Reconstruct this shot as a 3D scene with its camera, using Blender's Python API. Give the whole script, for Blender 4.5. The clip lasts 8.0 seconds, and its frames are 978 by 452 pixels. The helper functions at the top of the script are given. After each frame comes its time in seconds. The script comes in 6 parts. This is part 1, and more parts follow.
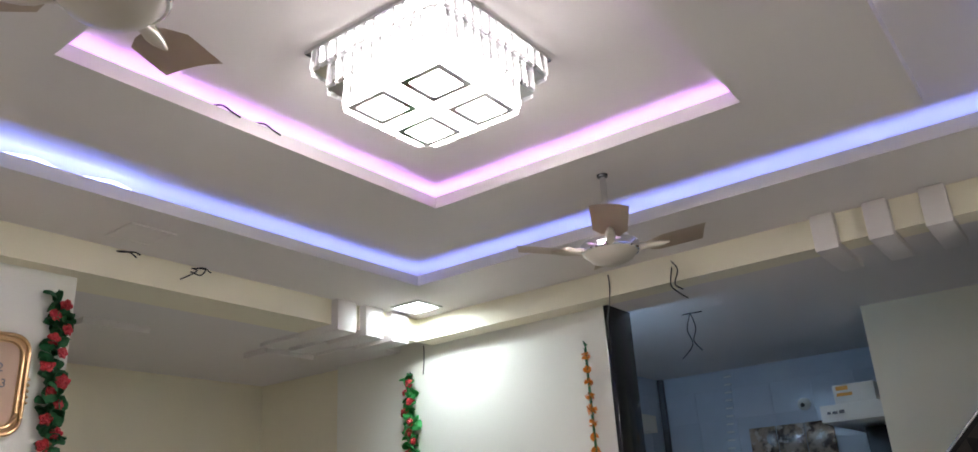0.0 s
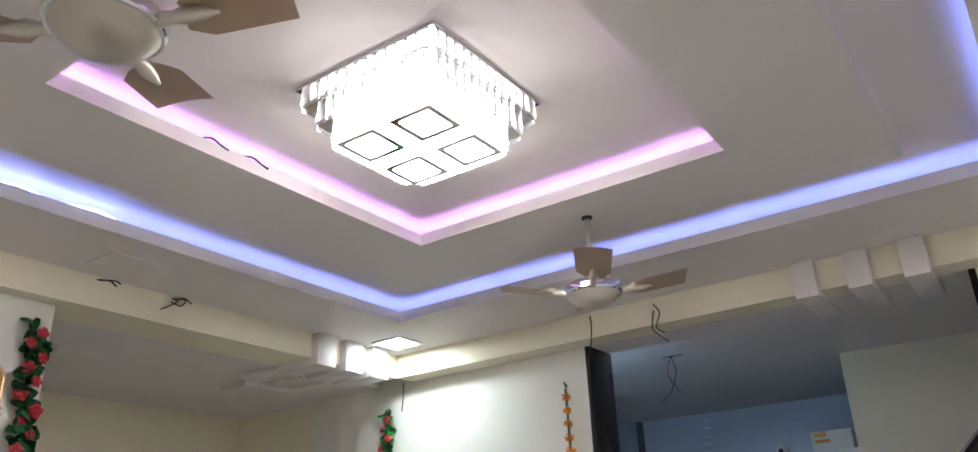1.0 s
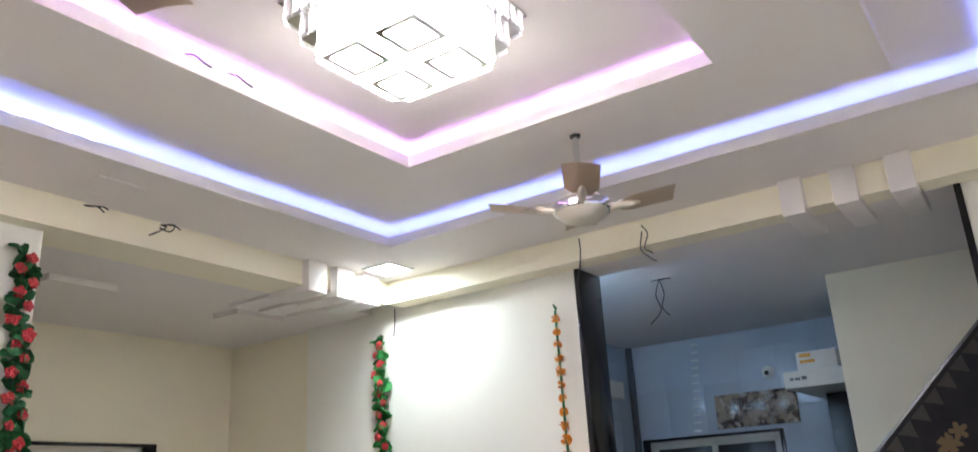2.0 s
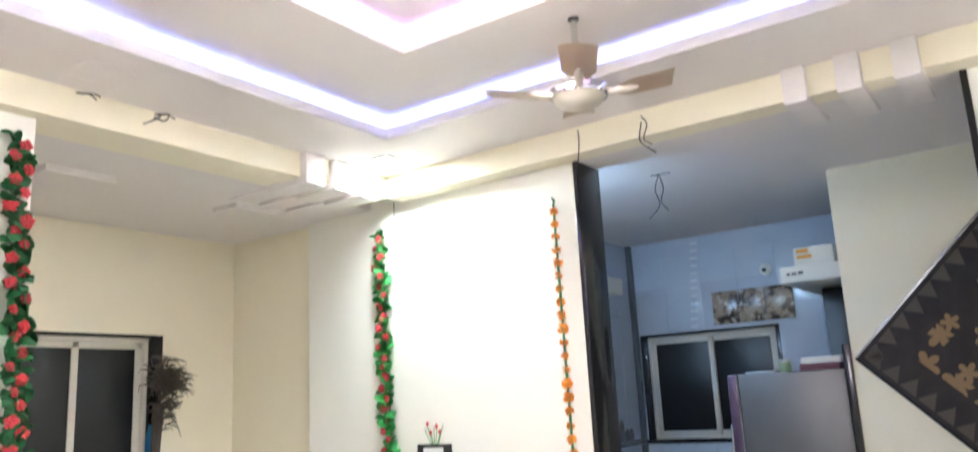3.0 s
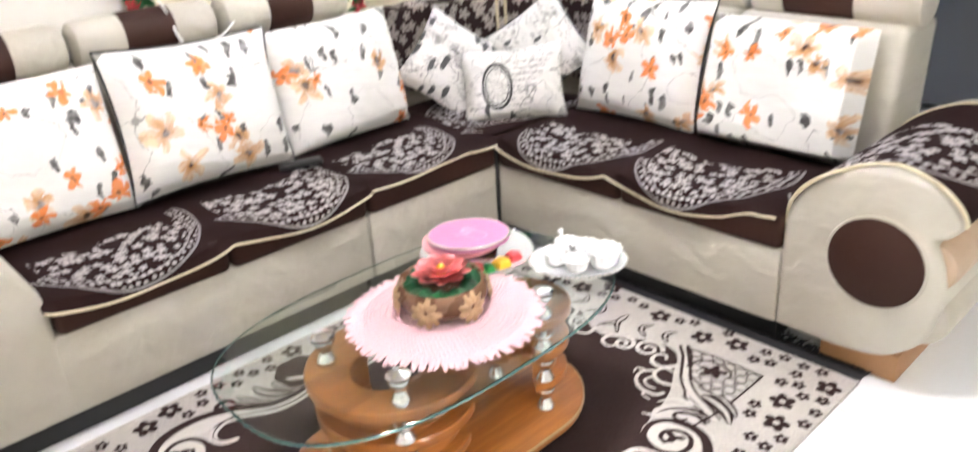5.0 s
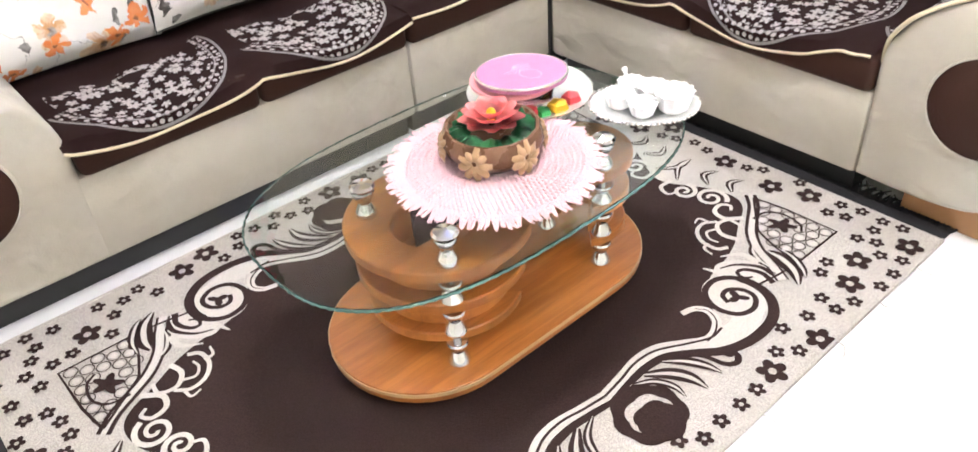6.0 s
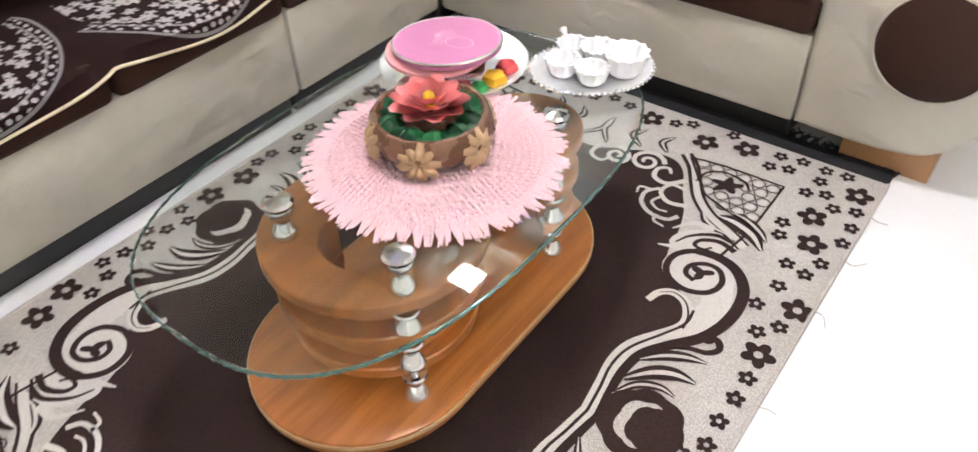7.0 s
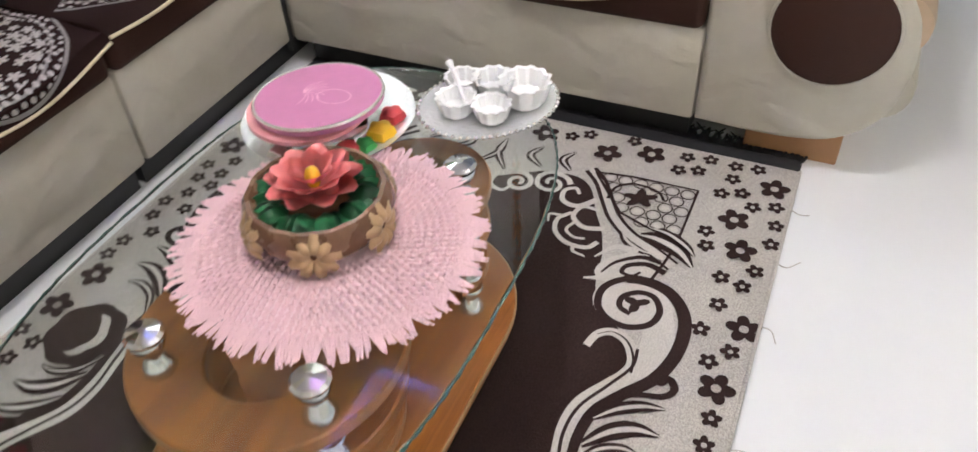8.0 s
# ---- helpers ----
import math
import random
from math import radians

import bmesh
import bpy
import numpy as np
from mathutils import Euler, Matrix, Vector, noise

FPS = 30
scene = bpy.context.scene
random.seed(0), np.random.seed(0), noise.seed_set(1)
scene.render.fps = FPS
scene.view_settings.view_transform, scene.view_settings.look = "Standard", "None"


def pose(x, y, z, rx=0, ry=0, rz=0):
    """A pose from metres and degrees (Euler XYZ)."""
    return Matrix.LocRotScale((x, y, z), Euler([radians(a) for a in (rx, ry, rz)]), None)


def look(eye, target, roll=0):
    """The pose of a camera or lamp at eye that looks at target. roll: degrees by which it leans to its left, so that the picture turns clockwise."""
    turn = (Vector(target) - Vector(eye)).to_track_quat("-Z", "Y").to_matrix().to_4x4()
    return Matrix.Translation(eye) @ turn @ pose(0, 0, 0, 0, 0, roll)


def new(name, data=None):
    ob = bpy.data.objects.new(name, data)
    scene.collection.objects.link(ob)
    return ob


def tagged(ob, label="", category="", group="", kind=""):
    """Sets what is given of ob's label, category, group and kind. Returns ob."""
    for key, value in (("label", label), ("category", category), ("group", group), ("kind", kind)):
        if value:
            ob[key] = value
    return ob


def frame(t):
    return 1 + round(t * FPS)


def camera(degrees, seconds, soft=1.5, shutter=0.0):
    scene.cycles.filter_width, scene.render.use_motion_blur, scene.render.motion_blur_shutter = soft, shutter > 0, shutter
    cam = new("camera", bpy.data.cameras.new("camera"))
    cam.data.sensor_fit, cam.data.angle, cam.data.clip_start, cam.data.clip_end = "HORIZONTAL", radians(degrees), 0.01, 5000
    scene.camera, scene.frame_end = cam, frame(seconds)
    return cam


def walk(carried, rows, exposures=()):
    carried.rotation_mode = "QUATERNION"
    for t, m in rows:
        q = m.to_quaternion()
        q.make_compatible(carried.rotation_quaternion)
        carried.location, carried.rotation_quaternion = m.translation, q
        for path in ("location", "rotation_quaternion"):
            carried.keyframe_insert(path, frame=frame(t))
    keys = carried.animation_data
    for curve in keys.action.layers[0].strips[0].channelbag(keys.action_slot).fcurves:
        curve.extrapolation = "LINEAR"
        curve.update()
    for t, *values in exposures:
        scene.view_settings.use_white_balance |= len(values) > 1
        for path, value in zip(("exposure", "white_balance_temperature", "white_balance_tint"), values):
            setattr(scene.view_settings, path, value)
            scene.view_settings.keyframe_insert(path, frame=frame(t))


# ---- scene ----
cam = camera(61.7, 8.0, shutter=0.4)
PATH = [
    (0, (0.26, -0.287, 1.748), (-0.842, 1.228, 2.448), -3.4),
    (0.5, (0.262, -0.301, 1.755), (-0.809, 1.216, 2.499), -2.7),
    (1, (0.265, -0.302, 1.757), (-0.782, 1.214, 2.535), -2.3),
    (2.5, (0.248, -0.272, 1.652), (-0.829, 1.324, 2.194), -3.5),
    (3, (0.254, -0.242, 1.624), (-0.86, 1.365, 2.045), -3.0),
    (3.5, (0.284, -0.096, 1.573), (-0.915, 1.503, 1.65), -2.4),
    (4, (0.255, -0.099, 1.513), (-0.956, 1.477, 1.288), -1.5),
    (4.5, (0.215, -0.046, 1.47), (-1.048, 1.414, 0.949), -2.0),
    (4.8, (0.221, 0.048, 1.437), (-1.098, 1.374, 0.726), -3.0),
    (5, (0.184, 0.068, 1.415), (-1.147, 1.307, 0.582), -3.3),
    (5.2, (0.151, 0.094, 1.4), (-1.166, 1.269, 0.46), -3.4),
    (6.3, (-0.069, 0.197, 1.344), (-1.26, 1.21, 0.096), -3.2),
    (6.5, (-0.141, 0.212, 1.32), (-1.271, 1.263, 0.047), -1.9),
    (7, (-0.329, 0.25, 1.289), (-1.251, 1.438, -0.029), -2.0),
    (7.5, (-0.434, 0.297, 1.271), (-1.197, 1.584, -0.057), -1.2),
    (8, (-0.515, 0.423, 1.247), (-1.168, 1.754, -0.095), -3.4),
]
EXPOSURES = [(0.0, 0.33), (1.2, 0.33), (2.5, 1.5), (3.0, 1.85), (3.5, 2.22), (4.0, 2.15), (4.5, 1.40), (5.2, 2.03), (6.5, 1.85), (7.0, 1.52), (7.5, 1.22), (8.0, 1.06)]
walk(cam, [(t, look(eye, target, roll)) for t, eye, target, roll in PATH], EXPOSURES)

# ---- world: night outside ----
world = bpy.data.worlds.new("night")
world.use_nodes = True
world.node_tree.nodes["Background"].inputs[0].default_value = (0.02, 0.03, 0.06, 1)
world.node_tree.nodes["Background"].inputs[1].default_value = 0.1
scene.world = world

# strengths of the lamps, the ninth-but-one for the added fill panels
CHANDELIER, CRYSTAL, LOWER, PLATE, COVE, TRAY, DOWN, DOWN_FILL, KITCHEN = 80.0, 5.0, 125.0, 38.0, 11.0, 13.0, 84.0, 125.0, 36.0

# ---- room numbers ----
WALL_Y = 3.13        # kitchen-side wall
WALL_X = -2.74       # wall with the clock
BEAM_Z = 2.737
BEAM_FY, BEAM_FX = 3.0, -2.66
BAND_Z = 2.86        # outer false ceiling
RING_Z = 2.906       # middle false ceiling
EAST, SOUTH = 1.75, -2.3
NICHE_X, NICHE_Y0 = -4.2, 1.17
DOOR_X0, DOOR_X1 = -1.57, 0.10
KIT_Y, KIT_X0, KIT_CEIL = 6.0, -2.68, 2.84
YELLOW_Y, YELLOW_X = 4.66, -0.75


# ---- node helpers ----
class Nodes:
    def __init__(self, name):
        self.material = bpy.data.materials.new(name)
        self.material.use_nodes = True
        self.tree = self.material.node_tree
        self.bsdf = self.tree.nodes["Principled BSDF"]

    def add(self, kind):
        return self.tree.nodes.new(kind)

    def put(self, value, socket):
        if isinstance(value, bpy.types.NodeSocket):
            self.tree.links.new(value, socket)
        elif isinstance(value, tuple) and len(value) == 3 and socket.type == "RGBA":
            socket.default_value = (*value, 1)
        else:
            socket.default_value = value

    def math(self, op, a, b=0.0, c=0.0):
        n = self.add("ShaderNodeMath")
        n.operation = op
        for v, s in zip((a, b, c), n.inputs):
            self.put(v, s)
        return n.outputs[0]

    def vec(self, op, a, b=(0, 0, 0)):
        n = self.add("ShaderNodeVectorMath")
        n.operation = op
        self.put(a, n.inputs[0])
        if op == "SCALE":
            self.put(b, n.inputs["Scale"])
        else:
            self.put(b, n.inputs[1])
        return n.outputs["Value"] if op in ("LENGTH", "DISTANCE", "DOT_PRODUCT") else n.outputs[0]

    def split(self, v):
        n = self.add("ShaderNodeSeparateXYZ")
        self.put(v, n.inputs[0])
        return n.outputs

    def join(self, x, y, z=0.0):
        n = self.add("ShaderNodeCombineXYZ")
        for v, s in zip((x, y, z), n.inputs):
            self.put(v, s)
        return n.outputs[0]

    def coord(self, which="Object"):
        return self.add("ShaderNodeTexCoord").outputs[which]

    def random(self):
        return self.add("ShaderNodeObjectInfo").outputs["Random"]

    def noise(self, v, scale, detail=3.0, rough=0.55):
        n = self.add("ShaderNodeTexNoise")
        self.put(v, n.inputs["Vector"])
        n.inputs["Scale"].default_value, n.inputs["Detail"].default_value, n.inputs["Roughness"].default_value = scale, detail, rough
        return n.outputs["Fac"]

    def step(self, v, lo, hi):
        n = self.add("ShaderNodeMapRange")
        n.interpolation_type = "SMOOTHSTEP"
        for value, s in zip((v, lo, hi), n.inputs):
            self.put(value, s)
        return n.outputs[0]

    def mix(self, f, a, b):
        n = self.add("ShaderNodeMix")
        n.data_type = "RGBA"
        self.put(f, n.inputs[0]), self.put(a, n.inputs[6]), self.put(b, n.inputs[7])
        return n.outputs[2]

    def bump(self, height, strength, distance=0.01):
        n = self.add("ShaderNodeBump")
        n.inputs["Strength"].default_value, n.inputs["Distance"].default_value = strength, distance
        self.put(height, n.inputs["Height"])
        self.put(n.outputs[0], self.bsdf.inputs["Normal"])

    def finish(self, color, rough=0.5, metal=0.0):
        self.put(color, self.bsdf.inputs["Base Color"])
        self.put(rough, self.bsdf.inputs["Roughness"])
        self.put(metal, self.bsdf.inputs["Metallic"])
        if isinstance(rough, float) and rough >= 0.8:
            self.bsdf.inputs["Specular IOR Level"].default_value = 0.12
        return self.material

    def petals(self, v, scale, count, size, spread=0.9, twist=6.283):
        """Scattered blossoms: returns mask, radius in the blossom, random colour channels."""
        p = self.vec("SCALE", v, scale)
        vor = self.add("ShaderNodeTexVoronoi")
        vor.voronoi_dimensions = "2D"
        self.put(p, vor.inputs["Vector"])
        vor.inputs["Scale"].default_value, vor.inputs["Randomness"].default_value = 1.0, spread
        d = self.vec("SUBTRACT", p, vor.outputs["Position"])
        rnd = self.split(vor.outputs["Color"])
        x, y, _ = self.split(d)
        r = self.math("SQRT", self.math("ADD", self.math("MULTIPLY", x, x), self.math("MULTIPLY", y, y)))
        a = self.math("ADD", self.math("ARCTAN2", y, x), self.math("MULTIPLY", rnd[0], twist))
        lobe = self.math("ABSOLUTE", self.math("COSINE", self.math("MULTIPLY", a, count / 2)))
        reach = self.math("MULTIPLY", self.math("ADD", self.math("MULTIPLY", lobe, 0.62), 0.38), self.math("MULTIPLY", self.math("ADD", self.math("MULTIPLY", rnd[1], 0.5), 0.6), size))
        return self.math("LESS_THAN", r, reach), self.math("DIVIDE", r, size), rnd, a


def plain(name, color, rough=0.5, metal=0.0, vary=0.12, scale=6.0, grain=60.0, bump=0.15, distance=0.004, coat=0.0, gloss=0.5):
    """A painted, cloth or metal surface with blotches at one scale and grain at another."""
    n = Nodes(name)
    v = n.coord()
    big, fine = n.noise(v, scale), n.noise(v, grain, 2.0)
    dark = tuple(c * (1 - vary) for c in color)
    light = tuple(min(1, c * (1 + vary * 0.5)) for c in color)
    mixed = n.mix(n.math("ADD", n.math("MULTIPLY", big, 0.7), n.math("MULTIPLY", fine, 0.3)), dark, light)
    if bump:
        n.bump(fine, bump, distance)
    n.bsdf.inputs["Specular IOR Level"].default_value = gloss
    if coat:
        n.bsdf.inputs["Coat Weight"].default_value = coat
    return n.finish(mixed, n.math("ADD", n.math("MULTIPLY", big, 0.12), rough - 0.06), metal)


def glow(name, color, strength):
    n = Nodes(name)
    n.bsdf.inputs["Emission Color"].default_value = (*color, 1)
    n.bsdf.inputs["Emission Strength"].default_value = strength
    return n.finish(color, 0.5)


def glass(name, color, rough=0.02, ior=1.45):
    n = Nodes(name)
    n.bsdf.inputs["Transmission Weight"].default_value = 1.0
    n.bsdf.inputs["IOR"].default_value = ior
    return n.finish(color, rough)


M = {}
M["cream"] = plain("cream_paint", (0.83, 0.81, 0.735), 0.6, vary=0.06, scale=1.3, grain=140, bump=0.08)
M["buff"] = plain("buff_paint", (0.87, 0.80, 0.63), 0.6, vary=0.06, scale=1.3, grain=140, bump=0.08)
M["white"] = plain("ceiling_paint", (0.77, 0.715, 0.69), 0.55, vary=0.05, scale=0.9, grain=120, bump=0.06)
M["granite"] = plain("black_granite", (0.012, 0.012, 0.014), 0.14, vary=0.5, scale=30, grain=400, bump=0.0)
M["floor"] = plain("vitrified_tile", (0.86, 0.87, 0.88), 0.16, vary=0.04, scale=1.5, grain=30, bump=0.02)
M["brown"] = plain("brown_rexine", (0.042, 0.017, 0.012), 0.6, vary=0.25, scale=8, grain=200, bump=0.2, gloss=0.2)
M["chrome"] = plain("chrome", (0.75, 0.75, 0.76), 0.09, 1.0, vary=0.05, bump=0.0)
M["fan_body"] = plain("fan_enamel", (0.62, 0.56, 0.47), 0.3, 0.35, vary=0.06, bump=0.0)
M["blade"] = plain("fan_blade", (0.52, 0.42, 0.31), 0.35, 0.25, vary=0.08, bump=0.0)
M["gold"] = plain("antique_gold", (0.62, 0.40, 0.20), 0.3, 0.7, vary=0.2, bump=0.1)
M["black"] = plain("black_plastic", (0.015, 0.015, 0.016), 0.35, vary=0.2, bump=0.05)
M["cable"] = plain("cable_rubber", (0.012, 0.011, 0.012), 0.5, vary=0.2, bump=0.0)
M["plastic"] = plain("white_plastic", (0.80, 0.80, 0.77), 0.35, vary=0.04, bump=0.0)
M["frame"] = plain("window_frame", (0.66, 0.62, 0.55), 0.4, vary=0.08, bump=0.03)
M["pane"] = plain("night_pane", (0.008, 0.009, 0.011), 0.34, vary=0.3, bump=0.0)
M["fridge"] = plain("fridge_enamel", (0.135, 0.132, 0.132), 0.38, 0.3, vary=0.06, bump=0.02)
M["fridge_door"] = plain("fridge_door_enamel", (0.11, 0.07, 0.12), 0.3, 0.3, vary=0.06, bump=0.02)
M["leaf"] = plain("cloth_leaf", (0.045, 0.40, 0.10), 0.6, vary=0.5, scale=30, bump=0.3)
M["leaf_dark"] = plain("dark_cloth_leaf", (0.022, 0.17, 0.055), 0.6, vary=0.5, scale=30, bump=0.3)
M["rose"] = plain("red_cloth_rose", (0.62, 0.06, 0.07), 0.65, vary=0.4, scale=60, bump=0.3)
M["marigold"] = plain("orange_cloth_flower", (0.85, 0.29, 0.03), 0.7, vary=0.35, scale=80, bump=0.4)
M["feather"] = plain("peacock_feather", (0.085, 0.068, 0.05), 0.6, vary=0.5, scale=40, bump=0.3)
M["blue_bag"] = plain("blue_printed_film", (0.05, 0.24, 0.48), 0.25, vary=0.7, scale=25, bump=0.1)
M["pink_yarn"] = plain("pink_yarn", (0.88, 0.61, 0.64), 0.9, vary=0.12, scale=25, grain=220, bump=0.9, distance=0.006)
M["terracotta"] = plain("glazed_brown_clay", (0.20, 0.10, 0.055), 0.27, 0.15, vary=0.75, scale=22, bump=0.3)
M["clay_relief"] = plain("gilded_clay", (0.48, 0.32, 0.18), 0.36, 0.25, vary=0.35, scale=40, bump=0.25)
M["moss"] = plain("green_filler", (0.018, 0.16, 0.055), 0.35, vary=0.6, scale=60, bump=0.6)
M["lotus"] = plain("coral_petal", (0.95, 0.32, 0.31), 0.45, vary=0.25, scale=25, bump=0.1)
M["yellow"] = plain("yellow_stamen", (0.85, 0.50, 0.03), 0.5, vary=0.2, bump=0.1)
M["foil"] = plain("silver_foil", (0.90, 0.91, 0.92), 0.22, 0.65, vary=0.12, scale=60, grain=120, bump=0.5)
M["silver"] = plain("german_silver", (0.80, 0.80, 0.78), 0.22, 0.85, vary=0.08, scale=40, bump=0.2)
M["pink_lid"] = plain("pink_lid", (0.60, 0.22, 0.40), 0.5, vary=0.22, scale=11, bump=0.05)
M["crystal_white"] = plain("white_crystal", (0.90, 0.90, 0.89), 0.12, vary=0.04, scale=40, bump=0.3)
M["piping"] = plain("cream_piping", (0.66, 0.58, 0.40), 0.7, vary=0.15, scale=40, bump=0.3)
M["carton"] = plain("white_carton", (0.72, 0.70, 0.64), 0.6, vary=0.1, bump=0.05)
M["orange_ink"] = plain("orange_ink", (0.75, 0.35, 0.05), 0.5, vary=0.1, bump=0.0)
M["grey_ink"] = plain("grey_ink", (0.12, 0.12, 0.13), 0.5, vary=0.1, bump=0.0)
M["dark_fringe"] = plain("black_fringe", (0.014, 0.013, 0.016), 0.9, vary=0.3, scale=60, bump=0.6)
M["foot_wood"] = plain("sofa_foot_wood", (0.42, 0.22, 0.10), 0.45, vary=0.2, scale=12, bump=0.1)
M["glaze"] = plain("white_glaze", (0.80, 0.82, 0.84), 0.06, vary=0.03, bump=0.0)
M["steel_pot"] = plain("steel", (0.5, 0.5, 0.52), 0.25, 0.9, vary=0.1, bump=0.0)
M["lamp"] = glow("chandelier_panel", (1.0, 0.965, 0.97), CHANDELIER)
M["lamp_side"] = glow("chandelier_diffuser", (1.0, 0.965, 0.97), CRYSTAL)
M["lamp_plate"] = glow("chandelier_light_plate", (1.0, 0.965, 0.97), PLATE)
M["lamp_lower"] = glow("chandelier_lower_diffuser", (1.0, 0.965, 0.97), LOWER)
M["led_cove"] = glow("blue_violet_led", (0.23, 0.31, 1.0), COVE)
M["led_tray"] = glow("lilac_led", (0.60, 0.30, 1.0), TRAY)
M["down"] = glow("down_panel", (0.82, 0.94, 1.0), DOWN)
# glow of the added fill panels out of view
M["down_fill"] = glow("unseen_fill_panel", (1.0, 0.985, 0.97), DOWN_FILL)
M["kitchen_tube"] = glow("tube_light", (0.42, 0.66, 1.0), KITCHEN)
M["clear"] = glass("table_glass", (0.93, 0.985, 0.965))
M["cut_glass"] = glass("cut_glass", (0.97, 0.98, 0.98), 0.08, 1.45)
M["maroon"] = plain("maroon_card", (0.13, 0.035, 0.06), 0.5, vary=0.2, bump=0.05)
M["jade"] = plain("pale_green_plastic", (0.34, 0.47, 0.26), 0.3, vary=0.15, bump=0.05)
M["grout"] = plain("grey_corner_trim", (0.10, 0.11, 0.13), 0.4, vary=0.15, bump=0.05)
M["salmon"] = plain("salmon_lid", (0.78, 0.34, 0.36), 0.4, vary=0.15, scale=14, bump=0.05)
M["edge_band"] = plain("pale_edge_band", (0.62, 0.42, 0.22), 0.4, vary=0.25, scale=20, bump=0.05)
M["glass_edge"] = plain("green_glass_edge", (0.13, 0.25, 0.22), 0.12, 0.4, vary=0.5, scale=120, bump=0.0)
M["edge_glass"] = glass("crystal", (0.97, 0.955, 0.96), 0.28, 1.35)


def rexine(name, color, dirt):
    """Soft artificial leather: fine grain, slack folds and faint soiling."""
    n = Nodes(name)
    v = n.coord()
    x, y, z = n.split(v)
    warp = n.vec("ADD", n.join(n.math("MULTIPLY", x, 1.0), n.math("MULTIPLY", y, 1.0), n.math("MULTIPLY", z, 2.6)), n.vec("SCALE", n.join(n.noise(v, 3.0), n.noise(v, 4.0), n.noise(v, 5.0)), 0.5))
    fold, grain, soil = n.noise(warp, 4.0, 2.0, 0.5), n.noise(v, 190, 2.0), n.noise(v, 2.2, 5.0, 0.62)
    n.bump(n.math("ADD", n.math("MULTIPLY", fold, 1.0), n.math("MULTIPLY", grain, 0.035)), 0.55, 0.035)
    c = n.mix(n.step(soil, 0.42, 0.70), color, dirt)
    c = n.mix(n.math("MULTIPLY", grain, 0.35), c, tuple(q * 0.82 for q in color))
    return n.finish(c, n.math("ADD", 0.40, n.math("MULTIPLY", soil, 0.18)))


def crochet():
    """Pink yarn with rows of small open holes."""
    n = Nodes("pink_crochet")
    v = n.coord()
    x, y, z = n.split(v)
    r = n.math("SQRT", n.math("ADD", n.math("MULTIPLY", x, x), n.math("MULTIPLY", y, y)))
    a = n.math("ARCTAN2", y, x)
    rows = n.math("SINE", n.math("MULTIPLY", r, 330.0))
    beads = n.math("SINE", n.math("MULTIPLY", a, 60.0))
    fine = n.noise(v, 190, 2.0)
    hole = n.math("MULTIPLY", n.step(rows, 0.35, 0.95), n.step(beads, 0.2, 0.9))
    c = n.mix(fine, (0.88, 0.62, 0.65), (0.94, 0.74, 0.76))
    c = n.mix(n.math("MULTIPLY", hole, 0.4), c, (0.62, 0.30, 0.36))
    n.bump(n.math("SUBTRACT", n.math("MULTIPLY", fine, 0.8), hole), 0.8, 0.006)
    return n.finish(c, 0.92)


def wood():
    n = Nodes("honey_veneer")
    v = n.coord()
    x, y, z = n.split(v)
    w = n.join(n.math("MULTIPLY", x, 9.0), n.math("MULTIPLY", y, 0.9), n.math("MULTIPLY", z, 9.0))
    g = n.noise(w, 2.2, 5.0, 0.6)
    fine = n.noise(n.join(n.math("MULTIPLY", x, 120.0), n.math("MULTIPLY", y, 5.0), z), 1.0, 2.0)
    c = n.mix(n.step(g, 0.3, 0.7), (0.33, 0.105, 0.020), (0.55, 0.205, 0.045))
    c = n.mix(n.math("MULTIPLY", n.step(fine, 0.5, 0.75), 0.35), c, (0.20, 0.075, 0.02))
    n.bsdf.inputs["Coat Weight"].default_value = 0.4
    n.bsdf.inputs["Coat Roughness"].default_value = 0.15
    return n.finish(c, 0.33)


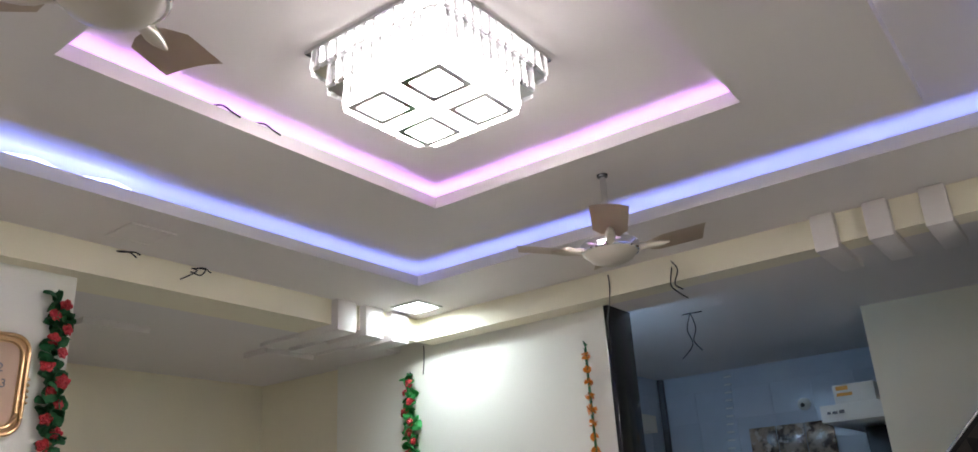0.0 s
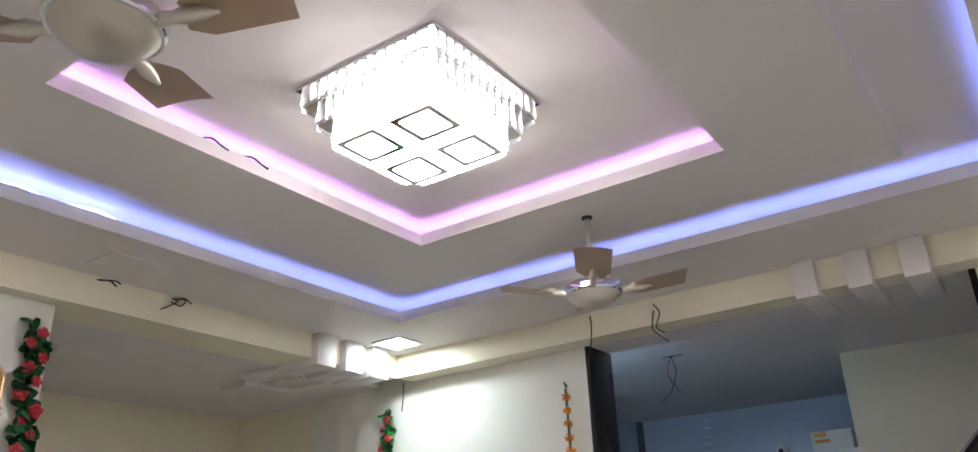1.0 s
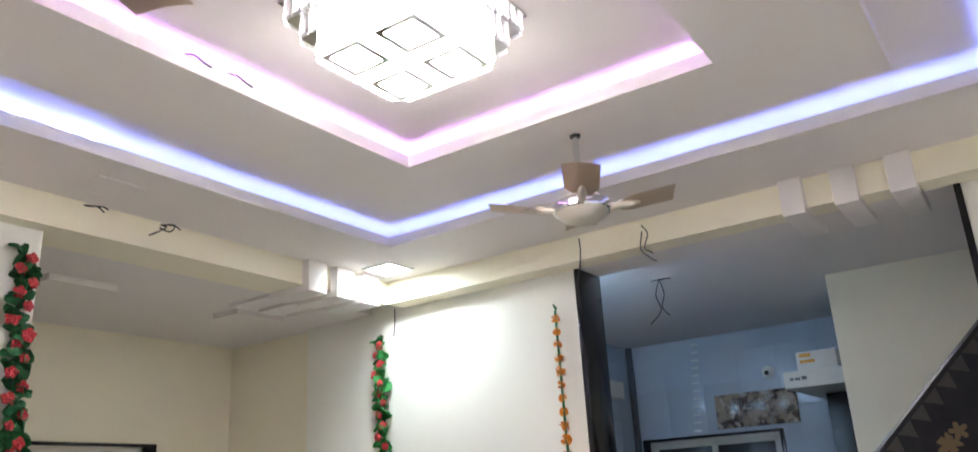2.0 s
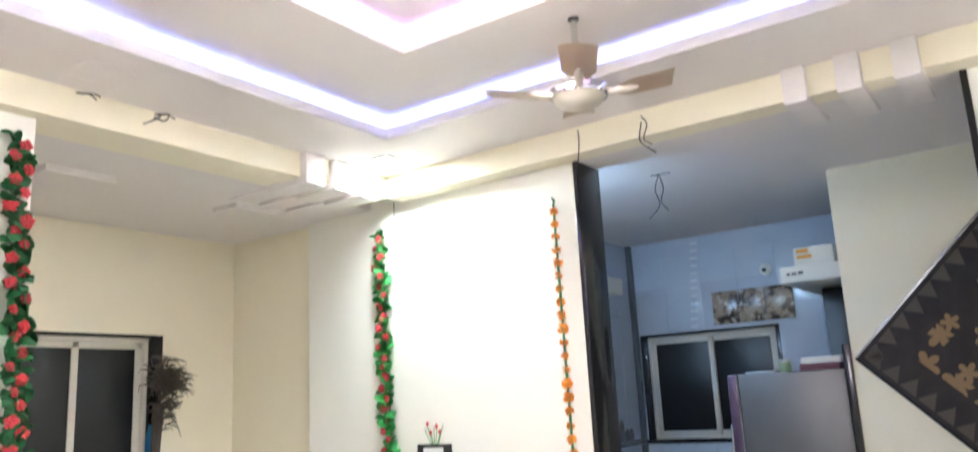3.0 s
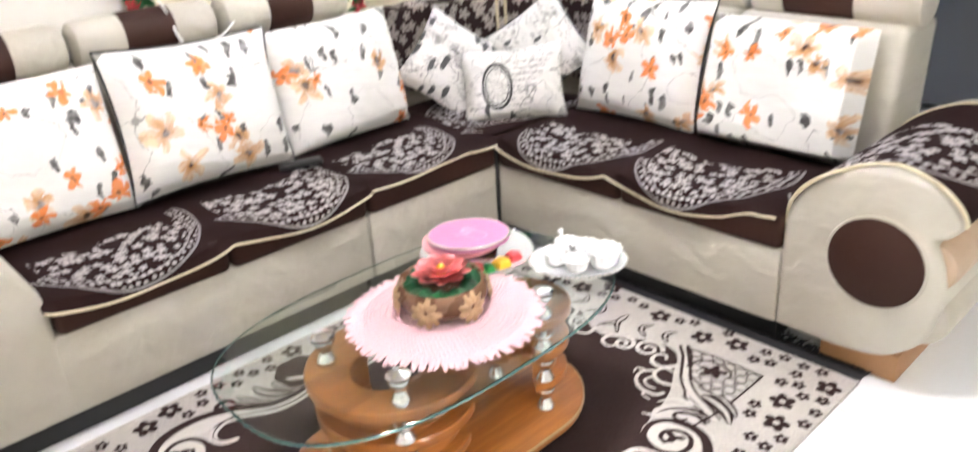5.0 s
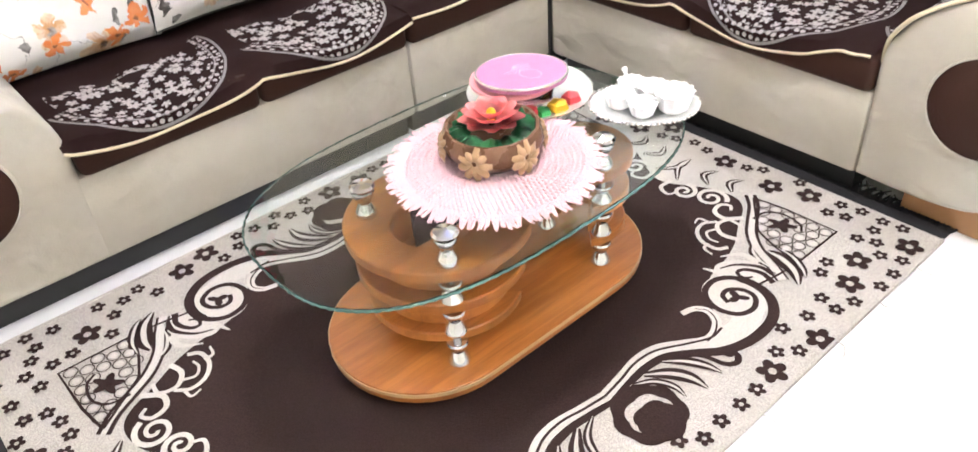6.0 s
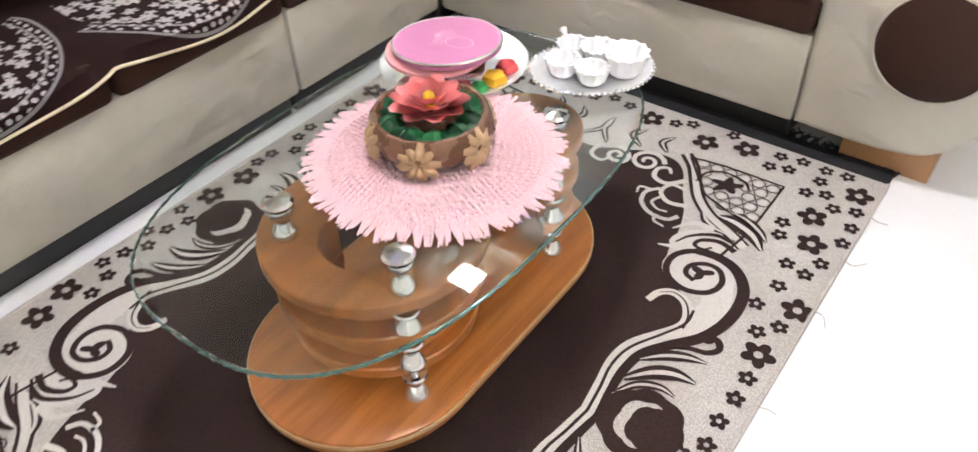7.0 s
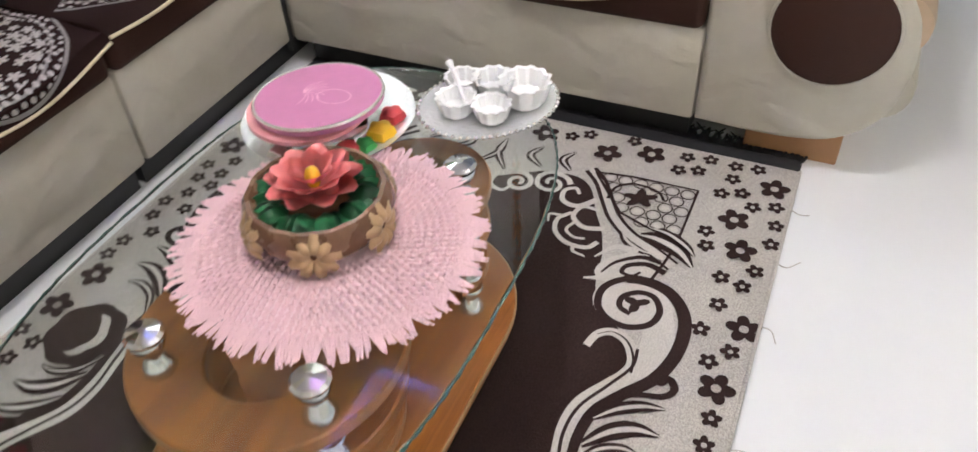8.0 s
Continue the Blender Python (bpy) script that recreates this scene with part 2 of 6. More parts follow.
def cushion_print():
    """White cotton with orange and tan blossoms and black leaves."""
    n = Nodes("floral_cushion_cotton")
    uv = n.coord("UV")
    v = n.vec("ADD", uv, n.join(n.math("MULTIPLY", n.random(), 37.0), n.math("MULTIPLY", n.random(), 11.0)))
    wob = n.vec("SCALE", n.join(n.noise(v, 13), n.noise(n.vec("ADD", v, (3, 7, 0)), 13)), 0.085)
    v = n.vec("ADD", v, wob)
    wob = n.vec("SCALE", n.join(n.noise(v, 42), n.noise(n.vec("ADD", v, (5, 2, 0)), 42)), 0.022)
    v = n.vec("ADD", v, wob)
    base = n.mix(n.noise(v, 5), (0.78, 0.76, 0.73), (0.86, 0.85, 0.82))
    # thin black twigs
    tw = n.math("ABSOLUTE", n.math("SUBTRACT", n.noise(v, 5.0, 0.0), 0.5))
    base = n.mix(n.math("MULTIPLY", n.math("LESS_THAN", tw, 0.0022), 0.6), base, (0.10, 0.09, 0.08))
    # leaves: narrow blots, grey where the ink runs thin
    ink = n.step(n.noise(n.vec("ADD", v, (2, 9, 0)), 24, 3.0, 0.65), 0.30, 0.62)
    leaf, lr, lrnd, _ = n.petals(n.vec("MULTIPLY", n.vec("ADD", v, (1.3, 2.1, 0)), (1.75, 0.80, 1)), 14.0, 1, 0.40)
    leaf = n.math("MULTIPLY", leaf, n.math("LESS_THAN", lrnd[2], 0.30))
    base = n.mix(n.math("MULTIPLY", leaf, n.math("ADD", 0.65, n.math("MULTIPLY", ink, 0.35))), base, n.mix(n.noise(v, 40), (0.035, 0.034, 0.038), (0.16, 0.15, 0.14)))
    # tan blossoms with a dark heart, streaked from the middle
    m2, r2, k2, a2 = n.petals(n.vec("ADD", v, (5.2, 0.4, 0)), 8.2, 5, 0.50)
    m2 = n.math("MULTIPLY", m2, n.math("LESS_THAN", k2[2], 0.36))
    rays = n.step(n.math("SINE", n.math("MULTIPLY", a2, 17.0)), 0.2, 0.9)
    tan = n.mix(n.step(r2, 0.15, 0.85), (0.60, 0.30, 0.12), (0.86, 0.68, 0.48))
    tan = n.mix(n.math("MULTIPLY", rays, 0.35), tan, (0.42, 0.18, 0.06))
    tan = n.mix(n.step(r2, 0.24, 0.12), tan, (0.10, 0.05, 0.03))
    base = n.mix(n.math("MULTIPLY", m2, n.math("ADD", 0.55, n.math("MULTIPLY", ink, 0.45))), base, tan)
    # orange blossoms
    m1, r1, k1, a1 = n.petals(v, 9.0, 5, 0.40)
    m1 = n.math("MULTIPLY", m1, n.math("LESS_THAN", k1[2], 0.24))
    orange = n.mix(n.noise(v, 40), (0.76, 0.15, 0.03), (0.86, 0.38, 0.14))
    orange = n.mix(n.step(r1, 0.20, 0.10), orange, (0.26, 0.09, 0.03))
    base = n.mix(n.math("MULTIPLY", m1, n.math("ADD", 0.75, n.math("MULTIPLY", n.noise(v, 30), 0.4))), base, orange)
    crease = n.noise(n.vec("MULTIPLY", uv, (1.0, 2.2, 1.0)), 4.5, 2.0)
    n.bump(n.math("ADD", n.math("MULTIPLY", n.noise(v, 400, 1.0), 0.04), crease), 0.55, 0.05)
    return n.finish(base, 0.85)


def bicycle_print(name, wheel):
    """White cotton with grey smudges, lettering bars and a wheel."""
    n = Nodes(name)
    uv = n.coord("UV")
    v = n.vec("ADD", uv, n.join(n.math("MULTIPLY", n.random(), 13.0), 0.0))
    base = n.mix(n.noise(v, 5), (0.76, 0.74, 0.71), (0.66, 0.64, 0.61))
    sm = n.noise(n.vec("MULTIPLY", v, (1.0, 1.6, 1.0)), 12, 5.0, 0.75)
    base = n.mix(n.math("MULTIPLY", n.step(sm, 0.54, 0.62), 0.8 - 0.45 * wheel), base, (0.22, 0.21, 0.20))
    # pen strokes and short rows of script too fine to read
    stroke = n.math("LESS_THAN", n.math("ABSOLUTE", n.math("SUBTRACT", n.noise(v, 9.0, 2.0), 0.5)), 0.008)
    base = n.mix(n.math("MULTIPLY", stroke, 0.6), base, (0.08, 0.08, 0.08))
    x, y, _ = n.split(v)
    rows = n.math("GREATER_THAN", n.math("SINE", n.math("MULTIPLY", y, 260.0)), 0.45)
    script = n.math("MULTIPLY", rows, n.math("MULTIPLY", n.step(n.noise(v, 5.0, 0.0), 0.56, 0.60), n.math("GREATER_THAN", n.noise(v, 110, 1.0), 0.5)))
    base = n.mix(n.math("MULTIPLY", script, 0.65), base, (0.14, 0.13, 0.13))
    leaf, lr, k, _ = n.petals(n.vec("MULTIPLY", n.vec("ADD", v, n.vec("SCALE", n.join(n.noise(v, 40), n.noise(v, 47)), 0.02)), (1.9, 0.8, 1)), 13.0, 1, 0.42)
    base = n.mix(n.math("MULTIPLY", leaf, n.math("LESS_THAN", k[2], 0.24 - 0.16 * wheel)), base, (0.10, 0.10, 0.10))
    # a spoked wheel
    d = n.vec("MULTIPLY", n.vec("SUBTRACT", uv, (0.155, 0.135, 0)), (1.5, 1.0, 0))
    r = n.vec("LENGTH", d)
    dx, dy, _ = n.split(d)
    ring = n.math("LESS_THAN", n.math("ABSOLUTE", n.math("SUBTRACT", r, 0.088)), 0.007)
    ring2 = n.math("LESS_THAN", n.math("ABSOLUTE", n.math("SUBTRACT", r, 0.072)), 0.003)
    spoke = n.math("MULTIPLY", n.math("GREATER_THAN", n.math("COSINE", n.math("MULTIPLY", n.math("ARCTAN2", dy, dx), 12.0)), 0.9), n.math("MULTIPLY", n.math("LESS_THAN", r, 0.072), 0.55))
    base = n.mix(n.math("MULTIPLY", n.math("MAXIMUM", n.math("MAXIMUM", ring, ring2), spoke), wheel), base, (0.05, 0.05, 0.05))
    n.bump(n.noise(n.vec("MULTIPLY", uv, (1.0, 1.8, 1.0)), 6.0, 2.0), 0.5, 0.04)
    return n.finish(base, 0.85)


def throw_print(name):
    """Dark brown woven throw: each seat has an oval medallion of pale leaves and rows of dots. UV in metres, v from the front edge."""
    n = Nodes(name)
    uv = n.coord("UV")
    x, y, _ = n.split(uv)
    cell = n.math("SUBTRACT", n.math("FRACT", n.math("DIVIDE", x, 0.53)), 0.5)
    dx = n.math("MULTIPLY", cell, 0.53)
    r = n.math("SQRT", n.math("ADD", n.math("POWER", n.math("DIVIDE", dx, 0.262), 2.0), n.math("POWER", n.math("DIVIDE", n.math("SUBTRACT", y, 0.285), 0.278), 2.0)))
    ground = n.mix(n.noise(uv, 9), (0.030, 0.014, 0.014), (0.048, 0.024, 0.023))
    pale = n.mix(n.noise(uv, 60), (0.60, 0.56, 0.55), (0.82, 0.78, 0.77))
    m, pr, k, _ = n.petals(n.vec("ADD", uv, n.vec("SCALE", n.join(n.noise(uv, 30), n.noise(n.vec("ADD", uv, (3, 7, 0)), 30)), 0.012)), 26.0, 5, 0.56, 0.75)
    front = n.math("LESS_THAN", y, n.math("ADD", 0.19, n.math("MULTIPLY", n.noise(uv, 6), 0.28)))
    inside = n.math("MULTIPLY", n.math("LESS_THAN", r, 0.82), n.math("GREATER_THAN", r, 0.12))
    sprig = n.math("MULTIPLY", m, n.math("MULTIPLY", inside, front))
    m2, pr2, k2, _ = n.petals(uv, 46.0, 5, 0.5, 0.35)
    band = n.math("MULTIPLY", n.math("GREATER_THAN", r, 0.83), n.math("LESS_THAN", r, 0.96))
    dots = n.math("MULTIPLY", n.math("LESS_THAN", pr2, 0.62), band)
    half = n.math("LESS_THAN", y, n.math("ADD", 0.28, n.math("MULTIPLY", cell, 0.22)))
    dots = n.math("MULTIPLY", dots, half)
    line = n.math("MULTIPLY", half, n.math("LESS_THAN", n.math("ABSOLUTE", n.math("SUBTRACT", r, 0.985)), 0.016))
    line2 = n.math("MULTIPLY", half, n.math("LESS_THAN", n.math("ABSOLUTE", n.math("SUBTRACT", r, 0.868)), 0.011))
    mask = n.math("MAXIMUM", n.math("MAXIMUM", sprig, dots), n.math("MULTIPLY", n.math("MAXIMUM", line, line2), 0.6))
    n.bump(n.math("ADD", mask, n.math("MULTIPLY", n.noise(uv, 300, 1.0), 0.5)), 0.3, 0.002)
    return n.finish(n.mix(mask, ground, pale), 0.85)


def back_print():
    n = Nodes("woven_back_cover")
    uv = n.coord("UV")
    ground = n.mix(n.noise(uv, 9), (0.040, 0.024, 0.024), (0.065, 0.040, 0.038))
    pale = n.mix(n.noise(uv, 60), (0.44, 0.39, 0.35), (0.68, 0.62, 0.57))
    m, pr, k, _ = n.petals(uv, 20.0, 5, 0.62, 0.9)
    wide = n.step(n.noise(uv, 3.5, 1.0), 0.34, 0.42)
    n.bump(m, 0.3, 0.002)
    return n.finish(n.mix(n.math("MULTIPLY", m, wide), ground, pale), 0.85)


def rug_ground(name, a, b):
    n = Nodes(name)
    v = n.coord()
    n.bump(n.noise(v, 260, 2.0), 0.6, 0.003)
    fine = n.step(n.noise(v, 320, 2.0, 0.75), 0.34, 0.66)
    return n.finish(n.mix(n.math("ADD", n.math("MULTIPLY", n.noise(v, 6), 0.35), n.math("MULTIPLY", fine, 0.65)), a, b), 0.92)


def kitchen_tile():
    n = Nodes("pale_glazed_tile")
    v = n.coord()
    return n.finish(n.mix(n.noise(v, 3), (0.48, 0.54, 0.64), (0.58, 0.64, 0.73)), 0.09)


def food_picture():
    n = Nodes("printed_picture_tile")
    v = n.coord()
    c = n.mix(n.step(n.noise(v, 9, 4.0), 0.42, 0.58), (0.07, 0.05, 0.04), (0.42, 0.33, 0.25))
    c = n.mix(n.step(n.noise(n.vec("ADD", v, (4, 4, 4)), 14, 3.0), 0.55, 0.62), c, (0.55, 0.50, 0.44))
    return n.finish(c, 0.2)


def hanging_weave():
    n = Nodes("dark_woven_hanging")
    v = n.coord()
    x, y, z = n.split(v)
    p = n.join(x, z)
    m, r, k, _ = n.petals(p, 7.0, 5, 0.55)
    far = n.math("LESS_THAN", n.math("ADD", n.math("ABSOLUTE", x), n.math("ABSOLUTE", z)), 0.46)
    c = n.mix(n.noise(v, 8), (0.035, 0.030, 0.032), (0.075, 0.062, 0.058))
    c = n.mix(n.math("MULTIPLY", n.math("MULTIPLY", m, far), n.math("LESS_THAN", k[2], 0.5)), c, (0.30, 0.19, 0.10))
    n.bump(n.noise(v, 240, 2.0), 0.6, 0.003)
    return n.finish(c, 0.9)


M["wood"] = wood()
M["beige"] = rexine("beige_rexine", (0.535, 0.505, 0.43), (0.46, 0.42, 0.345))
M["tan"] = rexine("tan_rexine", (0.54, 0.40, 0.28), (0.44, 0.29, 0.18))
M["crochet"] = crochet()
M["cushion"] = cushion_print()
M["bicycle"] = bicycle_print("wheel_printed_cotton", 1.0)
M["smudge"] = bicycle_print("grey_printed_cotton", 0.0)
M["throw"] = throw_print("brown_floral_throw")
M["back_cover"] = back_print()
M["rug_dark"] = rug_ground("rug_brown_pile", (0.026, 0.0145, 0.0135), (0.046, 0.027, 0.025))
M["rug_pale"] = rug_ground("rug_cream_pile", (0.30, 0.275, 0.25), (0.68, 0.64, 0.59))
M["rug_line"] = rug_ground("rug_white_pile", (0.46, 0.43, 0.395), (0.70, 0.66, 0.61))
M["tile"] = kitchen_tile()
M["picture"] = food_picture()
M["hanging"] = hanging_weave()


# ---- mesh helpers ----
def mesh_of(name, bm, material, smooth=True, angle=40):
    bmesh.ops.recalc_face_normals(bm, faces=bm.faces)
    me = bpy.data.meshes.new(name)
    bm.to_mesh(me)
    bm.free()
    if material:
        me.materials.append(material)
    if smooth:
        for p in me.polygons:
            p.use_smooth = True
        me.set_sharp_from_angle(angle=radians(angle))
    return me


def base_of(ob):
    p = Vector((0, 0, 0))
    while ob:
        p += ob.location
        ob = ob.parent
    return p


def part(name, bm, material, parent, label="", smooth=True):
    """One mesh, given in room coordinates, under a thing or a part."""
    bmesh.ops.translate(bm, verts=bm.verts, vec=-base_of(parent))
    ob = new(name, mesh_of(name, bm, material, smooth))
    ob.parent = parent
    return tagged(ob, label)


def thing(name, at, label, category, group="", kind=""):
    ob = new(name)
    ob.location = at
    ob.empty_display_size = 0.1
    return tagged(ob, label, category, group, kind)


def solid(name, bm, material, label, category="", kind="structure", group=""):
    return tagged(new(name, mesh_of(name, bm, material)), label, category, group, kind)


def piece(name, me, parent, m):
    """A repeat on shared mesh data; m is relative to the thing."""
    ob = new(name, me)
    ob.parent = parent
    ob.matrix_basis = m
    return ob


def box(x0, x1, y0, y1, z0, z1, bevel=0.0, bm=None, seg=2):
    own = bmesh.new()
    bmesh.ops.create_cube(own, size=1.0, matrix=Matrix.Translation(((x0 + x1) / 2, (y0 + y1) / 2, (z0 + z1) / 2)) @ Matrix.Diagonal((x1 - x0, y1 - y0, z1 - z0, 1)))
    if bevel:
        bmesh.ops.bevel(own, geom=own.edges[:], offset=bevel, segments=seg, profile=0.5, affect="EDGES")
    return merge(bm, own) if bm else own


def merge(bm, other):
    me = bpy.data.meshes.new("tmp")
    other.to_mesh(me)
    other.free()
    bm.from_mesh(me)
    bpy.data.meshes.remove(me)
    return bm


def moved(bm, m):
    bmesh.ops.transform(bm, matrix=m, verts=bm.verts)
    return bm


def boxes(*rows, bevel=0.0):
    bm = bmesh.new()
    for r in rows:
        box(*r, bevel=bevel, bm=bm)
    return bm


def lathe(profile, at=(0, 0, 0), steps=32, wave=None):
    """profile: (radius, height) from below; wave(angle, i) scales the radius."""
    bm = bmesh.new()
    rings = []
    for i, (r, z) in enumerate(profile):
        ring = []
        for k in range(steps):
            a = 2 * math.pi * k / steps
            s = wave(a, i) if wave else 1.0
            ring.append(bm.verts.new((at[0] + r * s * math.cos(a), at[1] + r * s * math.sin(a), at[2] + z)))
        rings.append(ring)
    for a, b in zip(rings, rings[1:]):
        for k in range(steps):
            bm.faces.new((a[k], a[(k + 1) % steps], b[(k + 1) % steps], b[k]))
    bm.faces.new(rings[0][::-1])
    bm.faces.new(rings[-1])
    return bm


def prism(outline, z0, z1, bevel=0.0, seg=2, hole=None):
    """A flat outline (x, y) raised from z0 to z1; with hole, an inner outline of equal length."""
    bm = bmesh.new()
    lo = [bm.verts.new((x, y, z0)) for x, y in outline]
    hi = [bm.verts.new((x, y, z1)) for x, y in outline]
    n = len(outline)
    for k in range(n):
        bm.faces.new((lo[k], lo[(k + 1) % n], hi[(k + 1) % n], hi[k]))
    if hole:
        lo2 = [bm.verts.new((x, y, z0)) for x, y in hole]
        hi2 = [bm.verts.new((x, y, z1)) for x, y in hole]
        for k in range(n):
            j = (k + 1) % n
            bm.faces.new((lo2[j], lo2[k], hi2[k], hi2[j]))
            bm.faces.new((hi[k], hi[j], hi2[j], hi2[k]))
            bm.faces.new((lo[j], lo[k], lo2[k], lo2[j]))
    else:
        bm.faces.new(lo[::-1])
        bm.faces.new(hi)
    if bevel:
        bm.normal_update()
        rim = [e for e in bm.edges if len(e.link_faces) == 2 and sum(abs(f.normal.z) > 0.9 for f in e.link_faces) == 1]
        bmesh.ops.bevel(bm, geom=rim, offset=bevel, segments=seg, profile=0.5, affect="EDGES")
    return bm


def tube(points, radius, sides=8, closed=False):
    """A round bar along points; radius a number or one for each point."""
    bm = bmesh.new()
    pts = [Vector(p) for p in points]
    n = len(pts)
    rings = []
    up = Vector((0.13, 0.21, 0.97)).normalized()
    for i, p in enumerate(pts):
        a, b = (pts[i - 1], pts[(i + 1) % n]) if closed else (pts[max(i - 1, 0)], pts[min(i + 1, n - 1)])
        d = (b - a).normalized()
        s = d.cross(up)
        if s.length < 1e-3:
            s = d.cross(Vector((1, 0, 0)))
        s.normalize()
        u = s.cross(d)
        r = radius[i] if isinstance(radius, (list, tuple)) else radius
        rings.append([bm.verts.new(p + (s * math.cos(t) + u * math.sin(t)) * r) for t in (2 * math.pi * k / sides for k in range(sides))])
    for a, b in list(zip(rings, rings[1:])) + ([(rings[-1], rings[0])] if closed else []):
        for k in range(sides):
            bm.faces.new((a[k], a[(k + 1) % sides], b[(k + 1) % sides], b[k]))
    if not closed:
        bm.faces.new(rings[0][::-1])
        bm.faces.new(rings[-1])
    return bm


def grid(nu, nv, f, uvf=None):
    """A sheet from f(u, v) with u, v in 0..1; uvf gives its texture place."""
    bm = bmesh.new()
    lay = bm.loops.layers.uv.new("uv")
    vs = [[bm.verts.new(f(i / nu, j / nv)) for j in range(nv + 1)] for i in range(nu + 1)]
    for i in range(nu):
        for j in range(nv):
            q = ((i, j), (i + 1, j), (i + 1, j + 1), (i, j + 1))
            face = bm.faces.new([vs[a][b] for a, b in q])
            for loop, (a, b) in zip(face.loops, q):
                loop[lay].uv = uvf(a / nu, b / nv) if uvf else (a / nu, b / nv)
    return bm


def ribbon(points, widths, z, z2=None):
    """A flat strip along points in the plan, lying at height z."""
    bm = bmesh.new()
    pts = [Vector((p[0], p[1])) for p in points]
    rows = []
    for i, p in enumerate(pts):
        d = (pts[min(i + 1, len(pts) - 1)] - pts[max(i - 1, 0)]).normalized()
        s = Vector((-d.y, d.x)) * (widths[i] if isinstance(widths, list) else widths) / 2
        rows.append([bm.verts.new((*(p + s), z)), bm.verts.new((*(p - s), z))])
    for a, b in zip(rows, rows[1:]):
        bm.faces.new((a[0], a[1], b[1], b[0]))
    return bm


def spline(points, per=8):
    """Catmull-Rom through the points."""
    p = [Vector(q) for q in points]
    p = [2 * p[0] - p[1]] + p + [2 * p[-1] - p[-2]]
    out = []
    for i in range(1, len(p) - 2):
        a, b, c, d = p[i - 1:i + 3]
        for k in range(per):
            t = k / per
            out.append(0.5 * (2 * b + (c - a) * t + (2 * a - 5 * b + 4 * c - d) * t * t + (3 * b - a - 3 * c + d) * t ** 3))
    out.append(p[-2])
    return out


# ================= the room =================
def frame4(outer, inner, z0, z1):
    (a0, a1, b0, b1), (c0, c1, d0, d1) = outer, inner
    return prism([(a0, b0), (a1, b0), (a1, b1), (a0, b1)], z0, z1, hole=[(c0, d0), (c1, d0), (c1, d1), (c0, d1)])


def grown(r, d):
    return (r[0] - d, r[1] + d, r[2] - d, r[3] + d)


def joined(*parts):
    bm = bmesh.new()
    for p in parts:
        merge(bm, p)
    return bm


solid("floor", box(NICHE_X - 0.2, EAST + 0.2, SOUTH - 0.2, KIT_Y + 0.2, -0.12, 0.0), M["floor"], "glossy white vitrified tile floor", "floor")
solid("wall_niche_north", box(NICHE_X - 0.2, -3.42, 3.19, 3.33, 0, 2.95), M["buff"], "buff painted end wall of the window niche", "wall")
solid("wall_north", boxes((-3.42, DOOR_X0, WALL_Y, 3.33, 0, 2.95), (DOOR_X1, EAST + 0.2, WALL_Y, 3.33, 0, 2.95)), M["cream"], "cream painted wall beside the kitchen opening", "wall")
solid("wall_west", box(WALL_X - 0.16, WALL_X, SOUTH, NICHE_Y0, 0, BEAM_Z), M["cream"], "cream painted wall that carries the clock", "wall")
solid("wall_south", box(NICHE_X - 0.2, EAST + 0.2, SOUTH - 0.2, SOUTH, 0, 3.1), M["cream"], "plain cream wall behind", "wall")
solid("wall_east", box(EAST, EAST + 0.2, SOUTH, KIT_Y, 0, 3.1), M["cream"], "plain cream wall opposite the clock", "wall")
solid("wall_niche_south", box(NICHE_X, WALL_X - 0.16, NICHE_Y0 - 0.15, NICHE_Y0, 0, BEAM_Z), M["cream"], "cream side wall of the window niche", "wall")
W0, W1, WZ0, WZ1 = 1.73, 2.675, 1.235, 2.095
solid("wall_niche_west", boxes((NICHE_X - 0.2, NICHE_X, NICHE_Y0 - 0.15, W0, 0, BEAM_Z), (NICHE_X - 0.2, NICHE_X, W1, 3.19, 0, BEAM_Z), (NICHE_X - 0.2, NICHE_X, W0, W1, 0, WZ0), (NICHE_X - 0.2, NICHE_X, W0, W1, WZ1, BEAM_Z)), M["buff"], "buff niche wall with a window opening", "wall")
solid("beam_west", box(WALL_X - 0.16, BEAM_FX, SOUTH, 3.0, BEAM_Z, 2.95), M["buff"], "buff painted ceiling beam above the niche", "beam")
solid("beam_north", box(BEAM_FX, EAST, BEAM_FY, 3.13, BEAM_Z, 2.95), M["buff"], "buff painted ceiling beam above the kitchen opening", "beam")
solid("lintel", box(DOOR_X0, DOOR_X1, 3.13, 3.33, BEAM_Z, 2.95), M["white"], "white underside of the beam over the opening", "beam")

# niche ceiling with shallow ribs and boxes
bm = box(NICHE_X, WALL_X - 0.16, NICHE_Y0, 3.19, BEAM_Z, 2.95)
for y in (2.38, 2.57, 2.76):
    box(-3.20, -2.905, y, y + 0.10, BEAM_Z - 0.018, BEAM_Z + 0.01, bm=bm)
box(-3.44, -3.24, 2.46, 2.78, BEAM_Z - 0.03, BEAM_Z + 0.01, bm=bm)
box(-3.44, -3.24, 1.46, 1.78, BEAM_Z - 0.03, BEAM_Z + 0.01, bm=bm)
solid("ceiling_niche", bm, M["white"], "white plaster ceiling of the niche", "ceiling")

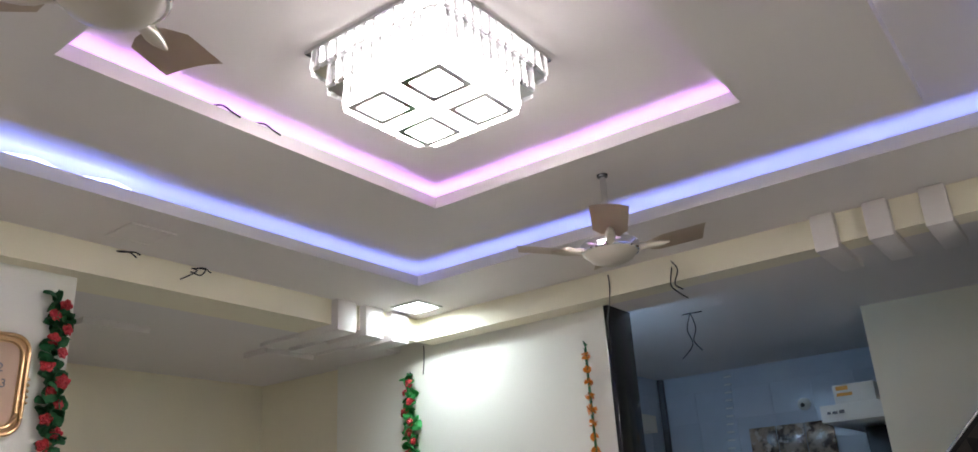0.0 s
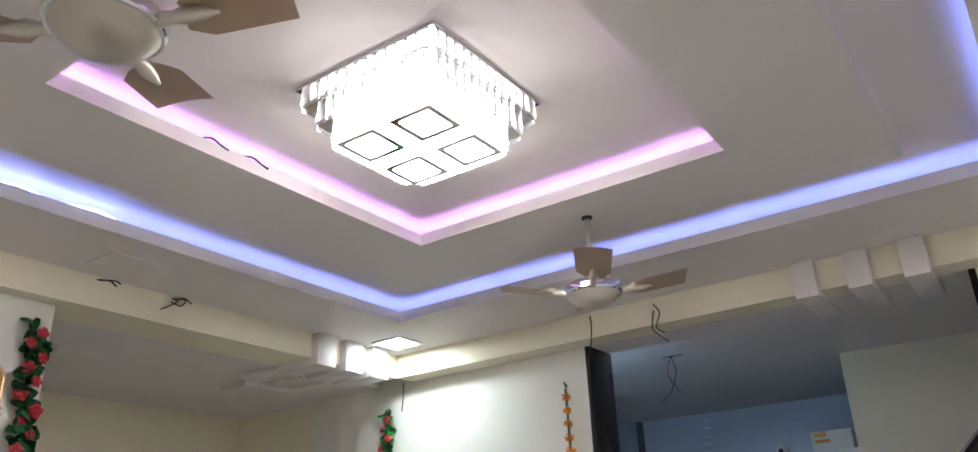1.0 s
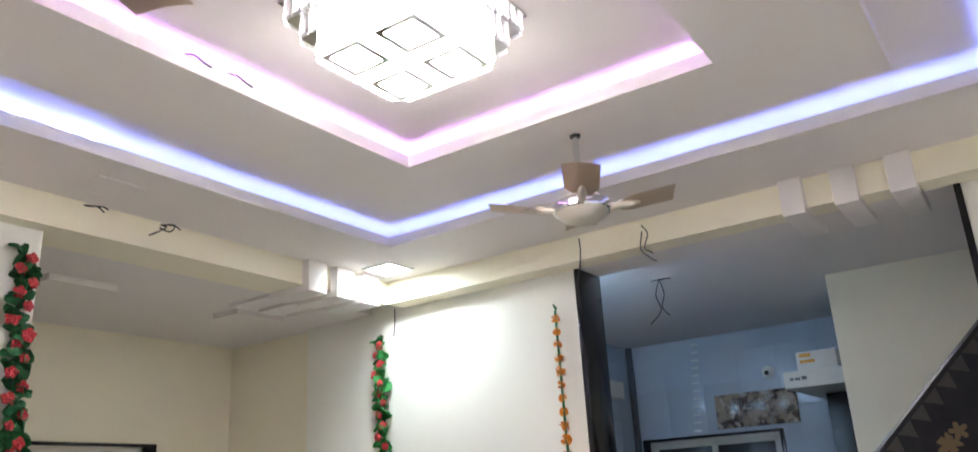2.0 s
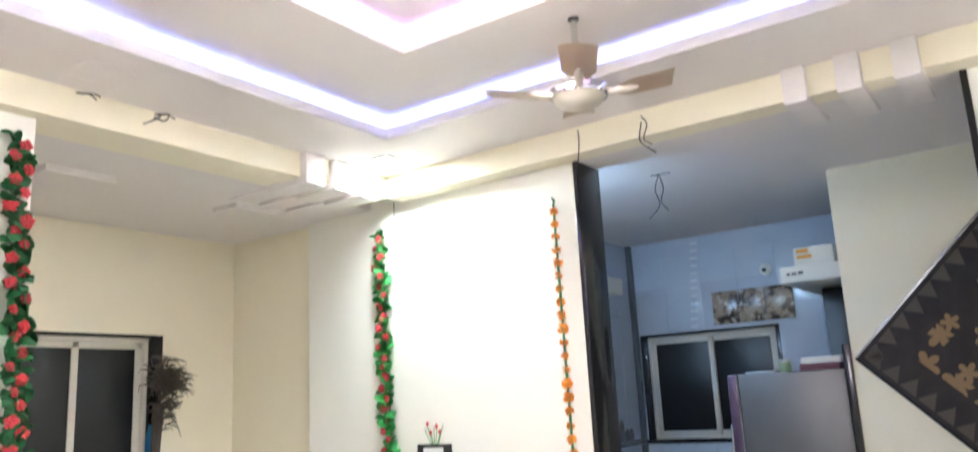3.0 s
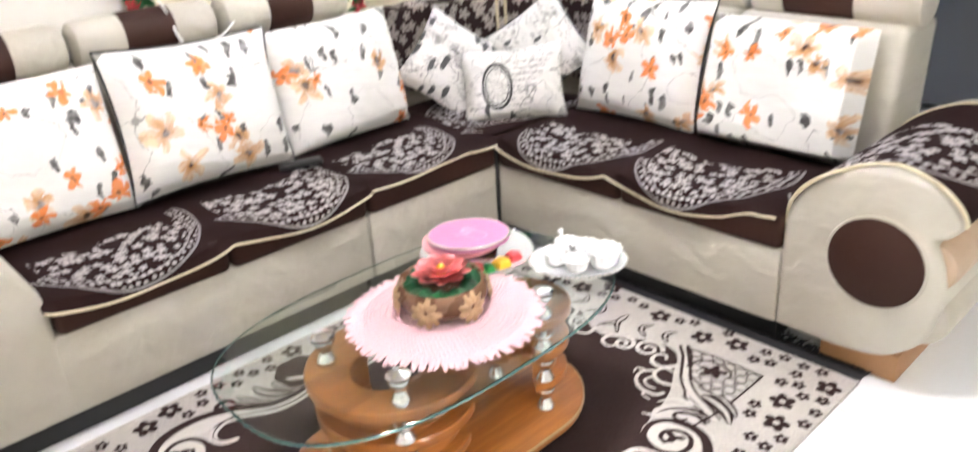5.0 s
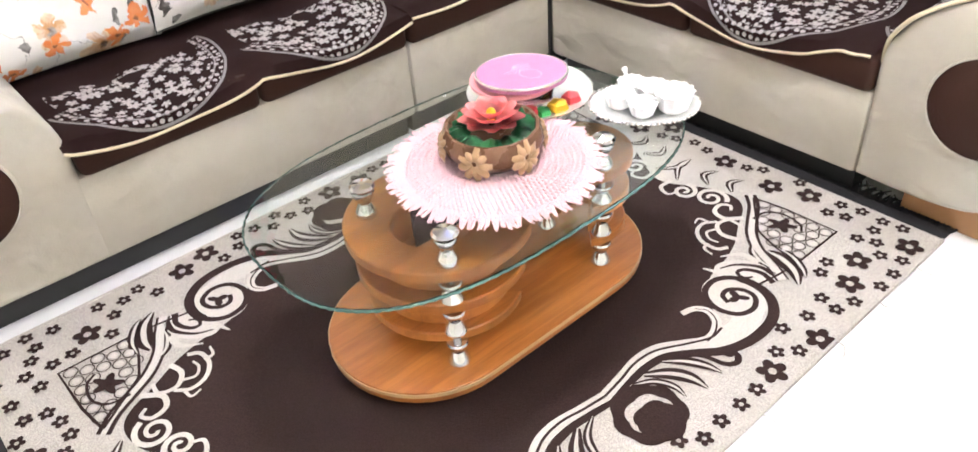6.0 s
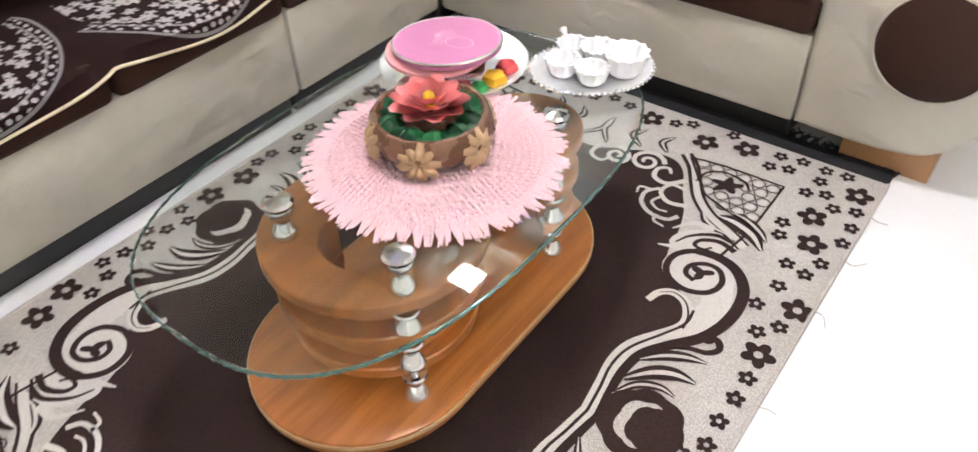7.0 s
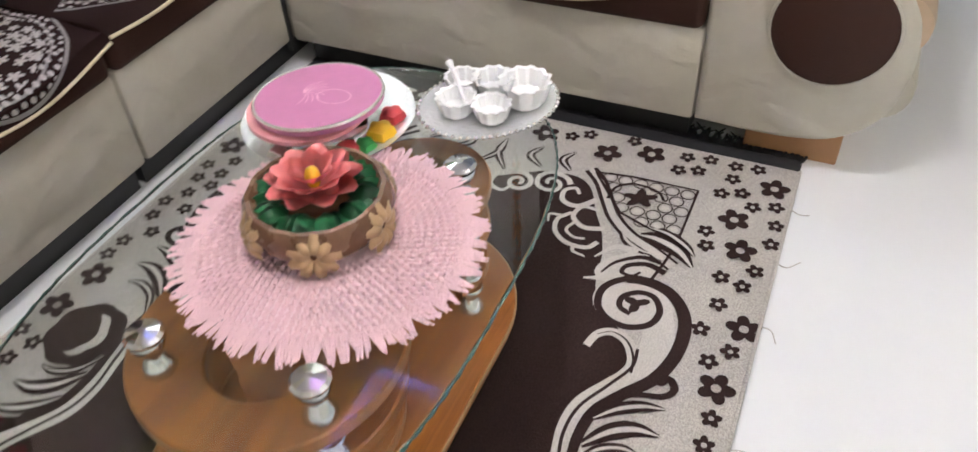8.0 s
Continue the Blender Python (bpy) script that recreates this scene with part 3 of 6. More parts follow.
# false ceiling: outer band, lit recess, middle ring, lit tray
COVE_R = (-2.22, 0.30, -0.13, 2.522)
RING_R = (-2.003, 0.032, 0.08, 2.33)
TRAY_R = (-1.592, -0.395, 0.487, 1.924)
solid("ceiling_band", joined(frame4((BEAM_FX, EAST, SOUTH, BEAM_FY), COVE_R, BAND_Z, BAND_Z + 0.015), frame4(grown(COVE_R, 0.012), COVE_R, BAND_Z + 0.015, BAND_Z + 0.048),
      frame4(grown(COVE_R, 0.17), grown(COVE_R, 0.15), BAND_Z + 0.015, 2.958)), M["white"], "white plaster outer band of the false ceiling", "ceiling")
solid("ceiling_recess", joined(frame4(grown(COVE_R, 0.17), grown(TRAY_R, 0.15), 2.958, 2.975)), M["white"], "white recessed ceiling washed by coloured light", "ceiling")
solid("ceiling_ring", joined(frame4(RING_R, TRAY_R, RING_Z, RING_Z + 0.015), frame4(grown(TRAY_R, 0.012), TRAY_R, RING_Z + 0.015, RING_Z + 0.045),
      frame4(RING_R, grown(RING_R, -0.02), RING_Z + 0.015, 2.958)), M["white"], "white plaster middle ring of the false ceiling", "ceiling")
t = grown(TRAY_R, 0.15)
solid("ceiling_tray", joined(frame4(grown(t, 0.02), t, RING_Z + 0.015, 2.99), box(t[0] - 0.02, t[1] + 0.02, t[2] - 0.02, t[3] + 0.02, 2.99, 3.01)), M["white"], "white ceiling of the inner tray", "ceiling")
solid("slab", box(NICHE_X - 0.2, EAST + 0.2, SOUTH - 0.2, 3.33, 3.11, 3.25), M["white"], "plain slab above the false ceiling", "ceiling")

strip = thing("led_strip", (-0.96, 1.2, BAND_Z + 0.015), "blue-violet light strip lying behind the lip of the outer recess", "light strip")
part("strip", frame4(grown(COVE_R, 0.05), grown(COVE_R, 0.035), BAND_Z + 0.015, BAND_Z + 0.025), M["led_cove"], strip)
part("loose_end", tube(spline([(COVE_R[0] - 0.02, 0.42 + 0.085 * k, BAND_Z + 0.056 + 0.012 * math.sin(k * 2.1)) for k in range(9)], 4), 0.005, 6), M["led_cove"], strip, "loose end of the light strip, sagging over the lip")
strip = thing("led_strip", (-0.99, 1.2, RING_Z + 0.015), "lilac light strip lying behind the lip of the inner tray", "light strip")
part("strip", frame4(grown(TRAY_R, 0.05), grown(TRAY_R, 0.035), RING_Z + 0.015, RING_Z + 0.025), M["led_tray"], strip)

# plaster blocks on the beams
for y in (2.38, 2.57, 2.76):
    solid("plaster_block", box(WALL_X - 0.16, -2.615, y, y + 0.125, BEAM_Z - 0.035, BAND_Z - 0.002, 0.004), M["white"], "white plaster block wrapped round the beam", "block", "", "blocks on the niche beam")
for x in (-0.52, -0.32, -0.12):
    solid("plaster_block", box(x, x + 0.09, 2.955, 3.33, BEAM_Z - 0.03, BAND_Z - 0.002, 0.004), M["white"], "white plaster block wrapped round the kitchen beam", "block", "", "blocks on the kitchen beam")

# flat square downlight in the far corner
down = thing("ceiling_light", (-2.47, 2.79, BAND_Z), "square flat white ceiling light in the corner, switched on", "ceiling light")
part("frame", frame4((-2.565, -2.375, 2.695, 2.885), (-2.55, -2.39, 2.71, 2.87), BAND_Z - 0.01, BAND_Z), M["plastic"], down)
part("diffuser", box(-2.55, -2.39, 2.71, 2.87, BAND_Z - 0.006, BAND_Z - 0.001), M["down"], down)
down = thing("ceiling_light", (-2.45, 1.25, BAND_Z), "square flat white ceiling light, switched off", "ceiling light")
part("frame", frame4((-2.55, -2.37, 1.16, 1.34), (-2.535, -2.385, 1.175, 1.325), BAND_Z - 0.006, BAND_Z), M["white"], down)
part("diffuser", box(-2.535, -2.385, 1.175, 1.325, BAND_Z - 0.004, BAND_Z), M["white"], down)
# two unseen lit squares, added as fill for the niche and sofa fronts
for x, y in ((1.2, -1.2), (1.2, 0.9)):
    down = thing("ceiling_light", (x, y, BAND_Z), "added square ceiling light out of view, fill for the niche and sofa fronts", "ceiling light")
    part("frame", frame4((x - 0.095, x + 0.095, y - 0.095, y + 0.095), (x - 0.08, x + 0.08, y - 0.08, y + 0.08), BAND_Z - 0.01, BAND_Z), M["plastic"], down)
    part("diffuser", box(x - 0.08, x + 0.08, y - 0.08, y + 0.08, BAND_Z - 0.006, BAND_Z - 0.001), M["down_fill"], down)


# black granite lining of the opening
solid("door_lining_west", box(DOOR_X0, DOOR_X0 + 0.025, 3.118, 3.345, 0, BEAM_Z, 0.003), M["granite"], "polished black granite lining of the kitchen opening", "door lining")
solid("door_lining_east", box(DOOR_X1 - 0.025, DOOR_X1, 3.118, 3.345, 0, BEAM_Z, 0.003), M["granite"], "polished black granite lining of the kitchen opening", "door lining")


# ================= kitchen =================
K0, K1, KZ0, KZ1 = -2.62, -1.50, 1.27, 2.07
kit = solid("wall_kitchen_back", boxes((KIT_X0 - 0.2, K0, KIT_Y, KIT_Y + 0.2, 0, 3.0), (K1, -0.6, KIT_Y, KIT_Y + 0.2, 0, 3.0), (K0, K1, KIT_Y, KIT_Y + 0.2, 0, KZ0), (K0, K1, KIT_Y, KIT_Y + 0.2, KZ1, 3.0)), M["tile"], "tiled kitchen wall with a window opening", "wall")
kitw = solid("wall_kitchen_west", box(KIT_X0 - 0.2, KIT_X0, 3.33, KIT_Y, 0, 3.0), M["tile"], "tiled kitchen side wall", "wall")
solid("wall_kitchen_east", box(YELLOW_X, YELLOW_X + 0.15, YELLOW_Y + 0.15, KIT_Y, 0, 3.0), M["cream"], "cream kitchen side wall", "wall")
solid("wall_passage", box(YELLOW_X, EAST, YELLOW_Y, YELLOW_Y + 0.15, 0, 3.0), M["buff"], "buff passage wall that carries the woven hanging", "wall")
solid("ceiling_kitchen", box(KIT_X0 - 0.2, EAST, 3.33, KIT_Y + 0.2, KIT_CEIL, 3.1), M["white"], "white kitchen ceiling", "ceiling")
# narrow black strip beside the fridge, 1.84 m high
solid("passage_strip", box(YELLOW_X - 0.045, YELLOW_X - 0.002, YELLOW_Y - 0.02, YELLOW_Y + 0.16, 0, 1.84, 0.003), M["granite"], "narrow black strip at the end of the passage wall", "door lining")


def window(name, along, x0, x1, z0, z1, plane, label, jambs):
    """A two-panel sliding window; along 'x' or 'y'; plane is the wall's inner face."""
    w = thing(name, (0, 0, 0), label, "window", "", "structure")
    s = 1

    def b(a0, a1, c0, c1, d0, d1):
        # c: depth into the wall
        return box(a0, a1, plane + c0, plane + c1, d0, d1, 0.003) if along == "x" else box(plane - c1, plane - c0, a0, a1, d0, d1, 0.003)
    for a, c in jambs:
        part("jamb", b(a, c, -0.012, 0.12, z0, z1), M["granite"], w, "black granite jamb")
    part("sill", b(x0 - 0.02, x1 + 0.02, -0.03, 0.12, z0 - 0.03, z0), M["frame"] if along == "y" else M["granite"], w)
    part("head", b(x0, x1, -0.012, 0.12, z1, z1 + 0.02), M["granite"], w, "black granite head")
    i0, i1 = x0 + (jambs[0][1] - jambs[0][0] if jambs[0][0] == x0 else 0), x1 - (jambs[-1][1] - jambs[-1][0] if jambs[-1][1] == x1 else 0)
    mid = (i0 + i1) / 2
    part("track", joined(b(i0, i1, 0.02, 0.08, z0, z0 + 0.022), b(i0, i1, 0.02, 0.08, z1 - 0.022, z1), b(i0, i0 + 0.022, 0.02, 0.08, z0, z1), b(i1 - 0.022, i1, 0.02, 0.08, z0, z1)), M["frame"], w)
    for k, (a, c) in enumerate(((i0 + 0.022, mid + 0.02), (mid - 0.02, i1 - 0.022))):
        d = 0.03 + 0.022 * k
        sash = part("window_frame", joined(b(a, c, d, d + 0.02, z0 + 0.022, z0 + 0.06), b(a, c, d, d + 0.02, z1 - 0.06, z1 - 0.022), b(a, a + 0.04, d, d + 0.02, z0 + 0.022, z1 - 0.022), b(c - 0.04, c, d, d + 0.02, z0 + 0.022, z1 - 0.022)), M["frame"], w)
        part("pane", b(a + 0.04, c - 0.04, d + 0.007, d + 0.012, z0 + 0.06, z1 - 0.06), M["pane"], sash)
    return w


window("window_1", "y", W0, W1, WZ0, WZ1, NICHE_X, "cream aluminium sliding window with dark night panes", [(W1 - 0.075, W1)])
window("window_2", "x", K0, K1, KZ0, KZ1, KIT_Y, "white aluminium kitchen window with dark night panes", [(K0, K0 + 0.05), (K1 - 0.03, K1)])

# kitchen tube lamp above the opening, on the kitchen side
tube_lamp = thing("tube_light", (-1.9, 3.42, 2.66), "cool white tube light on the kitchen side of the wall", "tube light")
part("batten", box(-2.5, -1.75, 3.33, 3.36, 2.60, 2.65, 0.004), M["plastic"], tube_lamp)
part("tube", moved(lathe([(0.014, -0.35), (0.014, 0.35)], steps=12), Matrix.Translation((-2.12, 3.385, 2.625)) @ Matrix.Rotation(radians(90), 4, "Y")), M["kitchen_tube"], tube_lamp)

# counter, shelves and stores
counter = thing("kitchen_counter", (-1.9, 5.7, 0), "black granite kitchen counter with dark cabinets beneath", "counter")
part("top", boxes((KIT_X0 + 0.014, -1.0, 5.40, KIT_Y - 0.014, 0.86, 0.90), (KIT_X0 + 0.014, -2.15, 4.6, 5.40, 0.86, 0.90), bevel=0.004), M["granite"], counter)
part("cabinet", boxes((KIT_X0 + 0.014, -1.0, 5.45, KIT_Y - 0.014, 0, 0.86), (KIT_X0 + 0.014, -2.2, 4.65, 5.45, 0, 0.86)), M["black"], counter)
shelf = thing("wall_shelf", (-0.95, 5.3, 2.28), "cream concrete shelf high on the kitchen wall", "shelf")
part("slab", box(-1.16, YELLOW_X - 0.002, 4.95, 5.98, 2.25, 2.35, 0.004), M["carton"], shelf)
shelf = thing("wall_shelf", (-2.5, 5.2, 2.37), "cream concrete shelf on the opposite kitchen wall", "shelf")
part("slab", box(KIT_X0 + 0.014, -2.43, 4.55, 5.35, 2.36, 2.48, 0.004), M["cream"], shelf)
tall = thing("tall_cupboard", (-0.9, 5.5, 0), "dark tall cupboard in the kitchen corner", "cupboard")
part("body", box(-1.02, YELLOW_X - 0.003, 5.36, 5.98, 0, 2.24, 0.005), M["black"], tall)
carton = thing("carton", (-1.0, 5.2, 2.35), "white cardboard carton with an orange label on the shelf", "carton")
part("box", box(-1.09, -0.85, 5.05, 5.30, 2.35, 2.475, 0.003), M["carton"], carton)
part("label", boxes((-1.07, -1.0, 5.046, 5.049, 2.44, 2.465), (-1.07, -0.98, 5.046, 5.049, 2.405, 2.425)), M["orange_ink"], carton)
part("print", boxes((-1.12, -1.10, 4.944, 4.948, 2.295, 2.31), (-1.09, -1.06, 4.944, 4.948, 2.295, 2.31), (-1.05, -1.02, 4.944, 4.948, 2.295, 2.315)), M["grey_ink"], shelf)
for k, z in enumerate((1.02, 1.28)):
    sh = thing("corner_shelf", (KIT_X0 + 0.1, 5.2, z), "steel rack shelf with small dark jars on the kitchen wall", "shelf", "kitchen racks")
    part("tray", joined(box(KIT_X0 + 0.014, KIT_X0 + 0.26, 4.95, 5.5, z - 0.015, z, 0.004), box(KIT_X0 + 0.25, KIT_X0 + 0.26, 4.95, 5.5, z, z + 0.03)), M["steel_pot"], sh)
    for j in range(6):
        jar = thing("jar", (KIT_X0 + 0.13 + 0.03 * (j % 2), 4.99 + 0.09 * j, z), "small dark kitchen jar on the rack", "jar", "jars on the racks")
        h = 0.08 + 0.03 * ((j * 7 + k) % 3)
        part("body", lathe([(0.03, 0), (0.034, 0.01), (0.034, h), (0.026, h + 0.008)], base_of(jar), 14), M["grey_ink"], jar)
        part("lid", lathe([(0.028, h + 0.008), (0.028, h + 0.022), (0.02, h + 0.026)], base_of(jar), 14), M["steel_pot"], jar)
for j, (x, y) in enumerate(((-2.45, 5.2), (-2.3, 5.6), (-2.1, 5.7), (-1.85, 5.75))):
    pot = thing("cooking_pot", (x, y, 0.90), "steel cooking pot on the black counter", "pot", "pots on the counter")
    part("body", lathe([(0.07, 0), (0.085, 0.015), (0.09, 0.07 + 0.02 * j), (0.094, 0.075 + 0.02 * j), (0.08, 0.078 + 0.02 * j)], base_of(pot), 24), M["steel_pot"], pot)
    part("handle", tube([(x + 0.088, y - 0.02, 0.94), (x + 0.12, y - 0.015, 0.945), (x + 0.12, y + 0.015, 0.945), (x + 0.088, y + 0.02, 0.94)], 0.005, 6), M["black"], pot)
cctv = thing("security_camera", (-1.54, 5.96, 2.50), "small white dome camera on the kitchen wall", "camera")
part("base", moved(lathe([(0.045, 0), (0.045, 0.02), (0.035, 0.03)], steps=20), Matrix.Translation((-1.54, 5.985, 2.50)) @ Matrix.Rotation(radians(90), 4, "X")), M["plastic"], cctv)
bm = bmesh.new()
bmesh.ops.create_uvsphere(bm, u_segments=16, v_segments=10, radius=0.033, matrix=Matrix.Translation((-1.54, 5.945, 2.495)))
part("dome", bm, M["plastic"], cctv)
part("lens", moved(lathe([(0.016, 0), (0.016, 0.006), (0.010, 0.009)], steps=14), Matrix.Translation((-1.535, 5.917, 2.488)) @ Matrix.Rotation(radians(100), 4, "X")), M["black"], cctv, "black lens")
pic = thing("picture_tile", (-1.66, 5.98, 2.24), "printed food picture on glazed tiles above the window", "picture")
for k in range(3):
    part("tile", box(-1.98 + 0.207 * k, -1.78 + 0.207 * k, 5.972, 5.986, 2.12, 2.37, 0.002), M["picture"], pic)

solid("corner_trim", box(KIT_X0 + 0.006, KIT_X0 + 0.05, KIT_Y - 0.05, KIT_Y - 0.006, 0.9, KIT_CEIL, 0.006), M["grout"], "dark grey trim up the kitchen corner", "trim")
# column of small convex glazed bars, added to give the tiles' lamp reflections
deco = thing("glint_column", (-2.11, KIT_Y - 0.006, 2.5), "vertical column of small glossy bars standing in for lamp glints on the kitchen tiles", "tile border")
bar = mesh_of("glint_bar", box(-0.030, 0.030, -0.010, 0.004, -0.008, 0.008, 0.006, seg=3), M["glaze"])
for k in range(13):
    piece("glint_bar", bar, deco, Matrix.Translation((0.026 - 0.0055 * k, 0, 0.345 - 0.060 * k)))

# fridge
fr = thing("fridge", (-1.1, 5.0, 0), "tall grey-violet fridge beside the passage wall", "fridge")
part("body", box(-1.42, -0.80, 4.70, 5.30, 0.05, 1.71, 0.012), M["fridge"], fr)
door = part("door", box(-1.485, -1.425, 4.70, 5.30, 0.06, 1.20, 0.010), M["fridge_door"], fr, "violet fridge door")
part("handle", box(-1.50, -1.486, 4.72, 4.745, 0.9, 1.15, 0.004), M["chrome"], door)
door = part("freezer_door", box(-1.485, -1.425, 4.70, 5.30, 1.21, 1.71, 0.010), M["fridge_door"], fr, "violet freezer door")
part("handle", box(-1.50, -1.486, 4.72, 4.745, 1.25, 1.42, 0.004), M["chrome"], door)
for x in (-1.38, -0.85):
    part("foot", box(x, x + 0.05, 4.72, 4.77, 0, 0.05), M["black"], fr)
part("sticker", box(-0.99, -0.965, 4.694, 4.699, 0.24, 0.30), M["plastic"], fr, "small white sticker")
part("seam", box(-1.424, -1.416, 4.697, 4.702, 0.06, 1.70), M["chrome"], fr)
for k, (x0, x1, y0, y1, z0, z1, m, lab) in enumerate(((-1.40, -1.22, 4.8, 5.0, 1.71, 1.725, "steel_pot", "thin steel tray lying on the fridge"), (-1.06, -0.84, 4.74, 5.0, 1.71, 1.75, "maroon", "flat maroon box lying on the fridge"), (-1.05, -0.83, 4.75, 4.98, 1.75, 1.785, "carton", "folded white papers stacked on the fridge"))):
    it = thing("flat_box", ((x0 + x1) / 2, (y0 + y1) / 2, z0), lab, "box")
    part("body", box(x0, x1, y0, y1, z0, z1, 0.004), M[m], it)
cup = thing("small_jar", (-1.17, 4.85, 1.71), "small green jar standing on the fridge", "jar")
part("body", lathe([(0.03, 0), (0.035, 0.01), (0.035, 0.05), (0.028, 0.06)], base_of(cup), 16), M["jade"], cup)
part("lid", lathe([(0.03, 0.06), (0.03, 0.075)], base_of(cup), 16), M["carton"], cup)

# woven hanging on the passage wall, turned on its corner
hang = thing("wall_hanging", (0.0, YELLOW_Y - 0.012, 1.76), "dark woven rug hung diagonally on the passage wall", "wall hanging")
half = 0.73
part("weave", moved(box(-half * 0.7071, half * 0.7071, -0.006, 0.006, -half * 0.7071, half * 0.7071, 0.003), Matrix.Translation((0.0, YELLOW_Y - 0.012, 1.76)) @ Matrix.Rotation(radians(45), 4, "Y")), M["hanging"], hang)
bm = bmesh.new()
for i in range(4):
    for k in range(9):
        q = (k - 4) * 0.108
        tri = bmesh.new()
        e = half * 0.7071 - 0.03
        vs = [tri.verts.new(p) for p in ((q - 0.05, -0.009, e), (q + 0.05, -0.009, e), (q, -0.009, e - 0.085), (q - 0.05, -0.004, e), (q + 0.05, -0.004, e), (q, -0.004, e - 0.085))]
        tri.faces.new(vs[:3]), tri.faces.new(vs[3:])
        merge(bm, moved(tri, Matrix.Translation((0.0, YELLOW_Y - 0.012, 1.76)) @ Matrix.Rotation(radians(45 + 90 * i), 4, "Y")))
part("border", bm, plain("hanging_border_wool", (0.105, 0.088, 0.072), 0.9, vary=0.2, bump=0.5), hang)
e = half * 0.7071
for i in range(4):
    m = Matrix.Translation((0.0, YELLOW_Y - 0.012, 1.76)) @ Matrix.Rotation(radians(45 + 90 * i), 4, "Y")
    part("edging", moved(box(-e, e, -0.010, 0.008, e - 0.008, e + 0.008, 0.003), m), M["steel_pot"] if i == 3 else M["dark_fringe"], hang)


# ================= ceiling fixtures =================
def rounded(cx, cy, hx, hy, r, per=6):
    out = []
    for sx, sy, a0 in ((1, 1, 0), (-1, 1, 90), (-1, -1, 180), (1, -1, 270)):
        for k in range(per + 1):
            a = radians(a0 + 90 * k / per)
            out.append((cx + sx * (hx - r) + r * math.cos(a), cy + sy * (hy - r) + r * math.sin(a)))
    return out


CX, CY = -0.993, 1.21
chan = thing("chandelier", (CX, CY, 2.99), "square three-tier crystal ceiling lamp, brightly lit", "chandelier")
part("back_plate", box(CX - 0.242, CX + 0.242, CY - 0.242, CY + 0.242, 2.978, 2.99, 0.003), M["chrome"], chan)
crystal = box(-0.0165, 0.0165, -0.007, 0.007, -0.03, 0.03)
for v in crystal.verts:
    v.co.x *= 0.75 if v.co.z > 0 else 1.0
bmesh.ops.bevel(crystal, geom=crystal.edges[:], offset=0.004, segments=1, affect="EDGES")
crystal_me = mesh_of("crystal", crystal, M["edge_glass"], smooth=False)
for half, z0, z1 in ((0.222, 2.93, 2.978), (0.196, 2.878, 2.926), (0.168, 2.832, 2.874)):
    tier = part("tier", prism(rounded(CX, CY, half, half, 0.05), z0, z1), M["lamp_side"] if half > 0.17 else M["lamp_lower"], chan, "glowing white diffuser tier")
    part("mirror_plate" if half > 0.17 else "light_plate", prism(rounded(CX, CY, half + 0.018, half + 0.018, 0.06), z0 - 0.004, z0), M["chrome"] if half > 0.17 else M["lamp_plate"], tier)
    n = int(half * 2 / 0.034)
    for side in range(4):
        for k in range(n):
            q = (k - (n - 1) / 2) * 0.034
            m = Matrix.Rotation(radians(90 * side), 4, "Z") @ Matrix.Translation((q, half + 0.012, (z0 + z1) / 2 - 0.004 - 2.99)) @ Matrix.Rotation(radians(4 if k % 2 else -4), 4, "Y")
            piece("crystal", crystal_me, tier, m)
for sx in (-1, 1):
    for sy in (-1, 1):
        x, y = CX + sx * 0.094, CY + sy * 0.094
        pn = part("panel", prism(rounded(x, y, 0.047, 0.047, 0.016), 2.818, 2.827), M["lamp"], chan, "glowing square panel")
        part("panel_frame", prism([(x + 0.068 * a, y + 0.068 * b) for a, b in ((-1, -1), (1, -1), (1, 1), (-1, 1))], 2.820, 2.828, hole=[(x + 0.049 * a, y + 0.049 * b) for a, b in ((-1, -1), (1, -1), (1, 1), (-1, 1))]), M["chrome"], pn)


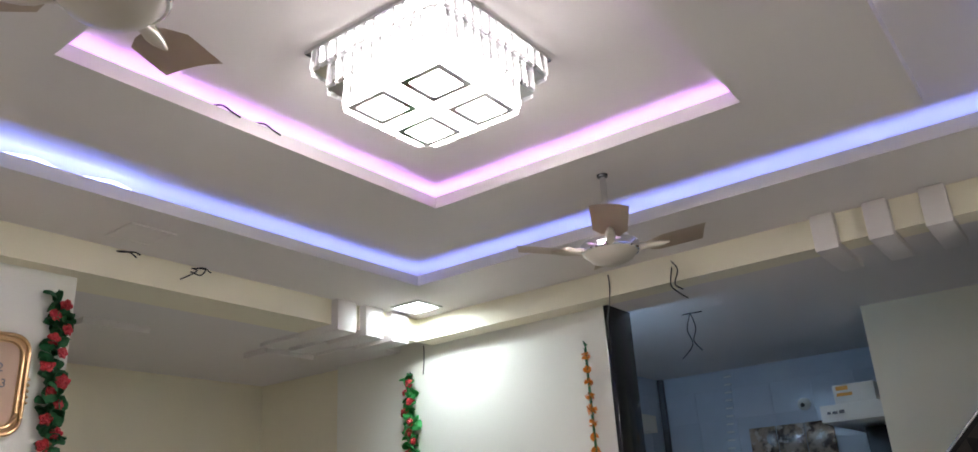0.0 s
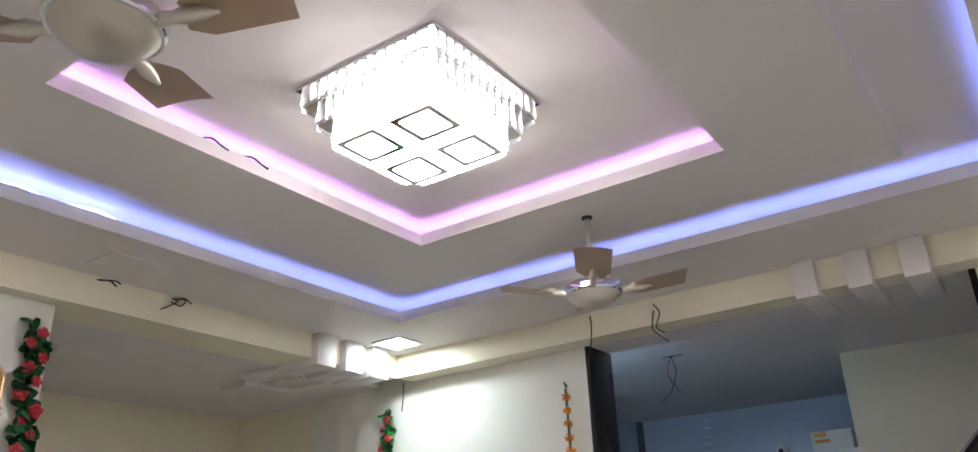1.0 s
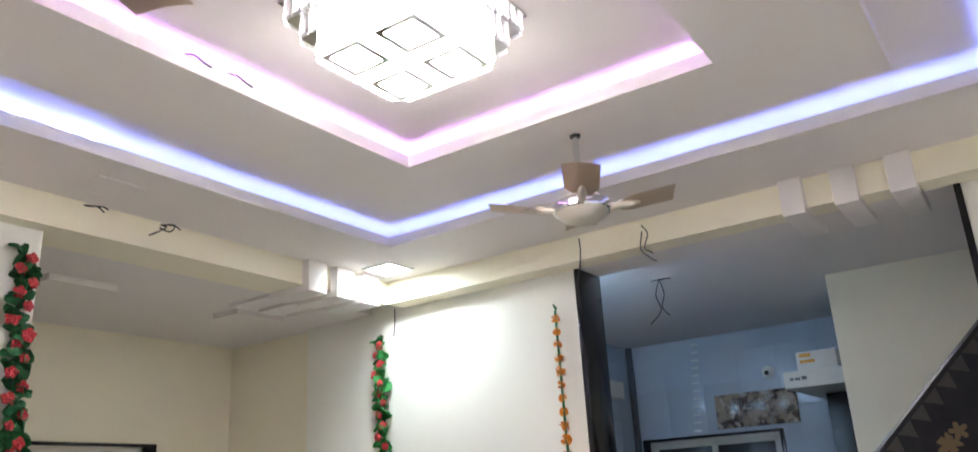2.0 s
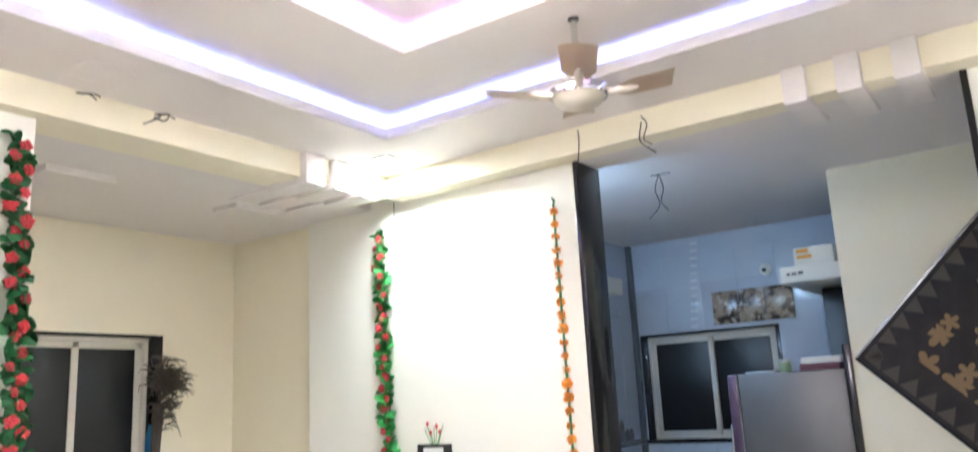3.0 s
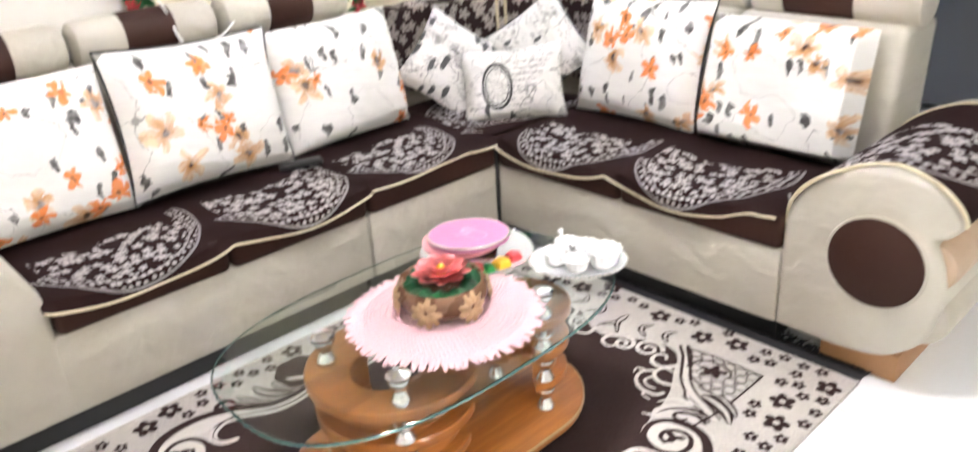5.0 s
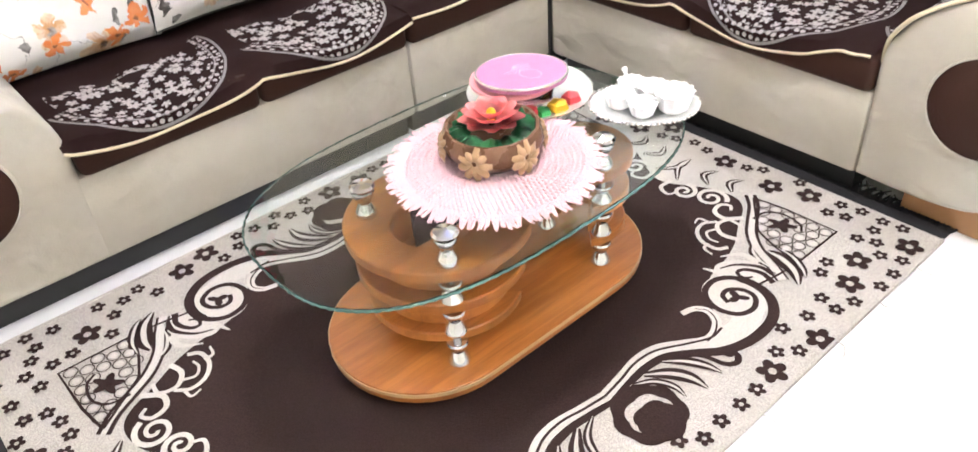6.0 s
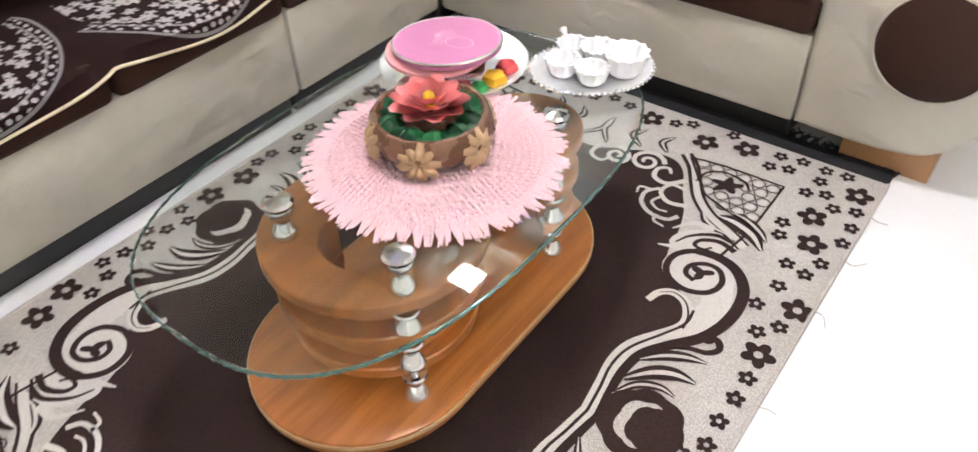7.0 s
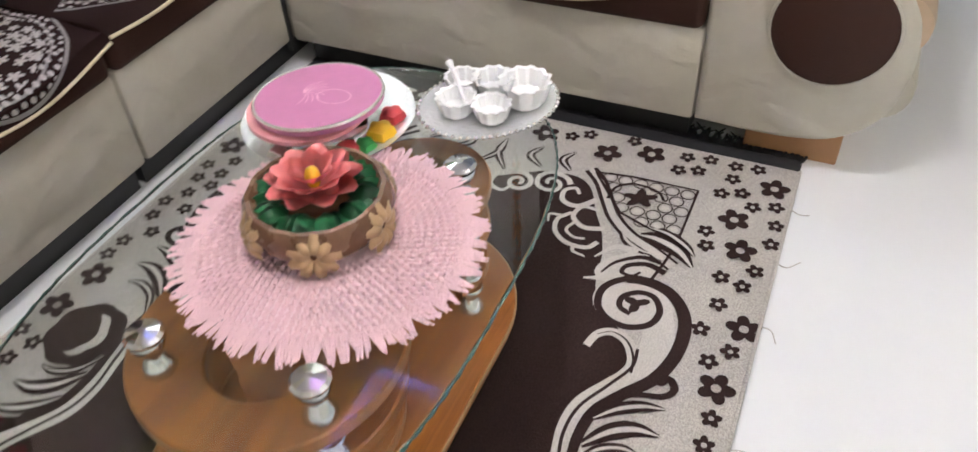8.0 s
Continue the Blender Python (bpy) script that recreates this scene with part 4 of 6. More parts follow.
def ceiling_fan(x, y, z, top, turn):
    fan = thing("ceiling_fan", (x, y, top), "beige four-blade ceiling fan with a chrome band, standing still", "ceiling fan", "ceiling fans")
    part("canopy", lathe([(0.012, -0.010), (0.018, -0.009), (0.020, 0.0)], (x, y, top), 20), M["black"], fan, "black ceiling socket")
    rod = part("down_rod", lathe([(0.011, z + 0.06 - top), (0.011, -0.006)], (x, y, top), 14), M["chrome"], fan, "chrome rod")
    part("sleeve", lathe([(0.0125, z + 0.07 - top), (0.0125, z + 0.135 - top), (0.011, z + 0.138 - top)], (x, y, top), 14), M["black"], rod, "dark sleeve")
    body = part("motor", lathe([(0.002, -0.052), (0.040, -0.048), (0.072, -0.034), (0.093, -0.008), (0.097, 0.004), (0.094, 0.022), (0.07, 0.042), (0.03, 0.058), (0.018, 0.075)], (x, y, z), 36), M["fan_body"], fan)
    part("band", lathe([(0.0965, -0.010), (0.1005, -0.006), (0.1015, 0.010), (0.099, 0.020), (0.093, 0.026)], (x, y, z), 36), M["chrome"], body, "chrome band")
    for k in range(4):
        m = Matrix.Translation((x, y, z)) @ Matrix.Rotation(radians(turn + 90 * k), 4, "Z")
        bl = grid(10, 4, lambda u, v: (0.135 + 0.185 * u, (v - 0.5) * (0.055 + 0.055 * min(1, u * 5) + 0.012 * u), 0.014 + 0.032 * u - 0.030 * (v - 0.5) ** 2 + (v - 0.5) * -0.014))
        bmesh.ops.solidify(bl, geom=bl.faces[:], thickness=0.003)
        blade = part("blade", moved(bl, m), M["blade"], fan)
        part("bracket", moved(tube([(0.09, 0, 0.004), (0.12, 0, 0.006), (0.14, 0.0, 0.010), (0.165, 0.0, 0.011), (0.20, 0.0, 0.012)], [0.016, 0.012, 0.017, 0.014, 0.004], 10), m), M["fan_body"], blade, "enamelled blade bracket")
    return fan


ceiling_fan(-0.97, 2.10, 2.625, RING_Z, 29)
ceiling_fan(-0.92, 0.28, 2.645, RING_Z, 31)


# ================= wires left hanging =================
def wire(label, *strands):
    w = thing("loose_wire", strands[0][0], label, "wire", "loose wires")
    for s in strands:
        part("strand", tube(spline(s, 6), 0.003, 6), M["cable"], w)
    return w


wire("short black cable end poking out of the beam", [(-2.66, 1.27, 2.848), (-2.64, 1.28, 2.842), (-2.62, 1.32, 2.845), (-2.61, 1.34, 2.835)], [(-2.66, 1.28, 2.85), (-2.62, 1.30, 2.84), (-2.62, 1.33, 2.825)])
wire("tangled black cable ends on the beam", [(-2.66, 1.60, 2.85), (-2.62, 1.60, 2.83), (-2.61, 1.56, 2.80), (-2.61, 1.52, 2.775)], [(-2.66, 1.60, 2.85), (-2.61, 1.63, 2.84), (-2.61, 1.61, 2.81), (-2.62, 1.57, 2.82)], [(-2.66, 1.61, 2.85), (-2.62, 1.63, 2.848), (-2.61, 1.66, 2.83)])
wire("black cable looping down from the beam", [(-1.46, 2.995, 2.84), (-1.45, 2.98, 2.78), (-1.46, 2.98, 2.70), (-1.50, 3.02, 2.62), (-1.53, 3.09, 2.52)])
wire("black cable looping down from the beam", [(-1.14, 2.995, 2.83), (-1.11, 2.98, 2.78), (-1.13, 2.98, 2.72), (-1.10, 2.99, 2.69)], [(-1.14, 2.99, 2.80), (-1.15, 2.98, 2.72), (-1.12, 2.98, 2.68), (-1.08, 2.98, 2.645)])
wire("cable ends hanging from the kitchen ceiling", [(-1.50, 4.0, KIT_CEIL), (-1.48, 4.0, 2.75), (-1.50, 4.0, 2.68), (-1.46, 4.0, 2.62)], [(-1.5, 4.0, KIT_CEIL), (-1.53, 4.0, 2.75), (-1.51, 4.0, 2.66), (-1.58, 4.0, 2.59)], [(-1.55, 4.0, KIT_CEIL - 0.004), (-1.43, 4.0, KIT_CEIL - 0.006)])
wire("thin dark red wire curling over the tray lip", [(-1.60, 0.94, 2.952), (-1.588, 0.97, 2.958), (-1.586, 1.00, 2.948), (-1.586, 1.03, 2.942)])
wire("thin dark wire curling over the tray lip", [(-1.60, 1.09, 2.952), (-1.588, 1.12, 2.955), (-1.586, 1.15, 2.945), (-1.586, 1.18, 2.938)])
wire("grey cable hanging in the corner", [(-2.70, 3.10, 2.737), (-2.70, 3.10, 2.66), (-2.71, 3.10, 2.58)])


# ================= garlands =================
def leaf_mesh(name, material, length=0.055, width=0.03):
    bm = grid(4, 2, lambda u, v: (length * u, (v - 0.5) * width * 2 * math.sin(math.pi * min(0.98, u * 0.9 + 0.08)) ** 0.8, 0.012 * math.sin(u * 3.1) - 0.02 * abs(v - 0.5)))
    bmesh.ops.solidify(bm, geom=bm.faces[:], thickness=0.0012)
    return mesh_of(name, bm, material)


def rose_mesh(name, material, r=0.022):
    """A ruffled rosette in one shell."""
    rows = [(0.25, 0.0), (0.75, 0.05), (1.0, 0.35), (0.92, 0.50), (0.70, 0.30), (0.72, 0.70), (0.62, 0.78), (0.42, 0.50), (0.42, 0.92), (0.30, 0.95), (0.12, 0.75)]
    bm = lathe([(r * a, r * b) for a, b in rows], steps=20, wave=lambda t, i: 1 + 0.16 * math.sin(5 * t + 1.1 * i) + 0.05 * math.sin(11 * t + i))
    for v in bm.verts:
        v.co.z += 0.10 * r * math.sin(5 * math.atan2(v.co.y, v.co.x) + v.co.length * 150)
    return mesh_of(name, bm, material)


LEAF, LEAF_DARK = leaf_mesh("leaf", M["leaf"]), leaf_mesh("leaf", M["leaf_dark"])
ROSE = rose_mesh("rose", M["rose"])


def garland(top, bottom, out, label, leaf, count, roses, spread, size):
    """A hanging strand of cloth leaves and roses against a wall; out points off the wall."""
    top, bottom, out = Vector(top), Vector(bottom), Vector(out)
    g = thing("garland", top, label, "garland", "flower garlands")
    rnd = random.Random(int(abs(top.x * 100)))
    line = [top + (bottom - top) * (k / 12) + out * (0.012 + 0.006 * math.sin(k * 2.0)) for k in range(13)]
    part("stem", tube(line, 0.004, 6), M["leaf_dark"], g)
    part("hook", tube([top - out * 0.01, top + out * 0.02 + Vector((0, 0, 0.03)), top + out * 0.015 + Vector((0, 0, 0.0))], 0.003, 6), M["cable"], g)
    side = out.cross(Vector((0, 0, 1)))
    for k in range(count):
        f = (k + rnd.random()) / count
        base = (bottom - top) * f + out * (0.015 + 0.02 * rnd.random())
        a = rnd.uniform(0, 2 * math.pi)
        way = (side * math.cos(a) + Vector((0, 0, 1)) * math.sin(a) + out * rnd.uniform(0.1, 0.7)).normalized()
        q = way.to_track_quat("X", "Z").to_matrix().to_4x4()
        piece("leaf", leaf, g, Matrix.Translation(base + side * rnd.uniform(-spread, spread) * 0.4) @ q @ Matrix.Rotation(rnd.uniform(-1, 1), 4, "X") @ Matrix.Scale(size * rnd.uniform(0.8, 1.25), 4))
    for k in range(roses):
        f = (k + 0.4 + 0.3 * rnd.random()) / roses
        base = (bottom - top) * f + out * 0.04 + side * (spread * (0.55 if k % 2 else -0.55) + rnd.uniform(-0.01, 0.01))
        q = (out + side * rnd.uniform(-0.5, 0.5) + Vector((0, 0, rnd.uniform(-0.2, 0.4)))).normalized().to_track_quat("Z", "X").to_matrix().to_4x4()
        piece("rose", ROSE, g, Matrix.Translation(base) @ q @ Matrix.Scale(size * rnd.uniform(0.85, 1.2), 4))
    return g


garland((WALL_X, 1.10, 2.64), (WALL_X, 1.19, 0.98), (1, 0, 0), "hanging garland of red cloth roses and dark green leaves", LEAF_DARK, 230, 36, 0.036, 0.95)
garland((-2.815, WALL_Y, 2.58), (-2.755, WALL_Y, 0.72), (0, -1, 0), "hanging garland of small red roses and bright green leaves", LEAF, 200, 34, 0.034, 1.0)

# marigold string
bm = bmesh.new()
rnd = random.Random(3)
for k in range(26):
    d = Vector((rnd.uniform(-1, 1), rnd.uniform(-1, 1), rnd.uniform(-0.7, 0.7))).normalized()
    p = grid(2, 2, lambda u, v: (0.030 * u, (v - 0.5) * 0.016 * (0.4 + u), 0.004 * math.sin(u * 3)))
    merge(bm, moved(p, d.to_track_quat("X", "Z").to_matrix().to_4x4()))
MARI = mesh_of("blossom", bm, M["marigold"])
mari = thing("garland", (-1.685, WALL_Y, 2.54), "hanging string of orange cloth marigolds on a dark cord", "garland", "flower garlands")
part("cord", tube([(-1.685 + 0.02 * k / 10, WALL_Y - 0.02, 2.55 - 1.75 * k / 10) for k in range(11)], 0.006, 6), M["leaf_dark"], mari)
part("hook", tube([(-1.685, WALL_Y + 0.01, 2.56), (-1.69, WALL_Y - 0.025, 2.58), (-1.68, WALL_Y - 0.02, 2.55)], 0.004, 6), M["leaf_dark"], mari)
for k in range(27):
    piece("blossom", MARI, mari, Matrix.Translation((0.02 * k / 27, -0.022, -0.03 - 1.7 * k / 27)) @ Euler((k * 1.3, k * 2.1, k * 0.7)).to_matrix().to_4x4() @ Matrix.Scale(0.78 + 0.13 * math.sin(k * 5), 4))


# ================= things on the walls =================
clock = thing("wall_clock", (WALL_X, 0.80, 2.30), "gilded rectangular wall clock with large numerals", "clock")
cy, cz = 0.83, 2.31
part("case", moved(prism(rounded(0, 0, 0.174, 0.195, 0.06), 0, 0.03, 0.006), Matrix.Translation((WALL_X, cy, cz)) @ Matrix.Rotation(radians(90), 4, "Y")), M["gold"], clock)
for k, (hs, d) in enumerate(((0.19, 0.034), (0.172, 0.036))):
    pts = [(WALL_X + d, cy + b, cz + a) for a, b in rounded(0, 0, hs - 0.021, hs, 0.055)]
    part("rim", tube(pts, 0.007, 8, closed=True), M["gold"], clock)
part("dial", moved(prism(rounded(0, 0, 0.140, 0.16, 0.04), 0.0305, 0.033), Matrix.Translation((WALL_X, cy, cz)) @ Matrix.Rotation(radians(90), 4, "Y")), plain("clock_dial", (0.50, 0.33, 0.22), 0.4, vary=0.1, bump=0.05), clock)
for num, a in ((12, 0), (1, 30), (2, 60), (3, 90), (4, 120), (5, 150), (6, 180), (7, 210), (8, 240), (9, 270), (10, 300), (11, 330)):
    cu = bpy.data.curves.new("numeral", "FONT")
    cu.body, cu.size, cu.align_x, cu.align_y, cu.extrude = str(num), 0.042, "CENTER", "CENTER", 0.001
    ob = new("numeral", cu)
    me = bpy.data.meshes.new_from_object(ob)
    bpy.data.objects.remove(ob)
    me.materials.append(M["grey_ink"])
    piece("numeral", me, clock, Matrix.Translation((0.0345, cy - 0.80 + 0.118 * math.sin(radians(a)), 0.01 + 0.105 * math.cos(radians(a)))) @ Euler((radians(90), 0, radians(90))).to_matrix().to_4x4())
for a, l, w in ((70, 0.07, 0.007), (200, 0.095, 0.005)):
    m = Matrix.Translation((WALL_X + 0.037, cy, cz)) @ Matrix.Rotation(radians(-a), 4, "X")
    part("hand_pointer", moved(box(-0.001, 0.001, -w / 2, w / 2, -0.015, l), m), M["grey_ink"], clock)
for k in range(5):
    part("grille_bar", tube([(WALL_X + 0.032, cy + 0.188, cz + 0.03 - 0.02 * k), (WALL_X + 0.032, cy + 0.205, cz + 0.02 - 0.02 * k)], 0.005, 6), M["gold"], clock)

sw = thing("switch_board", (-2.49, WALL_Y, 1.39), "dark switch board with a row of white switches", "switch")
part("plate", box(-2.60, -2.38, WALL_Y - 0.014, WALL_Y, 1.345, 1.43, 0.004), M["black"], sw)
for k in range(6):
    part("switch", box(-2.555 + 0.022 * k, -2.536 + 0.022 * k, WALL_Y - 0.020, WALL_Y - 0.013, 1.362, 1.413, 0.002), M["plastic"], sw)
tul = thing("tulip_sticker", (-2.49, WALL_Y, 1.43), "small red tulips on green stems above the switch board", "ornament")
for k in range(7):
    x = -2.55 + 0.02 * k
    h = 0.07 + 0.025 * math.sin(k * 2.3)
    part("stem", tube([(-2.49 + (x + 2.49) * 0.4, WALL_Y - 0.004, 1.43), (x, WALL_Y - 0.006, 1.43 + h)], 0.002, 5), M["leaf"], tul)
    part("bud", lathe([(0.002, 0), (0.008, 0.008), (0.007, 0.02), (0.002, 0.026)], (x, WALL_Y - 0.009, 1.43 + h), 10), M["rose"] if k % 3 else M["plastic"], tul)

sk = thing("switch_board", (WALL_X, 1.05, 1.24), "brown socket board with white sockets and a plugged cable", "switch")
part("plate", box(WALL_X, WALL_X + 0.016, 0.86, 1.17, 1.18, 1.30, 0.004), M["brown"], sk)
for k in range(4):
    part("socket", box(WALL_X + 0.015, WALL_X + 0.024, 0.93 + 0.045 * k, 0.968 + 0.045 * k, 1.20, 1.28, 0.003), M["plastic"], sk)
part("plug", box(WALL_X + 0.02, WALL_X + 0.06, 1.07, 1.10, 1.215, 1.25, 0.006), M["black"], sk)
ledge = thing("small_tray", (WALL_X, 1.0, 1.31), "pale green ornament on the socket board", "ornament")
part("body", joined(box(WALL_X, WALL_X + 0.03, 0.92, 1.12, 1.302, 1.315, 0.004), lathe([(0.008, 0.0), (0.02, 0.01), (0.014, 0.03), (0.004, 0.04)], (WALL_X + 0.018, 0.98, 1.315), 12), lathe([(0.008, 0.0), (0.018, 0.01), (0.012, 0.025), (0.004, 0.03)], (WALL_X + 0.018, 1.05, 1.315), 12)), plain("pale_jade", (0.45, 0.62, 0.55), 0.4, vary=0.2), ledge)
cord = thing("power_cable", (WALL_X + 0.06, 1.10, 1.23), "white power cable drooping from the socket to the sofa", "cable")
part("cord", tube(spline([(WALL_X + 0.06, 1.09, 1.23), (WALL_X + 0.10, 1.12, 1.22), (WALL_X + 0.13, 1.17, 1.10), (-2.56, 1.21, 1.0), (-2.50, 1.22, 0.9), (-2.46, 1.24, 0.88), (-2.42, 1.32, 0.90), (-2.46, 1.40, 0.93)], 8), 0.004, 8), M["plastic"], cord)

# feathers and a blue bag on the niche window
fe = thing("peacock_feathers", (NICHE_X + 0.05, 2.66, 1.7), "dusty bunch of peacock feathers hung by the window", "feathers")
rnd = random.Random(8)
for k in range(250):
    up = k % 5 > 0
    s = Vector((NICHE_X + 0.05 + rnd.uniform(0, 0.05), 2.635 + rnd.gauss(0, 0.03), rnd.gauss(1.83, 0.055) if up else rnd.gauss(1.66, 0.05)))
    a = rnd.uniform(-1.3, 1.9)
    l = rnd.uniform(0.05, 0.15) if up else rnd.uniform(0.03, 0.09)
    curl = rnd.uniform(-0.05, 0.05)
    e1 = s + Vector((rnd.uniform(0, 0.05), math.sin(a) * l * 0.5, abs(math.cos(a)) * l * 0.4 + curl * 0.3))
    e2 = s + Vector((rnd.uniform(0.01, 0.08), math.sin(a) * l * 0.85, math.cos(a) * l * 0.45 + curl * 0.6))
    e3 = s + Vector((rnd.uniform(0.01, 0.09), math.sin(a) * l, math.cos(a) * l * 0.35 + curl * 1.2 - 0.02))
    part("feather", tube([s, e1, e2, e3], [0.003, 0.0048, 0.003, 0.0008], 4), M["feather"], fe)
part("stalks", joined(*[tube([(NICHE_X + 0.05, 2.60 + 0.01 * k, 1.40), (NICHE_X + 0.06, 2.595 + 0.016 * k, 1.72)], 0.008, 6) for k in range(5)]), M["feather"], fe)
bag = thing("blue_bag", (NICHE_X + 0.03, 2.64, 1.24), "blue printed packet hanging at the window jamb", "bag")
bm = grid(6, 10, lambda u, v: (NICHE_X + 0.035 + 0.02 * math.sin(u * 5 + v * 7), 2.575 + 0.075 * u * (0.55 + 0.45 * (1 - v)), 1.24 + 0.36 * v))
bmesh.ops.solidify(bm, geom=bm.faces[:], thickness=0.012)
part("packet", bm, M["blue_bag"], bag)


# ================= sofa =================
def pillow(w, h, t, power=4.0, nu=16, nv=14, pucker=0.0):
    """A stuffed cushion in the x-z plane, facing -y."""
    def bulge(u, v):
        a, b = 1 - abs(2 * u - 1) ** power, 1 - abs(2 * v - 1) ** power
        return max(0.0, a * b) ** 0.5

    def sheet(s):
        def f(u, v):
            x, z = (u - 0.5) * w, (v - 0.5) * h
            e = pucker * (abs(2 * u - 1) ** 2 * (1 - abs(2 * v - 1) ** 2))
            g = pucker * (abs(2 * v - 1) ** 2 * (1 - abs(2 * u - 1) ** 2))
            return (x * (1 - e), s * t / 2 * bulge(u, v) * (1 + 0.05 * math.sin(7 * u + 5 * v)), z * (1 - g))
        return grid(nu, nv, f, lambda u, v: (u * w, v * h))
    bm = merge(sheet(-1), sheet(1))
    bmesh.ops.remove_doubles(bm, verts=bm.verts, dist=0.0005)
    return bm


def edge_cord(w, h, pucker=0.0, n=10):
    pts = []
    for a, b in (((-1, -1), (1, -1)), ((1, -1), (1, 1)), ((1, 1), (-1, 1)), ((-1, 1), (-1, -1))):
        for k in range(n):
            x, z = a[0] + (b[0] - a[0]) * k / n, a[1] + (b[1] - a[1]) * k / n
            pts.append((x * w / 2 * (1 - pucker * x * x * (1 - z * z)), 0, z * h / 2 * (1 - pucker * z * z * (1 - x * x))))
    return pts


def cushion(at, turn, lean, roll, w, h, t, mat, label, power=5.0, pucker=0.0, cord=None, group="sofa cushions"):
    c = thing("cushion", at, label, "cushion", group)
    m = Matrix.Translation(at) @ Matrix.Rotation(radians(turn), 4, "Z") @ Matrix.Rotation(radians(lean), 4, "X") @ Matrix.Rotation(radians(roll), 4, "Y")
    part("cover", moved(pillow(w, h, t, power, pucker=pucker), m), mat, c)
    if cord:
        part("cord", tube([m @ Vector(p) for p in edge_cord(w, h, pucker)], 0.005, 6, closed=True), cord, c)
    return c


def roll(a, b, r, parent, b0=0.32, b1=0.68):
    """A headrest roll from a to b in three bands."""
    a, b = Vector(a), Vector(b)
    d = b - a
    L = d.length
    q = Matrix.Translation(a) @ d.to_track_quat("Z", "X").to_matrix().to_4x4()
    head = part("headrest", moved(lathe([(r * 0.6, 0), (r * 0.9, 0.012), (r, 0.04), (r, L * b0), (r * 0.985, L * (b0 + 0.005))], steps=28), q), M["beige"], parent, "beige roll headrest")
    part("band", moved(lathe([(r * 0.985, L * (b0 + 0.006)), (r * 1.005, L * (b0 + 0.02)), (r * 1.005, L * (b1 - 0.02)), (r * 0.985, L * (b1 - 0.006))], steps=28), q), M["brown"], head, "brown middle band")
    part("end", moved(lathe([(r * 0.985, L * (b1 - 0.005)), (r, L * b1), (r, L - 0.04), (r * 0.9, L - 0.012), (r * 0.6, L)], steps=28), q), M["beige"], head)


def throw(parent_name_label, origin, along, back, length, depth, overhang, group="throws"):
    """A woven throw over seats: along runs with the front edge, back points away from it; the front hangs over by overhang(s)."""
    o, a, b = Vector(origin), Vector(along), Vector(back)
    th = thing("throw", o, parent_name_label, "throw", group)

    def place(s, d):
        # d: metres from the lip, negative beyond it
        sag = 0.004 * math.sin(s * 23) + 0.003 * math.sin(d * 31 + s * 9)
        if d >= 0:
            return o + a * s + b * d + Vector((0, 0, sag + 0.006 * min(1, d / 0.1)))
        return o + a * s - b * (0.012 + 0.006 * math.sin(s * 17)) * min(1, -d / 0.02) + Vector((0, 0, d + sag * 0.3))
    nu = int(length / 0.018)

    def f(u, v):
        s = u * length
        top = overhang(s)
        return place(s, -top + (depth + top) * (1 - (1 - v) ** 1.6) if v < 1 else depth)

    def uvf(u, v):
        s = u * length
        top = overhang(s)
        return (s, (depth + top) * (1 - (1 - v) ** 1.6))
    bm = grid(nu, 22, f, uvf)
    bmesh.ops.solidify(bm, geom=bm.faces[:], thickness=0.004)
    part("cloth", bm, M["throw"], th)
    part("piping", tube([place(length * k / nu, -overhang(length * k / nu)) for k in range(nu + 1)], 0.0042, 6), M["piping"], th, "cream piped edge")
    return th


FX, FY = -1.93, 2.10    # front faces of the two runs
SEAT = 0.425
BACKX, BACKY = -2.72, 2.96


def arm_profile():
    """Outline (across, height) of the scroll arm, 0 at the seat side, growing outwards."""
    pts = spline([(*p, 0) for p in ((0.0, 0.09), (0.0, 0.25), (0.0, 0.43), (0.03, 0.51), (0.09, 0.572), (0.19, 0.622), (0.30, 0.632), (0.40, 0.60), (0.45, 0.54), (0.42, 0.49), (0.385, 0.47), (0.42, 0.40), (0.43, 0.29), (0.40, 0.18), (0.32, 0.11), (0.22, 0.088), (0.10, 0.085))], 5)
    return [(p.x, p.y) for p in pts]


